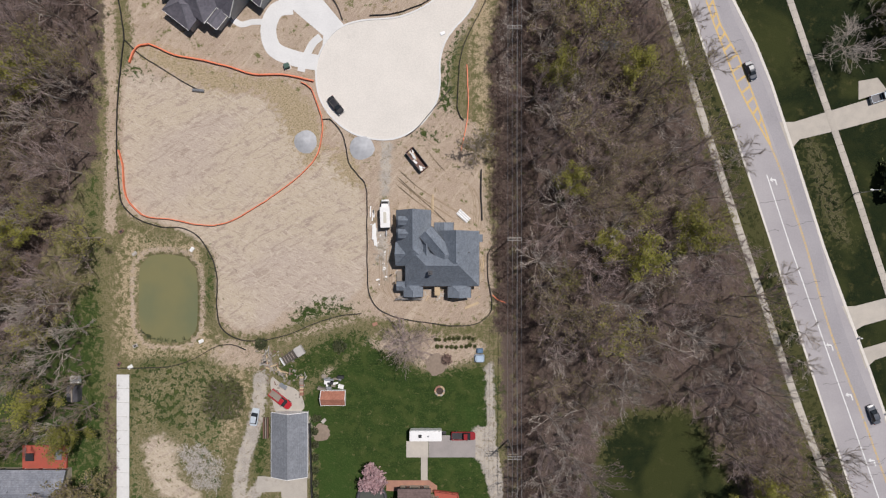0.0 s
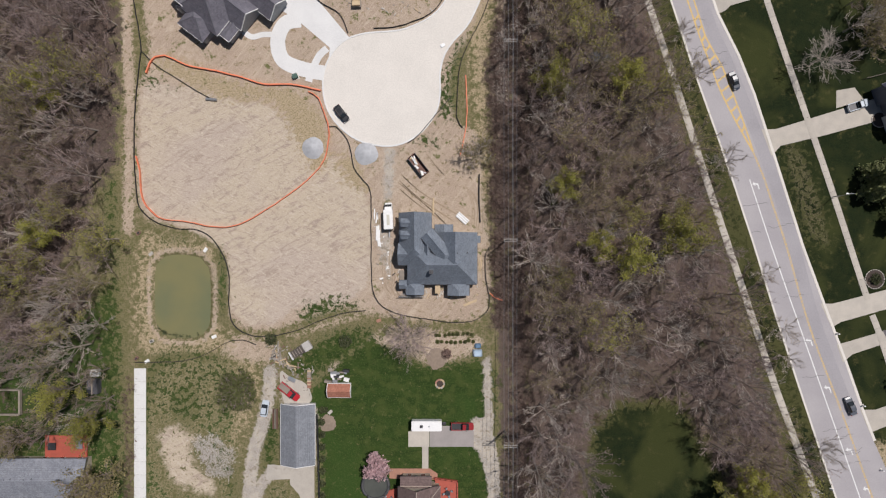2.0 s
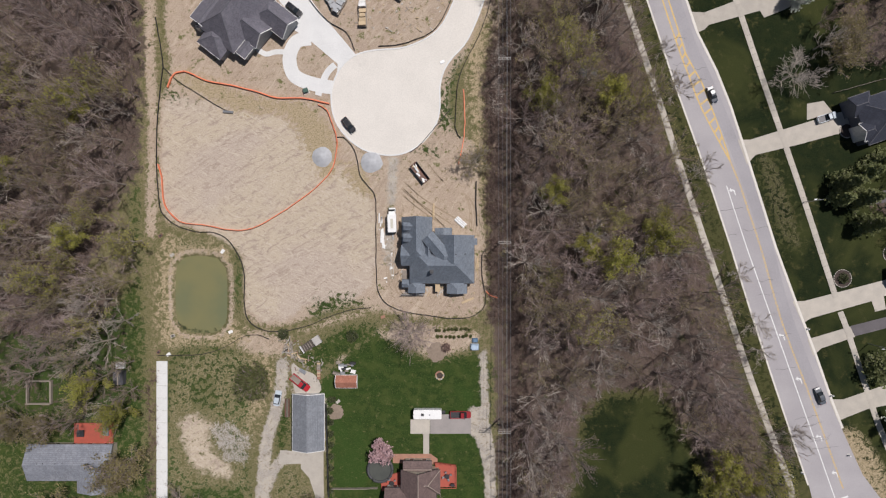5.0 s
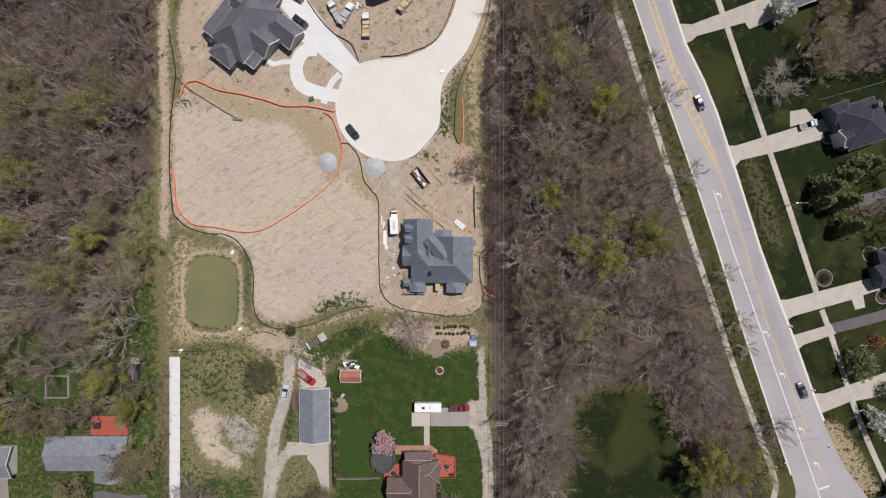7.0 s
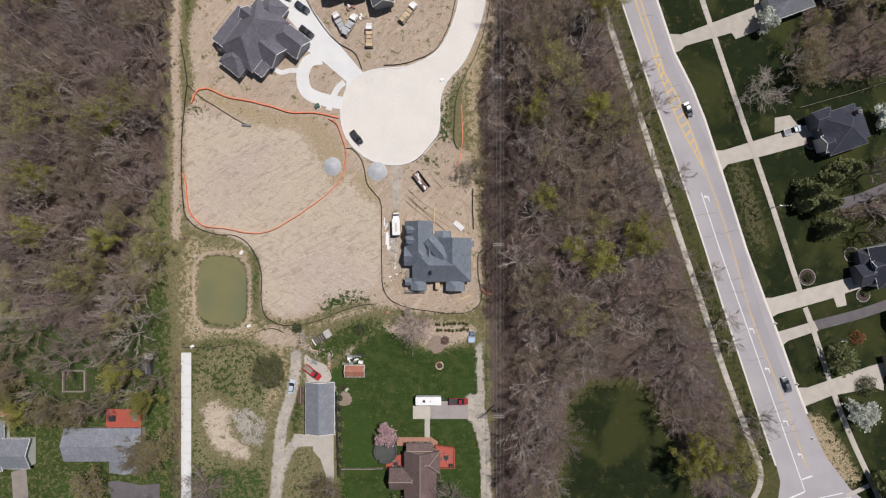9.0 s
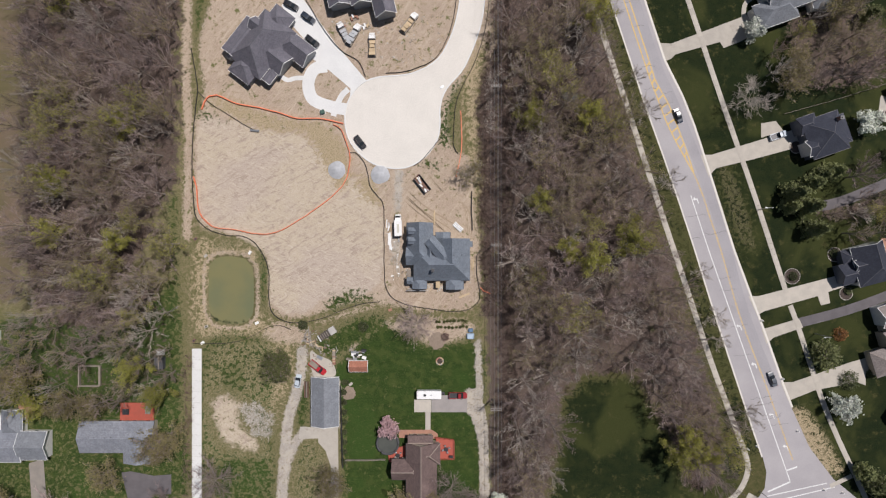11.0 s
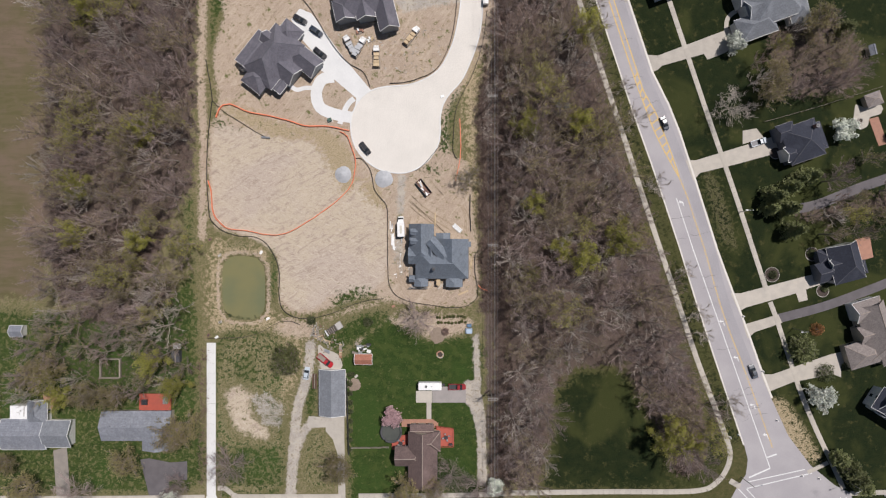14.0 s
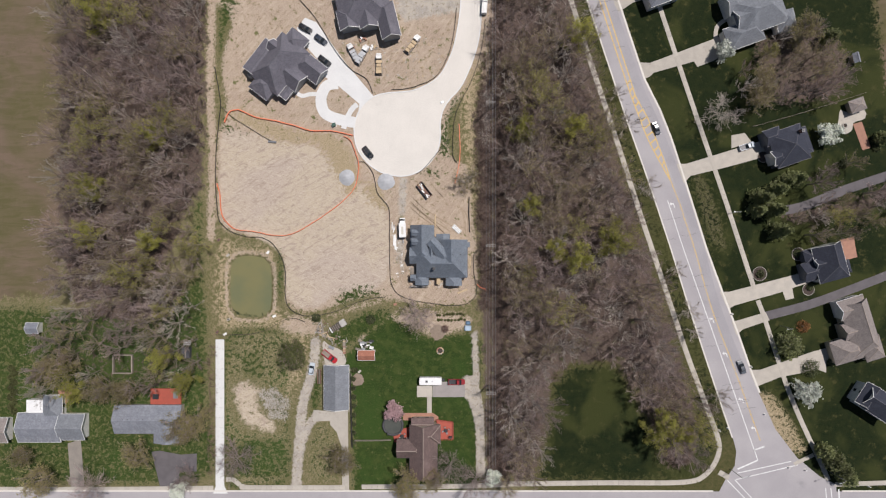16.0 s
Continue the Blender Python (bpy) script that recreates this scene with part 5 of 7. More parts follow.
turned_block(s, (141.2, 49.0), 5.5, 4.3, 2.6, 1.3, "x", "hh", ROOF_TAUPE, GREY_WOOD, 20, 0)
plate("patio", [(137.1, 48.0), (139.6, 47.0), (145.5, 47.8), (145.5, 45.0), (141.6, 43.5), (141.2, 41.1), (138.6, 39.6), (136.1, 41.1), (136.5, 44.7)], PAVING, "rounded tan paver patio", 0.06, "patio", True)
plate("path", [(141.4, 43.1), (144.5, 43.9), (147.6, 34.9), (144.7, 34.1)], BRICK_TONE, "red brick garden path", 0.05)
fp = base("fire_pit", "round stone fire pit on the patio", "fire pit", *(138.5, 42.5))
bm = bmesh.new()
for k in range(10):
    a = k * math.tau / 10
    box(bm, math.cos(a) * 0.75, math.sin(a) * 0.75, 0.06, 0.3, 0.46, 0.4, math.degrees(a), bevel=0.03)
part("stone_ring", bm, STONE, fp)
part("ash_bed", disc(bmesh.new(), 0, 0, 0.06, 0.2, 0.62), MULCH, fp)


# ---------------------------------------------------------------- vehicles
def loft(stations):
    """A body shell from cross-sections: x, half width, underside, waist, top, top half width."""
    bm = bmesh.new()
    rings = []
    for x, w, z0, zm, z1, wt_ in stations:
        rings.append([bm.verts.new(v) for v in ((x, -w * 0.92, z0), (x, -w, z0 + 0.15), (x, -w, zm), (x, -wt_, z1), (x, wt_, z1), (x, w, zm), (x, w, z0 + 0.15), (x, w * 0.92, z0))])
    for r, s_ in zip(rings, rings[1:]):
        for k in range(8):
            bm.faces.new((r[k], r[(k + 1) % 8], s_[(k + 1) % 8], s_[k]))
    bm.faces.new(rings[0][::-1])
    bm.faces.new(rings[-1])
    return bm


def paint(name, c):
    return surface(name, c, tuple(v * 0.9 for v in c), 0.5, 3.0, 0.3, 0.0, coat=0.6)


def wheels(thing, xs_, half, r=0.34):
    for x in xs_:
        for s_ in (-1, 1):
            bm = bmesh.new()
            tube(bm, [(x, s_ * (half - 0.22), r), (x, s_ * half, r)], r, 14)
            w = part("wheel", bm, RUBBER, thing)
            bm = bmesh.new()
            tube(bm, [(x, s_ * (half - 0.05), r), (x, s_ * (half + 0.015), r)], r * 0.62, 10)
            part("rim", bm, GREY_METAL, w)


def lights(thing, front, rear, half, z):
    for s_ in (-1, 1):
        part("headlight", made_box(front, s_ * (half - 0.25), z, 0.12, 0.36, 0.16), surface("lamp_glass", (0.7, 0.7, 0.7), (0.6, 0.6, 0.6), rough=0.15), thing)
        part("tail_light", made_box(rear, s_ * (half - 0.18), z + 0.1, 0.1, 0.26, 0.2), surface("tail_glass", (0.35, 0.02, 0.02), (0.3, 0.02, 0.02), rough=0.2), thing)
        part("mirror", made_box(front * 0.38, s_ * (half + 0.1), z + 0.32, 0.14, 0.2, 0.16, bevel=0.03), DARK_METAL, thing)


def car(label, category, at, turn, colour, length=4.7, height=1.65, trunk=0.2):
    """A passenger car; its front looks along its own x."""
    thing = base("car", label, category, *at, 0.05, turn)
    k, hh = length / 4.7, height
    w = 0.92
    waist = hh * 0.56
    part("body", loft([(-2.33 * k, w * 0.80, 0.38, waist * 0.75, waist * 0.92, w * 0.66), (-2.2 * k, w * 0.95, 0.28, waist * 0.85, waist * 1.02, w * 0.8), (-1.4 * k, w, 0.25, waist * 0.9, waist * 1.08, w * 0.86),
                       (0.2 * k, w, 0.25, waist * 0.9, waist * 1.06, w * 0.86), (1.0 * k, w, 0.25, waist * 0.88, waist, w * 0.84), (1.9 * k, w * 0.95, 0.28, waist * 0.78, waist * 0.9, w * 0.76), (2.3 * k, w * 0.78, 0.36, waist * 0.62, waist * 0.74, w * 0.58)]), colour, thing, smooth_faces=False)
    r0 = -2.15 + trunk * 2
    part("window_band", loft([(r0 * k, w * 0.8, waist, waist + 0.1, waist + 0.14, w * 0.7), ((r0 + 0.45) * k, w * 0.84, waist, waist + 0.3, hh - 0.05, w * 0.64), (-0.1 * k, w * 0.85, waist, waist + 0.3, hh - 0.02, w * 0.66),
                          (0.4 * k, w * 0.84, waist, waist + 0.28, hh - 0.06, w * 0.64), (1.15 * k, w * 0.8, waist, waist + 0.05, waist + 0.1, w * 0.72)]), GLASS, thing, "dark tinted windows")
    part("roof_panel", loft([((r0 + 0.42) * k, w * 0.66, hh - 0.09, hh - 0.03, hh - 0.01, w * 0.6), (-0.1 * k, w * 0.69, hh - 0.06, hh, hh + 0.02, w * 0.62), (0.38 * k, w * 0.66, hh - 0.1, hh - 0.05, hh - 0.03, w * 0.6)]), colour, thing)
    wheels(thing, (-1.4 * k, 1.4 * k), w)
    lights(thing, 2.2 * k, -2.25 * k, w, waist * 0.62)
    return thing


def pickup(label, at, turn, colour, length=5.8, bed=None):
    thing = base("pickup_truck", label, "pickup truck", *at, 0.05, turn)
    k, w = length / 5.8, 0.99
    part("body", loft([(0.0, w, 0.4, 0.9, 1.08, w * 0.9), (1.4 * k, w, 0.4, 0.9, 1.08, w * 0.88), (2.5 * k, w * 0.95, 0.42, 0.85, 1.0, w * 0.8), (2.88 * k, w * 0.8, 0.45, 0.75, 0.88, w * 0.66)]), colour, thing)
    for s_ in (-1, 1):
        part("bed_side", made_box(-1.45 * k, s_ * (w - 0.08), 0.45, 2.9 * k, 0.16, 0.65), colour, thing)
    part("tailgate", made_box(-2.86 * k, 0, 0.5, 0.1, 1.9, 0.6), colour, thing)
    part("bed_floor", made_box(-1.45 * k, 0, 0.5, 2.85 * k, 1.8, 0.18), bed or DARK_METAL, thing, "dark ribbed load bed")
    part("window_band", loft([(-0.1 * k, w * 0.86, 1.0, 1.1, 1.14, w * 0.78), (0.05 * k, w * 0.88, 1.0, 1.3, 1.74, w * 0.7), (0.9 * k, w * 0.88, 1.0, 1.3, 1.76, w * 0.7), (1.65 * k, w * 0.84, 1.0, 1.06, 1.1, w * 0.74)]), GLASS, thing, "dark windows")
    part("roof_panel", loft([(0.02 * k, w * 0.72, 1.7, 1.76, 1.79, w * 0.66), (0.92 * k, w * 0.72, 1.7, 1.76, 1.8, w * 0.66)]), colour, thing)
    wheels(thing, (-1.75 * k, 1.85 * k), w, 0.39)
    lights(thing, 2.75 * k, -2.9 * k, w, 0.7)
    return thing


BLACK_PAINT, NAVY_PAINT = paint("black_paint", (0.02, 0.02, 0.024)), paint("navy_paint", (0.03, 0.04, 0.06))
RED_PAINT, SILVER_PAINT = paint("red_paint", (0.42, 0.02, 0.03)), paint("silver_paint", (0.5, 0.56, 0.62))
DARK_RED, BLUE_PAINT = paint("dark_red_paint", (0.28, 0.02, 0.025)), paint("bright_blue_paint", (0.10, 0.32, 0.5))
car("black SUV parked on the concrete circle", "car", (-25.8, 33.2), -52, BLACK_PAINT, 4.8, 1.75)
car("black SUV parked on the driveway", "car", (-47.3, 75.9), -30, BLACK_PAINT, 5.0, 1.8)
car("dark blue SUV parked on the driveway", "car", (-42.0, 72.0), -36, NAVY_PAINT, 4.9, 1.75)
car("black SUV parked near the porch", "car", (-40.7, 64.7), -38, BLACK_PAINT, 5.0, 1.8)
car("silver-blue hatchback beside the packed drive", "car", (-45.2, -41.2), 80, SILVER_PAINT, 4.3, 1.55)
car("black car on the road by the lawns", "car", (73.3, 41.5), -69, NAVY_PAINT, 4.8, 1.6, 0.35)
car("dark grey car on the road near the corner", "car", (102.7, -40.6), 111, paint("grey_paint", (0.10, 0.11, 0.13)), 4.8, 1.6, 0.35)
pickup("red and white pickup in the cluttered yard", (-39.0, -37.0), -38, RED_PAINT, 6.0, GREY_WOOD)
pickup("dark red pickup in front of the camper", (4.7, -45.7), 0, DARK_RED, 5.7)
pickup("silver pickup on the driveway pad", (104.5, 35.3), 18, SILVER_PAINT, 5.4)


def camper(at, turn):
    thing = base("camper_trailer", "long white camper trailer with a roof vent", "camper trailer", *at, 0.05, turn)
    part("body", box(bmesh.new(), 0, 0, 0.55, 7.6, 2.5, 2.4, bevel=0.16), WHITE_PAINT, thing)
    part("roof_edge", box(bmesh.new(), 0, 0, 2.93, 7.2, 2.1, 0.06, bevel=0.02), WHITE_ROOF, thing)
    part("roof_hatch", made_box(-1.3, 0, 2.98, 0.75, 0.7, 0.12, bevel=0.03), DARK_METAL, thing, "black roof hatch")
    part("roof_vent", made_box(0.6, 0, 2.98, 0.35, 0.35, 0.1), GREY_METAL, thing)
    part("awning", box(bmesh.new(), -0.2, 1.36, 2.6, 6.0, 0.2, 0.2, bevel=0.05), GREY_METAL, thing)
    part("hitch", box(bmesh.new(), 4.3, 0, 0.45, 1.1, 0.9, 0.12, taper=0.5), DARK_METAL, thing)
    for k in (-1.8, 0.2, 2.2):
        part("window", made_box(k, -1.26, 1.5, 0.9, 0.05, 0.6), GLASS, thing)
    wheels(thing, (-0.8, 0.2), 1.2, 0.36)
    return thing


camper((-4.3, -45.1), 0)
t1 = base("box_truck", "white delivery truck with a long cargo box", "truck", *(-13.9, 7.2), 0.02, 92)
part("cargo_box", box(bmesh.new(), -0.8, 0, 0.8, 4.9, 2.3, 2.1, bevel=0.08), WHITE_PAINT, t1)
part("roof_panel", made_box(-0.9, 0, 2.9, 2.6, 0.7, 0.05), surface("translucent_roof", (0.55, 0.53, 0.45), (0.5, 0.48, 0.42)), t1, "translucent roof strip")
part("cab", loft([(1.6, 1.0, 0.5, 1.2, 2.1, 0.85), (2.5, 1.0, 0.5, 1.1, 1.95, 0.8), (3.0, 0.98, 0.5, 0.9, 1.2, 0.8), (3.5, 0.85, 0.5, 0.8, 1.0, 0.66)]), WHITE_PAINT, t1)
part("windscreen", loft([(2.45, 0.9, 1.3, 1.5, 2.02, 0.78), (3.05, 0.9, 1.1, 1.2, 1.25, 0.76)]), GLASS, t1)
part("hitch", made_box(-4.2, 0, 0.5, 1.9, 0.25, 0.15), GREY_METAL, t1)
wheels(t1, (-2.0, 2.4), 1.0, 0.4)


def work_truck(at, turn, label, load):
    t_ = base("truck", label, "truck", *at, 0.02, turn)
    part("cab", loft([(1.3, 1.05, 0.6, 1.3, 2.2, 0.9), (2.3, 1.05, 0.6, 1.2, 2.1, 0.85), (3.0, 0.95, 0.6, 1.0, 1.3, 0.8), (3.4, 0.85, 0.6, 0.9, 1.1, 0.7)]), WHITE_PAINT, t_)
    part("windscreen", loft([(2.25, 0.92, 1.4, 1.6, 2.12, 0.8), (2.9, 0.92, 1.2, 1.3, 1.36, 0.78)]), GLASS, t_)
    part("load_bed", made_box(-1.3, 0, 0.85, 5.0, 2.3, 0.2), GREY_WOOD, t_)
    for k in range(4):
        part("load", made_box(-3.1 + k * 1.15, rnd.uniform(-0.2, 0.2), 1.05, 1.0, rnd.uniform(1.4, 2.0), rnd.uniform(0.3, 0.9), bevel=0.05), load, t_)
    wheels(t_, (-2.2, -1.2, 2.2), 1.05, 0.45)


work_truck((-10.3, 70.6), 52, "flatbed truck carrying timber on the building site", RAW_WOOD)
work_truck((-22.0, 63.8), 92, "small white flatbed truck on the building site", RAW_WOOD)
work_truck((-27.7, 66.9), 60, "white work truck beside the new house", GREY_METAL)
work_truck((-30.8, 67.5), 120, "white work trailer truck beside the new house", GREY_METAL)


# open steel skip
def skip(at, turn, label):
    t_ = base("dumpster", label, "dumpster", *at, 0, turn)
    part("floor_plate", made_box(0, 0, 0.15, 5.6, 2.2, 0.12), RUST, t_)
    for s_ in (-1, 1):
        part("side_wall", made_box(0, s_ * 1.12, 0.15, 5.8, 0.1, 1.4), DARK_METAL, t_)
        part("end_wall", made_box(s_ * 2.9, 0, 0.15, 0.1, 2.3, 1.4), RUST, t_)
    for k in range(12):
        part("debris", made_box(rnd.uniform(-2.3, 2.3), rnd.uniform(-0.7, 0.7), 0.27, rnd.uniform(0.6, 2.2), rnd.uniform(0.2, 0.6), rnd.uniform(0.1, 0.5), rnd.uniform(-40, 40)), rnd.choice([WHITE_PAINT, RUST, RAW_WOOD, GREY_METAL]), t_)


skip((-6.4, 20.2), -52, "rusty dark steel dumpster half full of debris")
# lumber, boards and pallets round the unfinished house
t1 = base("lumber_stack", "stack of white boards wrapped on bare soil", "lumber", *(4.7, 6.8), 0.0, -42)
for k in range(6):
    part("board", made_box(0, -0.62 + 0.25 * k, 0.1 + 0.05 * (k % 3), 3.4, 0.22, 0.25), WHITE_PAINT if k % 2 else GREY_METAL, t1)
t1 = base("lumber_stack", "long pale timber lying on the slope", "lumber", *(-2.6, 9.9), 0.05, 90)
part("board", made_box(0, 0, 0, 4.2, 0.3, 0.2), RAW_WOOD, t1)
part("board", made_box(-0.4, 0.35, 0, 3.2, 0.2, 0.15), RAW_WOOD, t1)
t1 = base("lumber_stack", "pale plank lying on bare soil", "lumber", *(6.7, -14.6), 0.05, 22)
part("board", made_box(0, 0, 0, 3.6, 0.6, 0.12), RAW_WOOD, t1)
t1 = base("lumber_stack", "loose pale boards along the house wall", "lumber", *(9.7, -5.0), 0.05, 95)
for k in range(4):
    part("board", made_box(rnd.uniform(-2, 2), k * 0.25, 0.02 * k, rnd.uniform(2.5, 4.5), 0.18, 0.08, rnd.uniform(-6, 6)), RAW_WOOD, t1)
t1 = base("lumber_stack", "white sheets and pipes stacked by the track", "building material", *(-17.0, 2.8), 0.05, 94)
for k in range(7):
    part("board", made_box(rnd.uniform(-2.2, 2.2), rnd.uniform(-0.7, 0.7), 0.03 * k, rnd.uniform(1.5, 4.0), rnd.uniform(0.2, 0.5), 0.14, rnd.uniform(-8, 8)), WHITE_PAINT, t1)
t1 = base("lumber_stack", "thin white boards beside the fence", "building material", *(-17.2, 7.5), 0.05, 88)
for k in range(3):
    part("board", made_box(rnd.uniform(-1, 1), rnd.uniform(-0.5, 0.5), 0, rnd.uniform(1.6, 3), 0.3, 0.12, rnd.uniform(-8, 8)), WHITE_PAINT, t1)
for q, lab in (((-27.7, 72.3), "pallet of wrapped brown boxes"), ((-31.6, 69.6), "orange bundled material pallet"), ((-24.0, 69.6), "pallet of tools and boxes")):
    t1 = base("pallet_load", lab, "pallet", *q, 0, rnd.uniform(0, 40))
    part("pallet", made_box(0, 0, 0, 2.6, 2.0, 0.16), GREY_WOOD, t1)
    for k in range(4):
        part("box", made_box(-0.9 + 0.6 * k, rnd.uniform(-0.4, 0.4), 0.16, 0.55, 1.1, rnd.uniform(0.3, 0.8), bevel=0.03), rnd.choice([RAW_WOOD, WHITE_PAINT, BRICK_TONE]), t1)


# heaps of crushed stone
def heap(at, r, z, material, label, name="gravel_mound", seed=1):
    bm = bmesh.new()
    rr = random.Random(seed)
    rings = []
    for j in range(9):
        u = j / 8
        rad = r * (1 - u) ** 0.9
        rings.append([bm.verts.new((math.cos(k * math.tau / 24) * rad * (1 + 0.09 * noise.noise((math.cos(k * math.tau / 24) * 1.3, math.sin(k * math.tau / 24) * 1.3, seed))), math.sin(k * math.tau / 24) * rad * (1 + 0.09 * noise.noise((math.cos(k * math.tau / 24) * 1.3, math.sin(k * math.tau / 24) * 1.3, seed))), -0.08 + z * u * (1.15 - 0.15 * u) + rr.uniform(-0.05, 0.05) * (1 - u))) for k in range(24)])
    for a, b in zip(rings, rings[1:]):
        for k in range(24):
            bm.faces.new((a[k], a[(k + 1) % 24], b[(k + 1) % 24], b[k]))
    bm.faces.new(rings[-1])
    ob = part(name, bm, material, smooth_faces=True)
    ob.matrix_basis = pose(*at, 0)
    return tagged(ob, label, "stone heap")


heap((-33.2, 24.7), 2.9, 1.5, LIMESTONE, "round heap of blue-grey crushed stone", seed=3)
heap((-19.7, 23.2), 3.1, 1.3, LIMESTONE, "heap of grey crushed stone at the kerb", seed=4)
heap((-29.4, -45.2), 2.6, 0.35, surface("bare_mound", (0.27, 0.21, 0.16), (0.20, 0.155, 0.12)), "low mound of bare earth on the lawn", "earth_mound", 5)
heap((-1.8, -28.7), 3.4, 0.3, surface("bare_mound", (0.27, 0.21, 0.16), (0.20, 0.155, 0.12)), "low mound of raked earth", "earth_mound", 6)


# ---------------------------------------------------------------- fences
def cloth_fence(line, label, material, height, thick, name, gap=3.0, post=None, closed=False):
    thing = tagged(new(name), label, "fence")
    pts = smooth(line, step=1.2)
    rr = random.Random(len(pts))
    pts = [(x + rr.uniform(-0.06, 0.06), y + rr.uniform(-0.06, 0.06)) for x, y in pts]
    part("fabric", ribbon(pts, thick / 2, thick / 2, -0.1, height), material, thing)
    run = np.array(pts)
    acc = np.concatenate([[0], np.cumsum(np.hypot(*np.diff(run, axis=0).T))])
    shared = None
    for s_ in np.arange(0, acc[-1], gap):
        x, y = float(np.interp(s_, acc, run[:, 0])), float(np.interp(s_, acc, run[:, 1]))
        if shared is None:
            ob = part("post", made_box(0, 0, -0.1, 0.07, 0.07, height + 0.25), post or GREY_WOOD, thing)
            shared = ob.data
        else:
            ob = new("post", shared)
            ob.parent = thing
        ob.matrix_basis = pose(x, y, 0, rr.uniform(-6, 6), rr.uniform(-6, 6), rr.uniform(0, 90))
    return thing


SILT = "sagging black silt fence on stakes"
cloth_fence([(-78.7, 62.8), (-76.7, 50.6), (-77.0, 46.5), (-78.2, 34.3), (-78.4, 22.1), (-77.8, 14.0), (-77.0, 9.6), (-73.3, 6.1), (-67.9, 4.3), (-62.4, 3.9), (-58.8, 1.8), (-55.7, -3.0), (-54.4, -7.7), (-54.4, -15.2), (-53.4, -19.9), (-49.6, -22.6), (-44.8, -23.1), (-38.0, -21.8), (-30.6, -18.8), (-25.2, -17.2), (-19.7, -16.5)], SILT + " round the graded lot", BLACK_CLOTH, 0.5, 0.13, "silt_fence")
cloth_fence([(-29.0, 30.0), (-27.3, 30.1), (-24.5, 26.8), (-23.4, 23.2), (-22.8, 19.7), (-20.3, 16.4), (-18.5, 13.2), (-18.4, 1.8), (-18.2, -9.1), (-17.3, -13.2), (-15.4, -15.6), (-10.9, -17.6), (-3.5, -18.8), (2.0, -19.5), (7.4, -19.1), (10.8, -16.9), (11.6, -13.8), (10.6, -7.7), (10.5, -2.3), (11.5, -0.4)], SILT + " round the unfinished house", BLACK_CLOTH, 0.5, 0.13, "silt_fence")
cloth_fence([(-78.2, -29.7), (-71.3, -29.6), (-65.2, -29.2), (-59.7, -27.3), (-55.3, -24.8), (-52.3, -24.0), (-49.6, -24.3), (-47.5, -25.2)], SILT + " south of the pond", BLACK_CLOTH, 0.45, 0.11, "silt_fence")
cloth_fence([(14.6, 79.1), (13.1, 68.2), (10.1, 58.7), (6.0, 50.6), (4.1, 45.2), (3.5, 38.4), (3.3, 32.3), (4.7, 29.8)], SILT + " by the green bank", BLACK_CLOTH, 0.5, 0.13, "silt_fence")
cloth_fence([(9.0, 18.0), (8.9, 12.6), (9.2, 5.8)], SILT + " beside the tracks", BLACK_CLOTH, 0.55, 0.25, "silt_fence")
cloth_fence([(-76.7, 49.2), (-72.6, 45.4), (-65.8, 41.1), (-61.8, 38.6), (-57.7, 36.6)], SILT + " across the dry grass", BLACK_CLOTH, 0.35, 0.16, "silt_fence")
cloth_fence([(-17.7, 54.9), (-12.9, 55.2), (-8.2, 56.5), (-4.1, 58.3), (-1.0, 61.2), (2.0, 67.5), (3.7, 74.3), (4.7, 83.1)], SILT + " at the circle's edge", BLACK_CLOTH, 0.5, 0.13, "silt_fence")
cloth_fence([(-49.5, 86.0), (-43.7, 79.2), (-37.8, 69.4), (-32.0, 62.2), (-26.5, 58.7), (-24.2, 53.8)], SILT + " beside the driveway", BLACK_CLOTH, 0.5, 0.13, "silt_fence")
cloth_fence([(-9.2, 25.8), (-6.2, 28.1), (-2.1, 33.0), (2.0, 37.7)], SILT + " near the stone track", BLACK_CLOTH, 0.4, 0.16, "silt_fence")
ORG = "orange plastic safety fence"
cloth_fence([(-75.3, 43.5), (-74.5, 45.8), (-72.9, 47.6), (-70.6, 48.0), (-64.5, 45.4), (-57.7, 44.1), (-50.9, 42.4), (-45.5, 40.8), (-38.7, 40.7), (-34.6, 40.0), (-31.1, 39.1)], ORG + " above the graded lot", ORANGE_NET, 0.7, 0.32, "safety_fence", 3.5, DARK_METAL)
cloth_fence([(-34.2, 38.9), (-31.7, 37.3), (-30.3, 33.6), (-29.1, 29.6), (-29.4, 24.8), (-30.8, 20.7), (-34.6, 16.4), (-41.4, 11.3), (-46.8, 7.9), (-50.9, 5.6), (-55.0, 4.6), (-59.7, 4.9), (-65.8, 6.1), (-71.0, 6.6), (-74.2, 8.8), (-76.1, 11.5), (-76.7, 15.3), (-77.0, 19.4), (-77.9, 22.6)], ORG + " curving across the graded lot", ORANGE_NET, 0.7, 0.2, "safety_fence", 3.5, DARK_METAL)
cloth_fence([(5.5, 43.1), (5.8, 37.0), (5.8, 31.6), (4.9, 26.2), (4.1, 22.4)], ORG + " fallen beside the brush", ORANGE_NET, 0.3, 0.22, "safety_fence", 3.5, DARK_METAL)
cloth_fence([(11.7, -12.1), (12.8, -13.2), (15.0, -14.0)], ORG + " lying in the brush", ORANGE_NET, 0.3, 0.25, "safety_fence", 2.5, DARK_METAL)
cloth_fence([(-30.4, -65.9), (-24.2, -65.9), (-17.9, -65.7)], "dark timber garden fence across the lawn", GREY_WOOD, 1.2, 0.12, "garden_fence", 2.4)
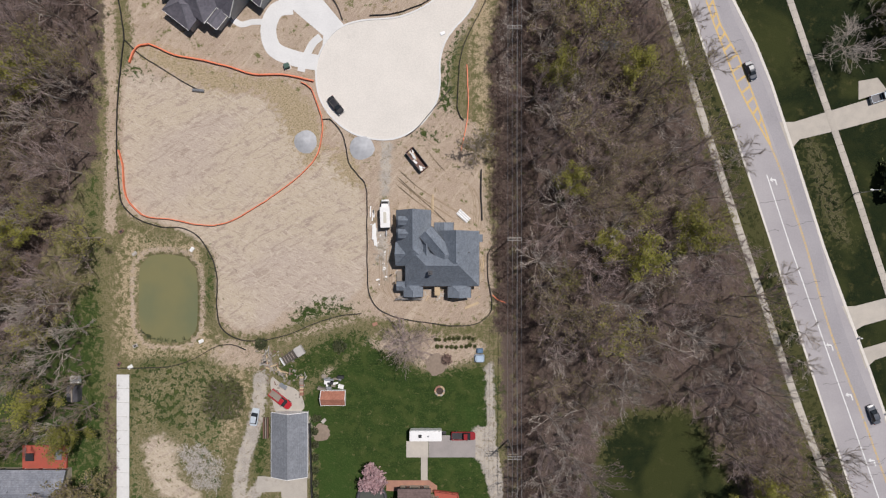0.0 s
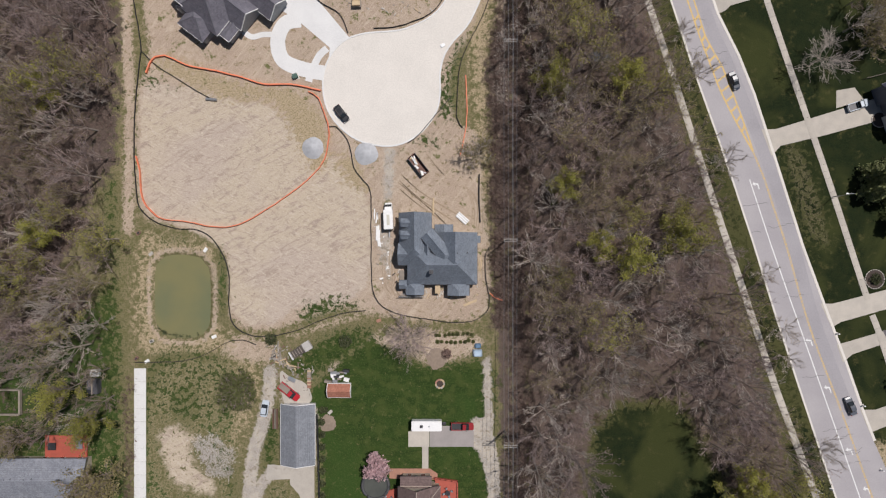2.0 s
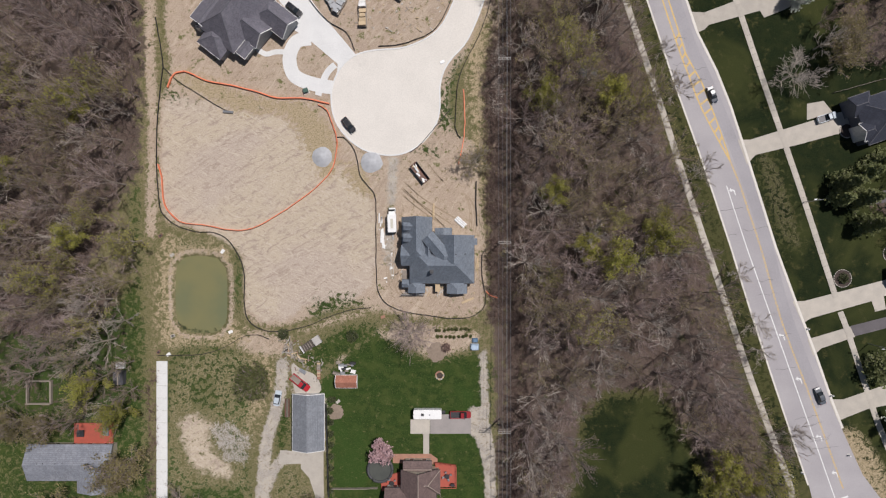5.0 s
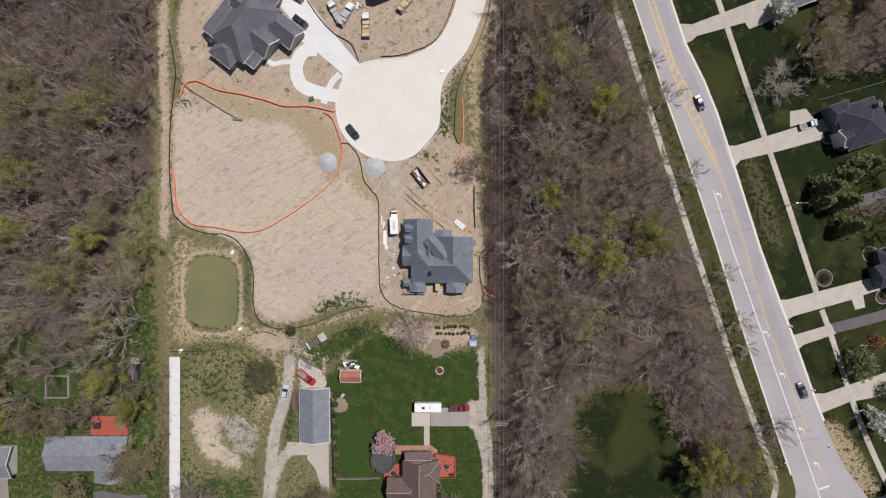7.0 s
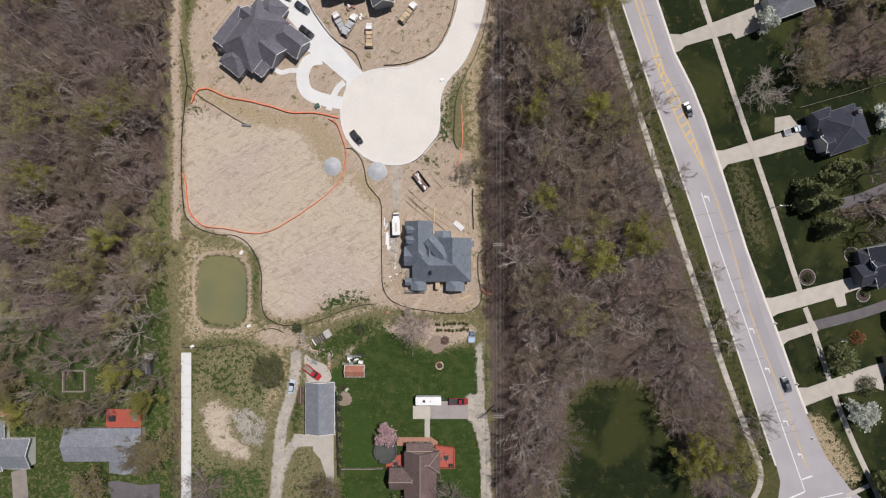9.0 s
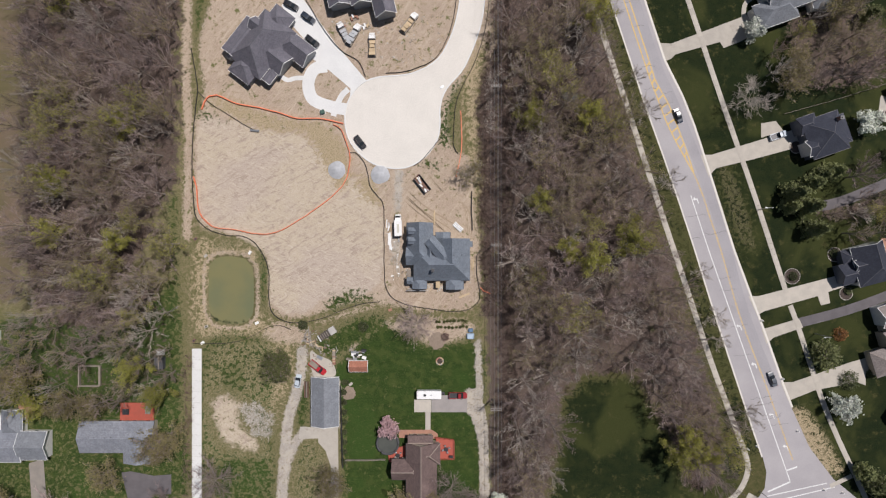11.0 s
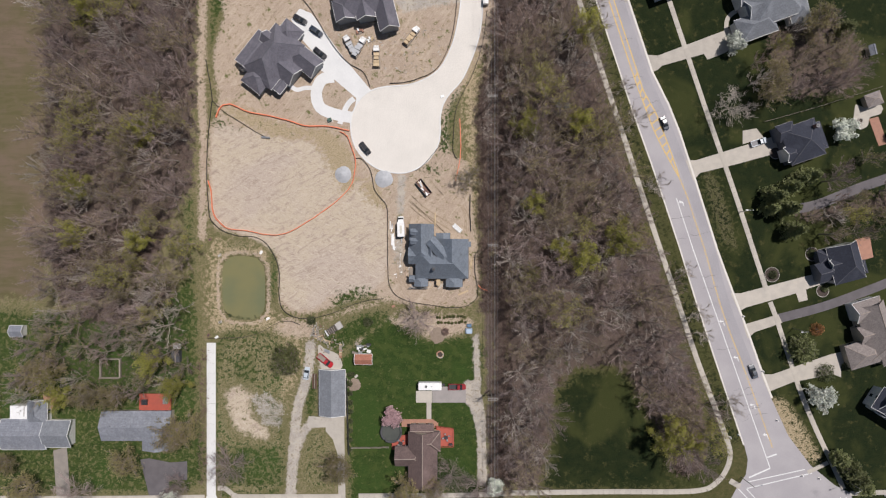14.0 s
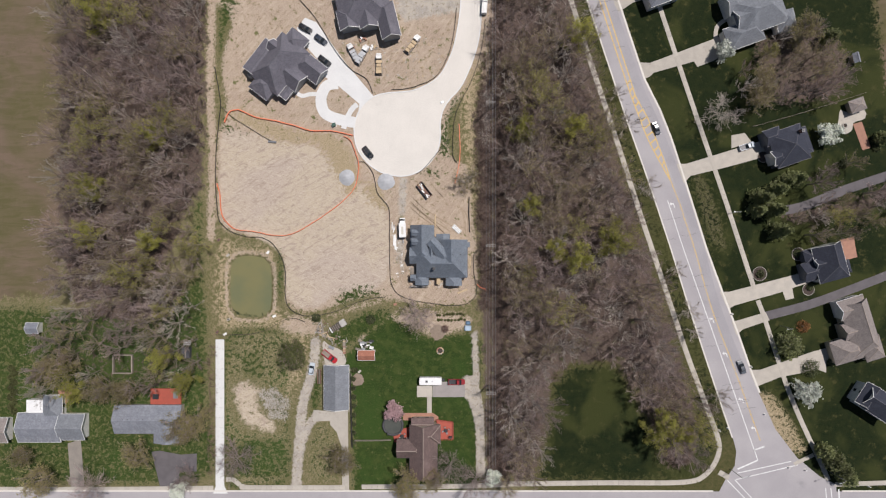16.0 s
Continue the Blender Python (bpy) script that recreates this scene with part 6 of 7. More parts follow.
cloth_fence([(-32.0, -42.7), (-31.6, -54.4), (-31.2, -68.1)], "dark slatted fence beside the garage", DARK_METAL, 1.4, 0.15, "garden_fence", 2.4)
cloth_fence([(106.5, 42.1), (124.0, 47.0), (145.5, 53.8)], "thin dark rail fence behind the houses", GREY_WOOD, 0.9, 0.08, "garden_fence", 2.6)
enc = tagged(new("timber_enclosure"), "weathered timber frame enclosure under the trees", "enclosure")
for a, b in (((-113.3, -36.5), (-106.9, -36.5)), ((-106.9, -36.5), (-106.9, -42.7)), ((-106.9, -42.7), (-113.3, -42.7)), ((-113.3, -42.7), (-113.3, -36.5))):
    part("rail", ribbon([a, b], 0.18, 0.18, 0.3, 1.2), GREY_WOOD, enc)
    part("post", made_box(*a, 0, 0.25, 0.25, 1.5), GREY_WOOD, enc)

# ---------------------------------------------------------------- power line
LINE_X = 15.5
poles = []
for y in (96.0, 47.6, 1.1, -46.9, -96.0):
    p_ = base("utility_pole", "weathered timber utility pole with double cross-arms", "utility pole", LINE_X, y, 0, 0, "poles of the power line")
    part("pole", tube(bmesh.new(), [(0, 0, 0), (0, 0, 6), (0, 0, 12.9)], [0.2, 0.17, 0.13], 10), GREY_WOOD, p_)
    for s_ in (-0.28, 0.28):
        part("cross_arm", made_box(0, s_, 12.4, 3.2, 0.12, 0.16), surface("pale_arm", (0.36, 0.34, 0.32), (0.28, 0.26, 0.25)), p_)
    part("cross_arm", made_box(0, 0.25, 10.6, 2.4, 0.14, 0.18), GREY_WOOD, p_)
    for x in (-1.5, -0.5, 0.5, 1.5):
        part("insulator", disc(bmesh.new(), x, 0, 12.6, 12.95, 0.09, 0.06, 8), GREY_METAL, p_)
ends = [150.0, 96.0, 47.6, 1.1, -46.9, -96.0, -150.0]
for dx, z, sag, r in ((-1.5, 12.9, 0.7, 0.03), (-0.5, 12.9, 0.7, 0.03), (0.5, 12.9, 0.7, 0.03), (1.5, 12.9, 0.7, 0.03), (0.9, 10.8, 0.9, 0.035)):
    pts = []
    for y0, y1 in zip(ends, ends[1:]):
        for k in range(8):
            u = k / 8
            pts.append((LINE_X + dx, y0 + (y1 - y0) * u, z - sag * 4 * u * (1 - u)))
    pts.append((LINE_X + dx, ends[-1], z))
    tagged(part("power_cable", tube(bmesh.new(), pts, r, 5), GREY_METAL), "grey overhead power cable between the poles", "cable", "cables of the power line")


def street_lamp(at, turn, label="tall grey street lamp with a curved arm"):
    s_ = base("street_lamp", label, "street lamp", *at, 0, turn, "street lamps")
    part("pole", tube(bmesh.new(), [(0, 0, 0), (0, 0, 8.4)], [0.13, 0.08], 8), GREY_METAL, s_)
    part("arm", tube(bmesh.new(), [(0, 0, 8.2), (-0.8, 0, 8.7), (-2.0, 0, 8.8)], 0.05, 6), GREY_METAL, s_)
    part("lamp_head", made_box(-2.2, 0, 8.65, 0.8, 0.3, 0.16, bevel=0.05), GREY_METAL, s_)


street_lamp((98.7, 12.3), 0)
street_lamp((116.2, -26.5), 0)
street_lamp((133.4, -76.8), 20)
street_lamp((99.1, -75.9), 200)

# ---------------------------------------------------------------- yard things
t1 = base("trampoline", "round black trampoline with a padded rim and net poles", "trampoline", *(-17.2, -60.6))
bm = bmesh.new()
tube(bm, [(3.3 * math.cos(k * math.tau / 32), 3.3 * math.sin(k * math.tau / 32), 0.9) for k in range(33)], 0.4, 6)
part("rim_pad", bm, surface("dark_pad", (0.045, 0.048, 0.05), (0.07, 0.07, 0.075)), t1)
part("mat", disc(bmesh.new(), 0, 0, 0.86, 0.9, 3.1, sides=32), surface("jump_mat", (0.075, 0.08, 0.07), (0.05, 0.055, 0.05), 0.4), t1)
for k in range(6):
    a = k * math.tau / 6
    part("net_pole", tube(bmesh.new(), [(3.6 * math.cos(a), 3.6 * math.sin(a), 0), (3.6 * math.cos(a), 3.6 * math.sin(a), 2.5)], 0.05, 6), DARK_METAL, t1)
t1 = base("flatbed_trailer", "dark timber trailer with a grey covered end", "trailer", *(-36.0, -26.4), 0, 32)
part("bed", made_box(-0.8, 0, 0.6, 3.9, 2.0, 0.15), surface("dark_boards", (0.09, 0.075, 0.065), (0.06, 0.05, 0.045)), t1)
part("cover", box(bmesh.new(), 1.9, 0, 0.5, 2.0, 2.3, 1.2, bevel=0.1), surface("grey_cover", (0.46, 0.44, 0.42), (0.38, 0.36, 0.34)), t1, "pale grey box cover")
part("ramp", made_box(-2.9, 0, 0.5, 0.25, 2.2, 0.9), WHITE_PAINT, t1)
for k in range(5):
    part("slat", made_box(-2.2 + k * 0.7, 0, 0.75, 0.14, 1.5, 0.06), GREY_WOOD, t1)
wheels(t1, (-0.6, 0.3), 1.1, 0.34)
t1 = base("junk_pile", "cluttered racks, tubs and white panels behind the shed", "clutter", *(-26.8, -32.7))
for k in range(14):
    part("item", made_box(rnd.uniform(-2.4, 2.6), rnd.uniform(-1.9, 1.6), 0, rnd.uniform(0.5, 2.2), rnd.uniform(0.3, 1.0), rnd.uniform(0.3, 1.4), rnd.uniform(-15, 15), bevel=0.04), rnd.choice([DARK_METAL, GREY_METAL, GREY_METAL, WHITE_PAINT, GREY_WOOD]), t1)
t1 = base("junk_pile", "scattered logs, boards and brush", "clutter", *(-40.1, -30.1), 0, -30)
for k in range(26):
    part("log", made_box(rnd.uniform(-3.5, 3.5), rnd.uniform(-1.3, 1.3), 0.02, rnd.uniform(0.8, 2.4), rnd.uniform(0.15, 0.35), rnd.uniform(0.15, 0.35), rnd.uniform(-80, 80)), rnd.choice([GREY_WOOD, RAW_WOOD, STONE, GREY_WOOD]), t1)
t1 = base("junk_pile", "pile of grey branches and boards", "clutter", *(-42.5, -27.1), 0, 60)
for k in range(16):
    part("log", made_box(rnd.uniform(-2, 2), rnd.uniform(-1, 1), 0.02, rnd.uniform(1, 2.4), rnd.uniform(0.12, 0.3), 0.2, rnd.uniform(-40, 40)), rnd.choice([GREY_WOOD, STONE]), t1)
t1 = base("firewood_rack", "long rack of stacked firewood", "firewood", *(-34.0, -33.8), 0, 90)
for k in range(12):
    part("log", made_box(-2.1 + k * 0.38, 0, 0.02, 0.34, 0.9, rnd.uniform(0.6, 1.0)), rnd.choice([GREY_WOOD, RAW_WOOD, BRICK_TONE]), t1)
t1 = base("firewood_rack", "timber rack along the garage wall", "firewood", *(-42.6, -43.9), 0, 90)
for k in range(3):
    part("rail", made_box(0, -0.5 + 0.5 * k, 0, 5.0, 0.22, 0.8), rnd.choice([GREY_WOOD, RUST]), t1)
t1 = base("workbench", "grey metal workbench with loose parts", "workbench", *(-38.4, -33.9), 0, -30)
part("top", made_box(0, 0, 0.7, 2.0, 0.8, 0.1), GREY_METAL, t1)
part("side_panel", made_box(0, 0, 0, 1.8, 0.6, 0.7), BLUE_TARP, t1)
t1 = base("tarp_cover", "pale blue-grey tarp draped over a frame", "tarp", *(8.5, -27.0))
part("drape", box(bmesh.new(), 0, -0.3, 0, 2.6, 2.0, 1.2, taper=0.7, bevel=0.2), BLUE_TARP, t1)
part("fold", box(bmesh.new(), 0.1, 1.5, 0, 1.8, 1.4, 0.9, taper=0.6, bevel=0.15), surface("blue_plastic", (0.09, 0.17, 0.28), (0.12, 0.2, 0.3)), t1)
t1 = base("fire_pit", "fire pit ringed with logs and stones on the lawn", "fire pit", *(-1.0, -35.1))
part("ash_bed", disc(bmesh.new(), 0, 0, 0, 0.05, 1.3), MULCH, t1)
for k in range(11):
    a = k * math.tau / 11
    part("stone", made_box(1.05 * math.cos(a), 1.05 * math.sin(a), 0.02, 0.4, 0.6, rnd.uniform(0.25, 0.5), math.degrees(a), bevel=0.05), rnd.choice([STONE, RAW_WOOD, BRICK_TONE]), t1)
t1 = base("play_set", "dark play tower with a white slide top", "play set", *(-88.1, -34.5))
part("tower", made_box(0, -1, 0, 2.6, 3.6, 1.9), surface("dark_canvas", (0.05, 0.05, 0.06), (0.08, 0.08, 0.09)), t1)
part("platform", made_box(0, 2.2, 0, 2.2, 1.6, 0.9), WHITE_PAINT, t1)
part("roof_beam", made_box(0, -1, 1.9, 0.3, 3.8, 0.2), GREY_WOOD, t1)
# inlets, bags and small site things
for q, m_, lab in (((-77.4, 3.1), RUST, "square rusty drain inlet"), ((-74.0, -24.3), STONE, "square stone drain inlet"), ((-77.9, -28.7), RUST, "square rusty drain inlet"), ((-74.2, -2.2), STONE, "white rubble at the pond edge"), ((-60.4, -1.2), WHITE_PAINT, "white pipe end at the pond edge"), ((-58.2, -23.2), WHITE_PAINT, "white pipe end at the pond edge"), ((-16.5, -19.1), BRICK_TONE, "orange-brown stump on the grass"), ((-0.3, 50.6), GREY_METAL, "grey metal box at the kerb"), ((-75.2, -29.4), WHITE_PAINT, "white bag on the grass"), ((-28.8, -42.3), STONE, "pale board lying on the lawn")):
    t1 = base("inlet" if "inlet" in lab else "site_litter", lab, "drain" if "inlet" in lab else "litter", *q, 0, rnd.uniform(20, 60))
    part("rim_block", made_box(0, 0, -0.05, 1.2, 0.8, 0.35, bevel=0.06), m_, t1)
    part("insert", made_box(0, 0, 0.3, 0.6, 0.4, 0.06), DARK_METAL if "inlet" in lab else m_, t1)
t1 = base("transformer_box", "green utility cabinet by the front walk", "utility box", *(-37.6, 42.7), 0, 20)
part("cabinet", made_box(0, 0, 0, 1.3, 1.2, 1.0, bevel=0.08), surface("utility_green", (0.05, 0.10, 0.08), (0.07, 0.12, 0.10)), t1)
part("pad", made_box(0, 0, -0.05, 1.7, 1.6, 0.12), CONCRETE, t1)
t1 = base("brush_bale", "grey bale of wrapped straw matting", "bale", *(-58.8, 36.9), 0, -5)
part("roll", tube(bmesh.new(), [(-1.4, 0, 0.35), (1.4, 0, 0.35)], 0.35, 10), GREY_METAL, t1)
for q in ((98.1, -61.8), (95.2, -62.6), (119.1, -75.3), (106.1, -40.6), (99.6, -22.4), (124.8, -76.2), (146.8, -81.9), (110.8, -56.9)):
    t1 = base("marker_post", "short white marker post in the grass", "post", *q, 0, 0, "marker posts")
    part("shaft", made_box(0, 0, 0, 0.3, 0.3, 1.1), WHITE_PAINT, t1)
    part("foot", made_box(0, 0, -0.05, 0.6, 0.6, 0.12), CONCRETE, t1)
# garden beds with stone edging
for q, r in (((109.2, -8.6), 2.4), ((126.0, -14.0), 2.0), ((110.4, 31.8), 1.9), ((122.5, -1.8), 2.2)):
    t1 = base("garden_bed", "round mulch bed edged with pale stones", "garden bed", *q)
    part("mulch", disc(bmesh.new(), 0, 0, -0.05, 0.12, r), MULCH, t1)
    for k in range(22):
        a = k * math.tau / 22
        part("edging_stone", made_box(r * math.cos(a), r * math.sin(a), -0.02, 0.2, 0.5, 0.2, math.degrees(a)), STONE, t1)


t1 = base("van", "white work van parked under the power line", "van", *(14.2, 83.3), 0.02, 86)
part("body", loft([(-2.6, 0.95, 0.4, 1.2, 2.1, 0.85), (0.8, 1.0, 0.4, 1.2, 2.15, 0.86), (1.6, 0.98, 0.4, 1.1, 1.5, 0.84), (2.6, 0.85, 0.45, 0.85, 1.0, 0.7)]), WHITE_PAINT, t1)
part("windscreen", loft([(0.75, 0.9, 1.3, 1.5, 2.05, 0.78), (1.65, 0.9, 1.2, 1.3, 1.52, 0.8)]), GLASS, t1)
wheels(t1, (-1.6, 1.6), 1.0, 0.36)


# scraps of timber, wrap and stone strewn over the building sites
def scraps(poly, count, seed, label, name, mats, size=(0.3, 1.6)):
    rr = random.Random(seed)
    for mi, mat in enumerate(mats):
        bm = bmesh.new()
        for _ in range(count):
            x, y = rr.uniform(min(p[0] for p in poly), max(p[0] for p in poly)), rr.uniform(min(p[1] for p in poly), max(p[1] for p in poly))
            if inside(np.array([x]), np.array([y]), poly)[0] > 0.3:
                box(bm, x, y, -0.02, rr.uniform(*size), rr.uniform(0.12, 0.4), rr.uniform(0.06, 0.25), rr.uniform(0, 180))
        tagged(part(name, bm, mat), label, "debris", kind="stuff")


scraps([(-35.9, 71.4), (-18.3, 71.4), (1.2, 74.3), (-0.8, 58.7), (-18.3, 55.8), (-25.2, 60.6)], 60, 21, "scraps of timber and wrap on the building site", "site_scraps", (RAW_WOOD, STONE, GREY_WOOD), (0.2, 1.0))
scraps([(-12.9, -9.1), (-6.2, -13.8), (8.7, -13.8), (9.4, -10.4), (-11.6, -5.0)], 45, 22, "scraps of timber round the unfinished house", "site_scraps", (RAW_WOOD, STONE))
scraps([(-18.4, 5.2), (-12.9, 5.2), (-12.9, -11.8), (-17.0, -9.1)], 16, 23, "scraps of white board beside the house", "site_scraps", (WHITE_PAINT, GREY_WOOD), (0.2, 0.9))
scraps([(-45.5, -25.4), (-40.1, -24.7), (-32.6, -30.1), (-32.6, -38.9), (-42.8, -33.5)], 40, 24, "odd boards and stones in the cluttered yard", "yard_scraps", (GREY_WOOD, STONE, RUST), (0.2, 1.1))

for q, tn in (((1.0, -62.2), 20), ((-14.0, -64.2), 40)):
    t1 = base("patio_table", "dark round patio table with chairs on the deck", "table", *q, 1.0 if q[0] > 0 else 0.7, tn)
    part("tabletop", disc(bmesh.new(), 0, 0, 0.7, 0.75, 0.65), DARK_METAL, t1)
    part("pedestal", disc(bmesh.new(), 0, 0, 0, 0.7, 0.08, sides=8), DARK_METAL, t1)
    for k in range(4):
        a = k * math.tau / 4
        part("chair_seat", made_box(1.05 * math.cos(a), 1.05 * math.sin(a), 0, 0.5, 0.5, 0.45, math.degrees(a), bevel=0.05), GREY_METAL, t1)
        part("chair_back", made_box(1.3 * math.cos(a), 1.3 * math.sin(a), 0.4, 0.08, 0.5, 0.5, math.degrees(a)), GREY_METAL, t1)
t1 = base("grill", "covered black grill on the deck", "grill", *(2.5, -64.5), 1.0, 0)
part("hood", box(bmesh.new(), 0, 0, 0.6, 1.2, 0.7, 0.5, bevel=0.12), DARK_METAL, t1)
part("cabinet", made_box(0, 0, 0, 1.0, 0.6, 0.6), DARK_METAL, t1)

# ---------------------------------------------------------------- trees and brush


def prisms(segs, sides=3):
    """Tapered prisms from rows of start, end, start radius, end radius."""
    s = np.array(segs, float)
    p0, p1, r0, r1 = s[:, 0:3], s[:, 3:6], s[:, 6], s[:, 7]
    d = p1 - p0
    d /= np.linalg.norm(d, axis=1)[:, None] + 1e-9
    ref = np.where(np.abs(d[:, 2:3]) > 0.9, np.array([[1.0, 0, 0]]), np.array([[0, 0, 1.0]]))
    a = np.cross(d, ref)
    a /= np.linalg.norm(a, axis=1)[:, None] + 1e-9
    b = np.cross(d, a)
    ang = np.arange(sides) * math.tau / sides
    off = a[:, None, :] * np.cos(ang)[None, :, None] + b[:, None, :] * np.sin(ang)[None, :, None]
    v = np.concatenate([p0[:, None] + off * r0[:, None, None], p1[:, None] + off * r1[:, None, None]], 1).reshape(-1, 3)
    n = len(s)
    k = np.arange(sides)
    q = np.stack([k, (k + 1) % sides, (k + 1) % sides + sides, k + sides], -1)
    f = (np.arange(n)[:, None, None] * 2 * sides + q[None]).reshape(-1, 4)
    return v, f


def leaf_quads(centres, size, rng, flat=0.5):
    """Small bent leaf clumps: one quad each, tilted at random."""
    c = np.array(centres, float)
    n = len(c)
    a = rng.normal(size=(n, 3))
    a[:, 2] *= flat
    a /= np.linalg.norm(a, axis=1)[:, None]
    b = np.cross(a, rng.normal(size=(n, 3)))
    b /= np.linalg.norm(b, axis=1)[:, None]
    s = size * rng.uniform(0.6, 1.4, n)[:, None]
    v = np.stack([c - a * s, c - b * s * 0.6, c + a * s, c + b * s * 0.6], 1).reshape(-1, 3)
    return v, np.arange(n * 4).reshape(-1, 4)


def raw_mesh(name, v, f, material):
    data = bpy.data.meshes.new(name)
    data.vertices.add(len(v))
    data.vertices.foreach_set("co", np.asarray(v, np.float32).ravel())
    data.loops.add(f.size)
    data.loops.foreach_set("vertex_index", f.ravel().astype(np.int32))
    data.polygons.add(len(f))
    data.polygons.foreach_set("loop_start", np.arange(len(f), dtype=np.int32) * f.shape[1])
    data.update(calc_edges=True)
    data.materials.append(material)
    return data


def grow(seed, height, radius, limbs=8, kids=5, twigs=4, sprays=2, stem=0.2, lift=0.35, low=0.45, up=0.0, long=1.0, wave=1.0, slim=1.0):
    """Branch segments of a leafless broad tree: thick wood, fine twigs, and the twig tips."""
    rng = np.random.default_rng(seed)
    wood, fine, tips = [], [], []

    def segment(store, p, d, length, r0, r1, pieces, bend):
        for k in range(pieces):
            d = d + rng.normal(size=3) * bend * wave
            d[2] += 0.05
            d /= np.linalg.norm(d)
            q = p + d * length / pieces
            u0, u1 = r0 + (r1 - r0) * k / pieces, r0 + (r1 - r0) * (k + 1) / pieces
            store.append([*p, *q, u0, u1])
            p = q
        return p, d

    top, _ = segment(wood, np.zeros(3), np.array([0, 0, 1.0]), height * 0.62, stem, stem * 0.5, 4, 0.07)
    trunk = wood[:4]
    for i in range(limbs):
        u = low + (1 - low) * i / max(1, limbs - 1)
        seg = trunk[min(3, int(u * 4))]
        t_ = u * 4 - min(3, int(u * 4))
        p = np.array(seg[:3]) * (1 - t_) + np.array(seg[3:6]) * t_
        az = i * 2.4 + rng.uniform(-0.5, 0.5)
        el = lift + 0.75 * (i / limbs) ** 1.5 + rng.uniform(-0.1, 0.15)
        d = np.array([math.cos(az) * math.cos(el), math.sin(az) * math.cos(el), math.sin(el)])
        ln = radius * long * rng.uniform(0.85, 1.15)
        n0 = len(wood)
        segment(wood, p, d, ln, stem * 0.42 * slim, 0.03, 3, 0.12)
        own = wood[n0:]
        for j in range(kids):
            sg = own[min(2, int((j + 1) / (kids + 0.2) * 3))]
            f_ = rng.uniform(0.2, 1)
            p2 = np.array(sg[:3]) * (1 - f_) + np.array(sg[3:6]) * f_
            d2 = np.array(sg[3:6]) - np.array(sg[:3])
            d2 = d2 / np.linalg.norm(d2) + rng.normal(size=3) * 0.5 * (0.35 + 0.65 * wave) + np.array([0, 0, up])
            d2 /= np.linalg.norm(d2)
            m0 = len(fine)
            segment(fine, p2, d2, radius * rng.uniform(0.32, 0.6) * (2 - slim), 0.05 * (0.4 + 0.6 * slim), 0.028 * (0.4 + 0.6 * slim), 2, 0.15)
            sub = fine[m0:]
            for k in range(twigs):
                sg2 = sub[k % 2]
                f2 = rng.uniform(0.1, 1)
                p3 = np.array(sg2[:3]) * (1 - f2) + np.array(sg2[3:6]) * f2
                d3 = np.array(sg2[3:6]) - np.array(sg2[:3])
                d3 = d3 / np.linalg.norm(d3) + rng.normal(size=3) * 0.5 * (0.35 + 0.65 * wave) + np.array([0, 0, up])
                d3 /= np.linalg.norm(d3)
                e3, d3 = segment(fine, p3, d3, radius * rng.uniform(0.18, 0.36), 0.034, 0.02, 1, 0.1)
                tips.append(e3)
                for _ in range(sprays):
                    f3 = rng.uniform(0.2, 1)
                    d4 = d3 + rng.normal(size=3) * 0.7
                    d4 /= np.linalg.norm(d4)
                    e4, _d = segment(fine, p3 * (1 - f3) + e3 * f3, d4, radius * rng.uniform(0.1, 0.24), 0.027, 0.014, 1, 0.05)
                    tips.append(e4)
    return wood, fine, np.array(tips), rng


def broad_tree(name, label, seed, height, radius, leaf=None, leaf_size=0.2, leaves=400, twig=TWIG, **shape):
    """A tree made once: trunk with limbs, crown of twigs, and buds or leaves."""
    wood, fine, tips, rng = grow(seed, height, radius, **shape)
    thing = tagged(new(name), label, "tree")
    for nm, seg, mat, sides in (("trunk", wood, BARK, 5), ("crown", fine, twig, 3)):
        v, f = prisms(seg, sides)
        ob = new(nm, raw_mesh(nm, v, f, mat))
        ob.parent = thing
    if leaf:
        pick = tips[rng.integers(0, len(tips), leaves)] + rng.normal(size=(leaves, 3)) * 0.35
        v, f = leaf_quads(pick, leaf_size, rng)
        ob = new("foliage", raw_mesh("foliage", v, f, leaf))
        ob.parent = thing
    return thing


def conifer(label, seed, height, radius, leaf=NEEDLES, name="conifer", n=2200, full=False):
    rng = np.random.default_rng(seed)
    thing = tagged(new(name), label, "tree")
    wood = [[0, 0, 0, 0, 0, height * 0.9, 0.22, 0.04]]
    pts = []
    for k in range(70):
        u = (k + 0.5) / 70
        z = height * (0.1 + 0.88 * u)
        reach = radius * ((1 - u) ** 0.75 if not full else math.sqrt(max(0.02, 1 - (2 * u - 0.9) ** 2))) * rng.uniform(0.75, 1.15)
        az = k * 2.4
        e = np.array([math.cos(az) * reach, math.sin(az) * reach, z - 0.12 * reach])
        wood.append([0, 0, z, *e, 0.05, 0.015])
        m = max(6, int(n / 70))
        f = rng.uniform(0.15, 1.0, m)[:, None] ** 0.7
        pts.append(np.array([[0, 0, z]]) * (1 - f) + e[None] * f + rng.normal(size=(m, 3)) * np.array([0.3, 0.3, 0.14]) * (0.6 + 0.14 * radius))
    v, f = prisms(wood, 4)
    ob = new("trunk", raw_mesh("trunk", v, f, BARK))
    ob.parent = thing
    v, f = leaf_quads(np.concatenate(pts), 0.26 + 0.02 * radius, rng, 0.7)
    ob = new("crown", raw_mesh("crown", v, f, leaf))
    ob.parent = thing
    return thing


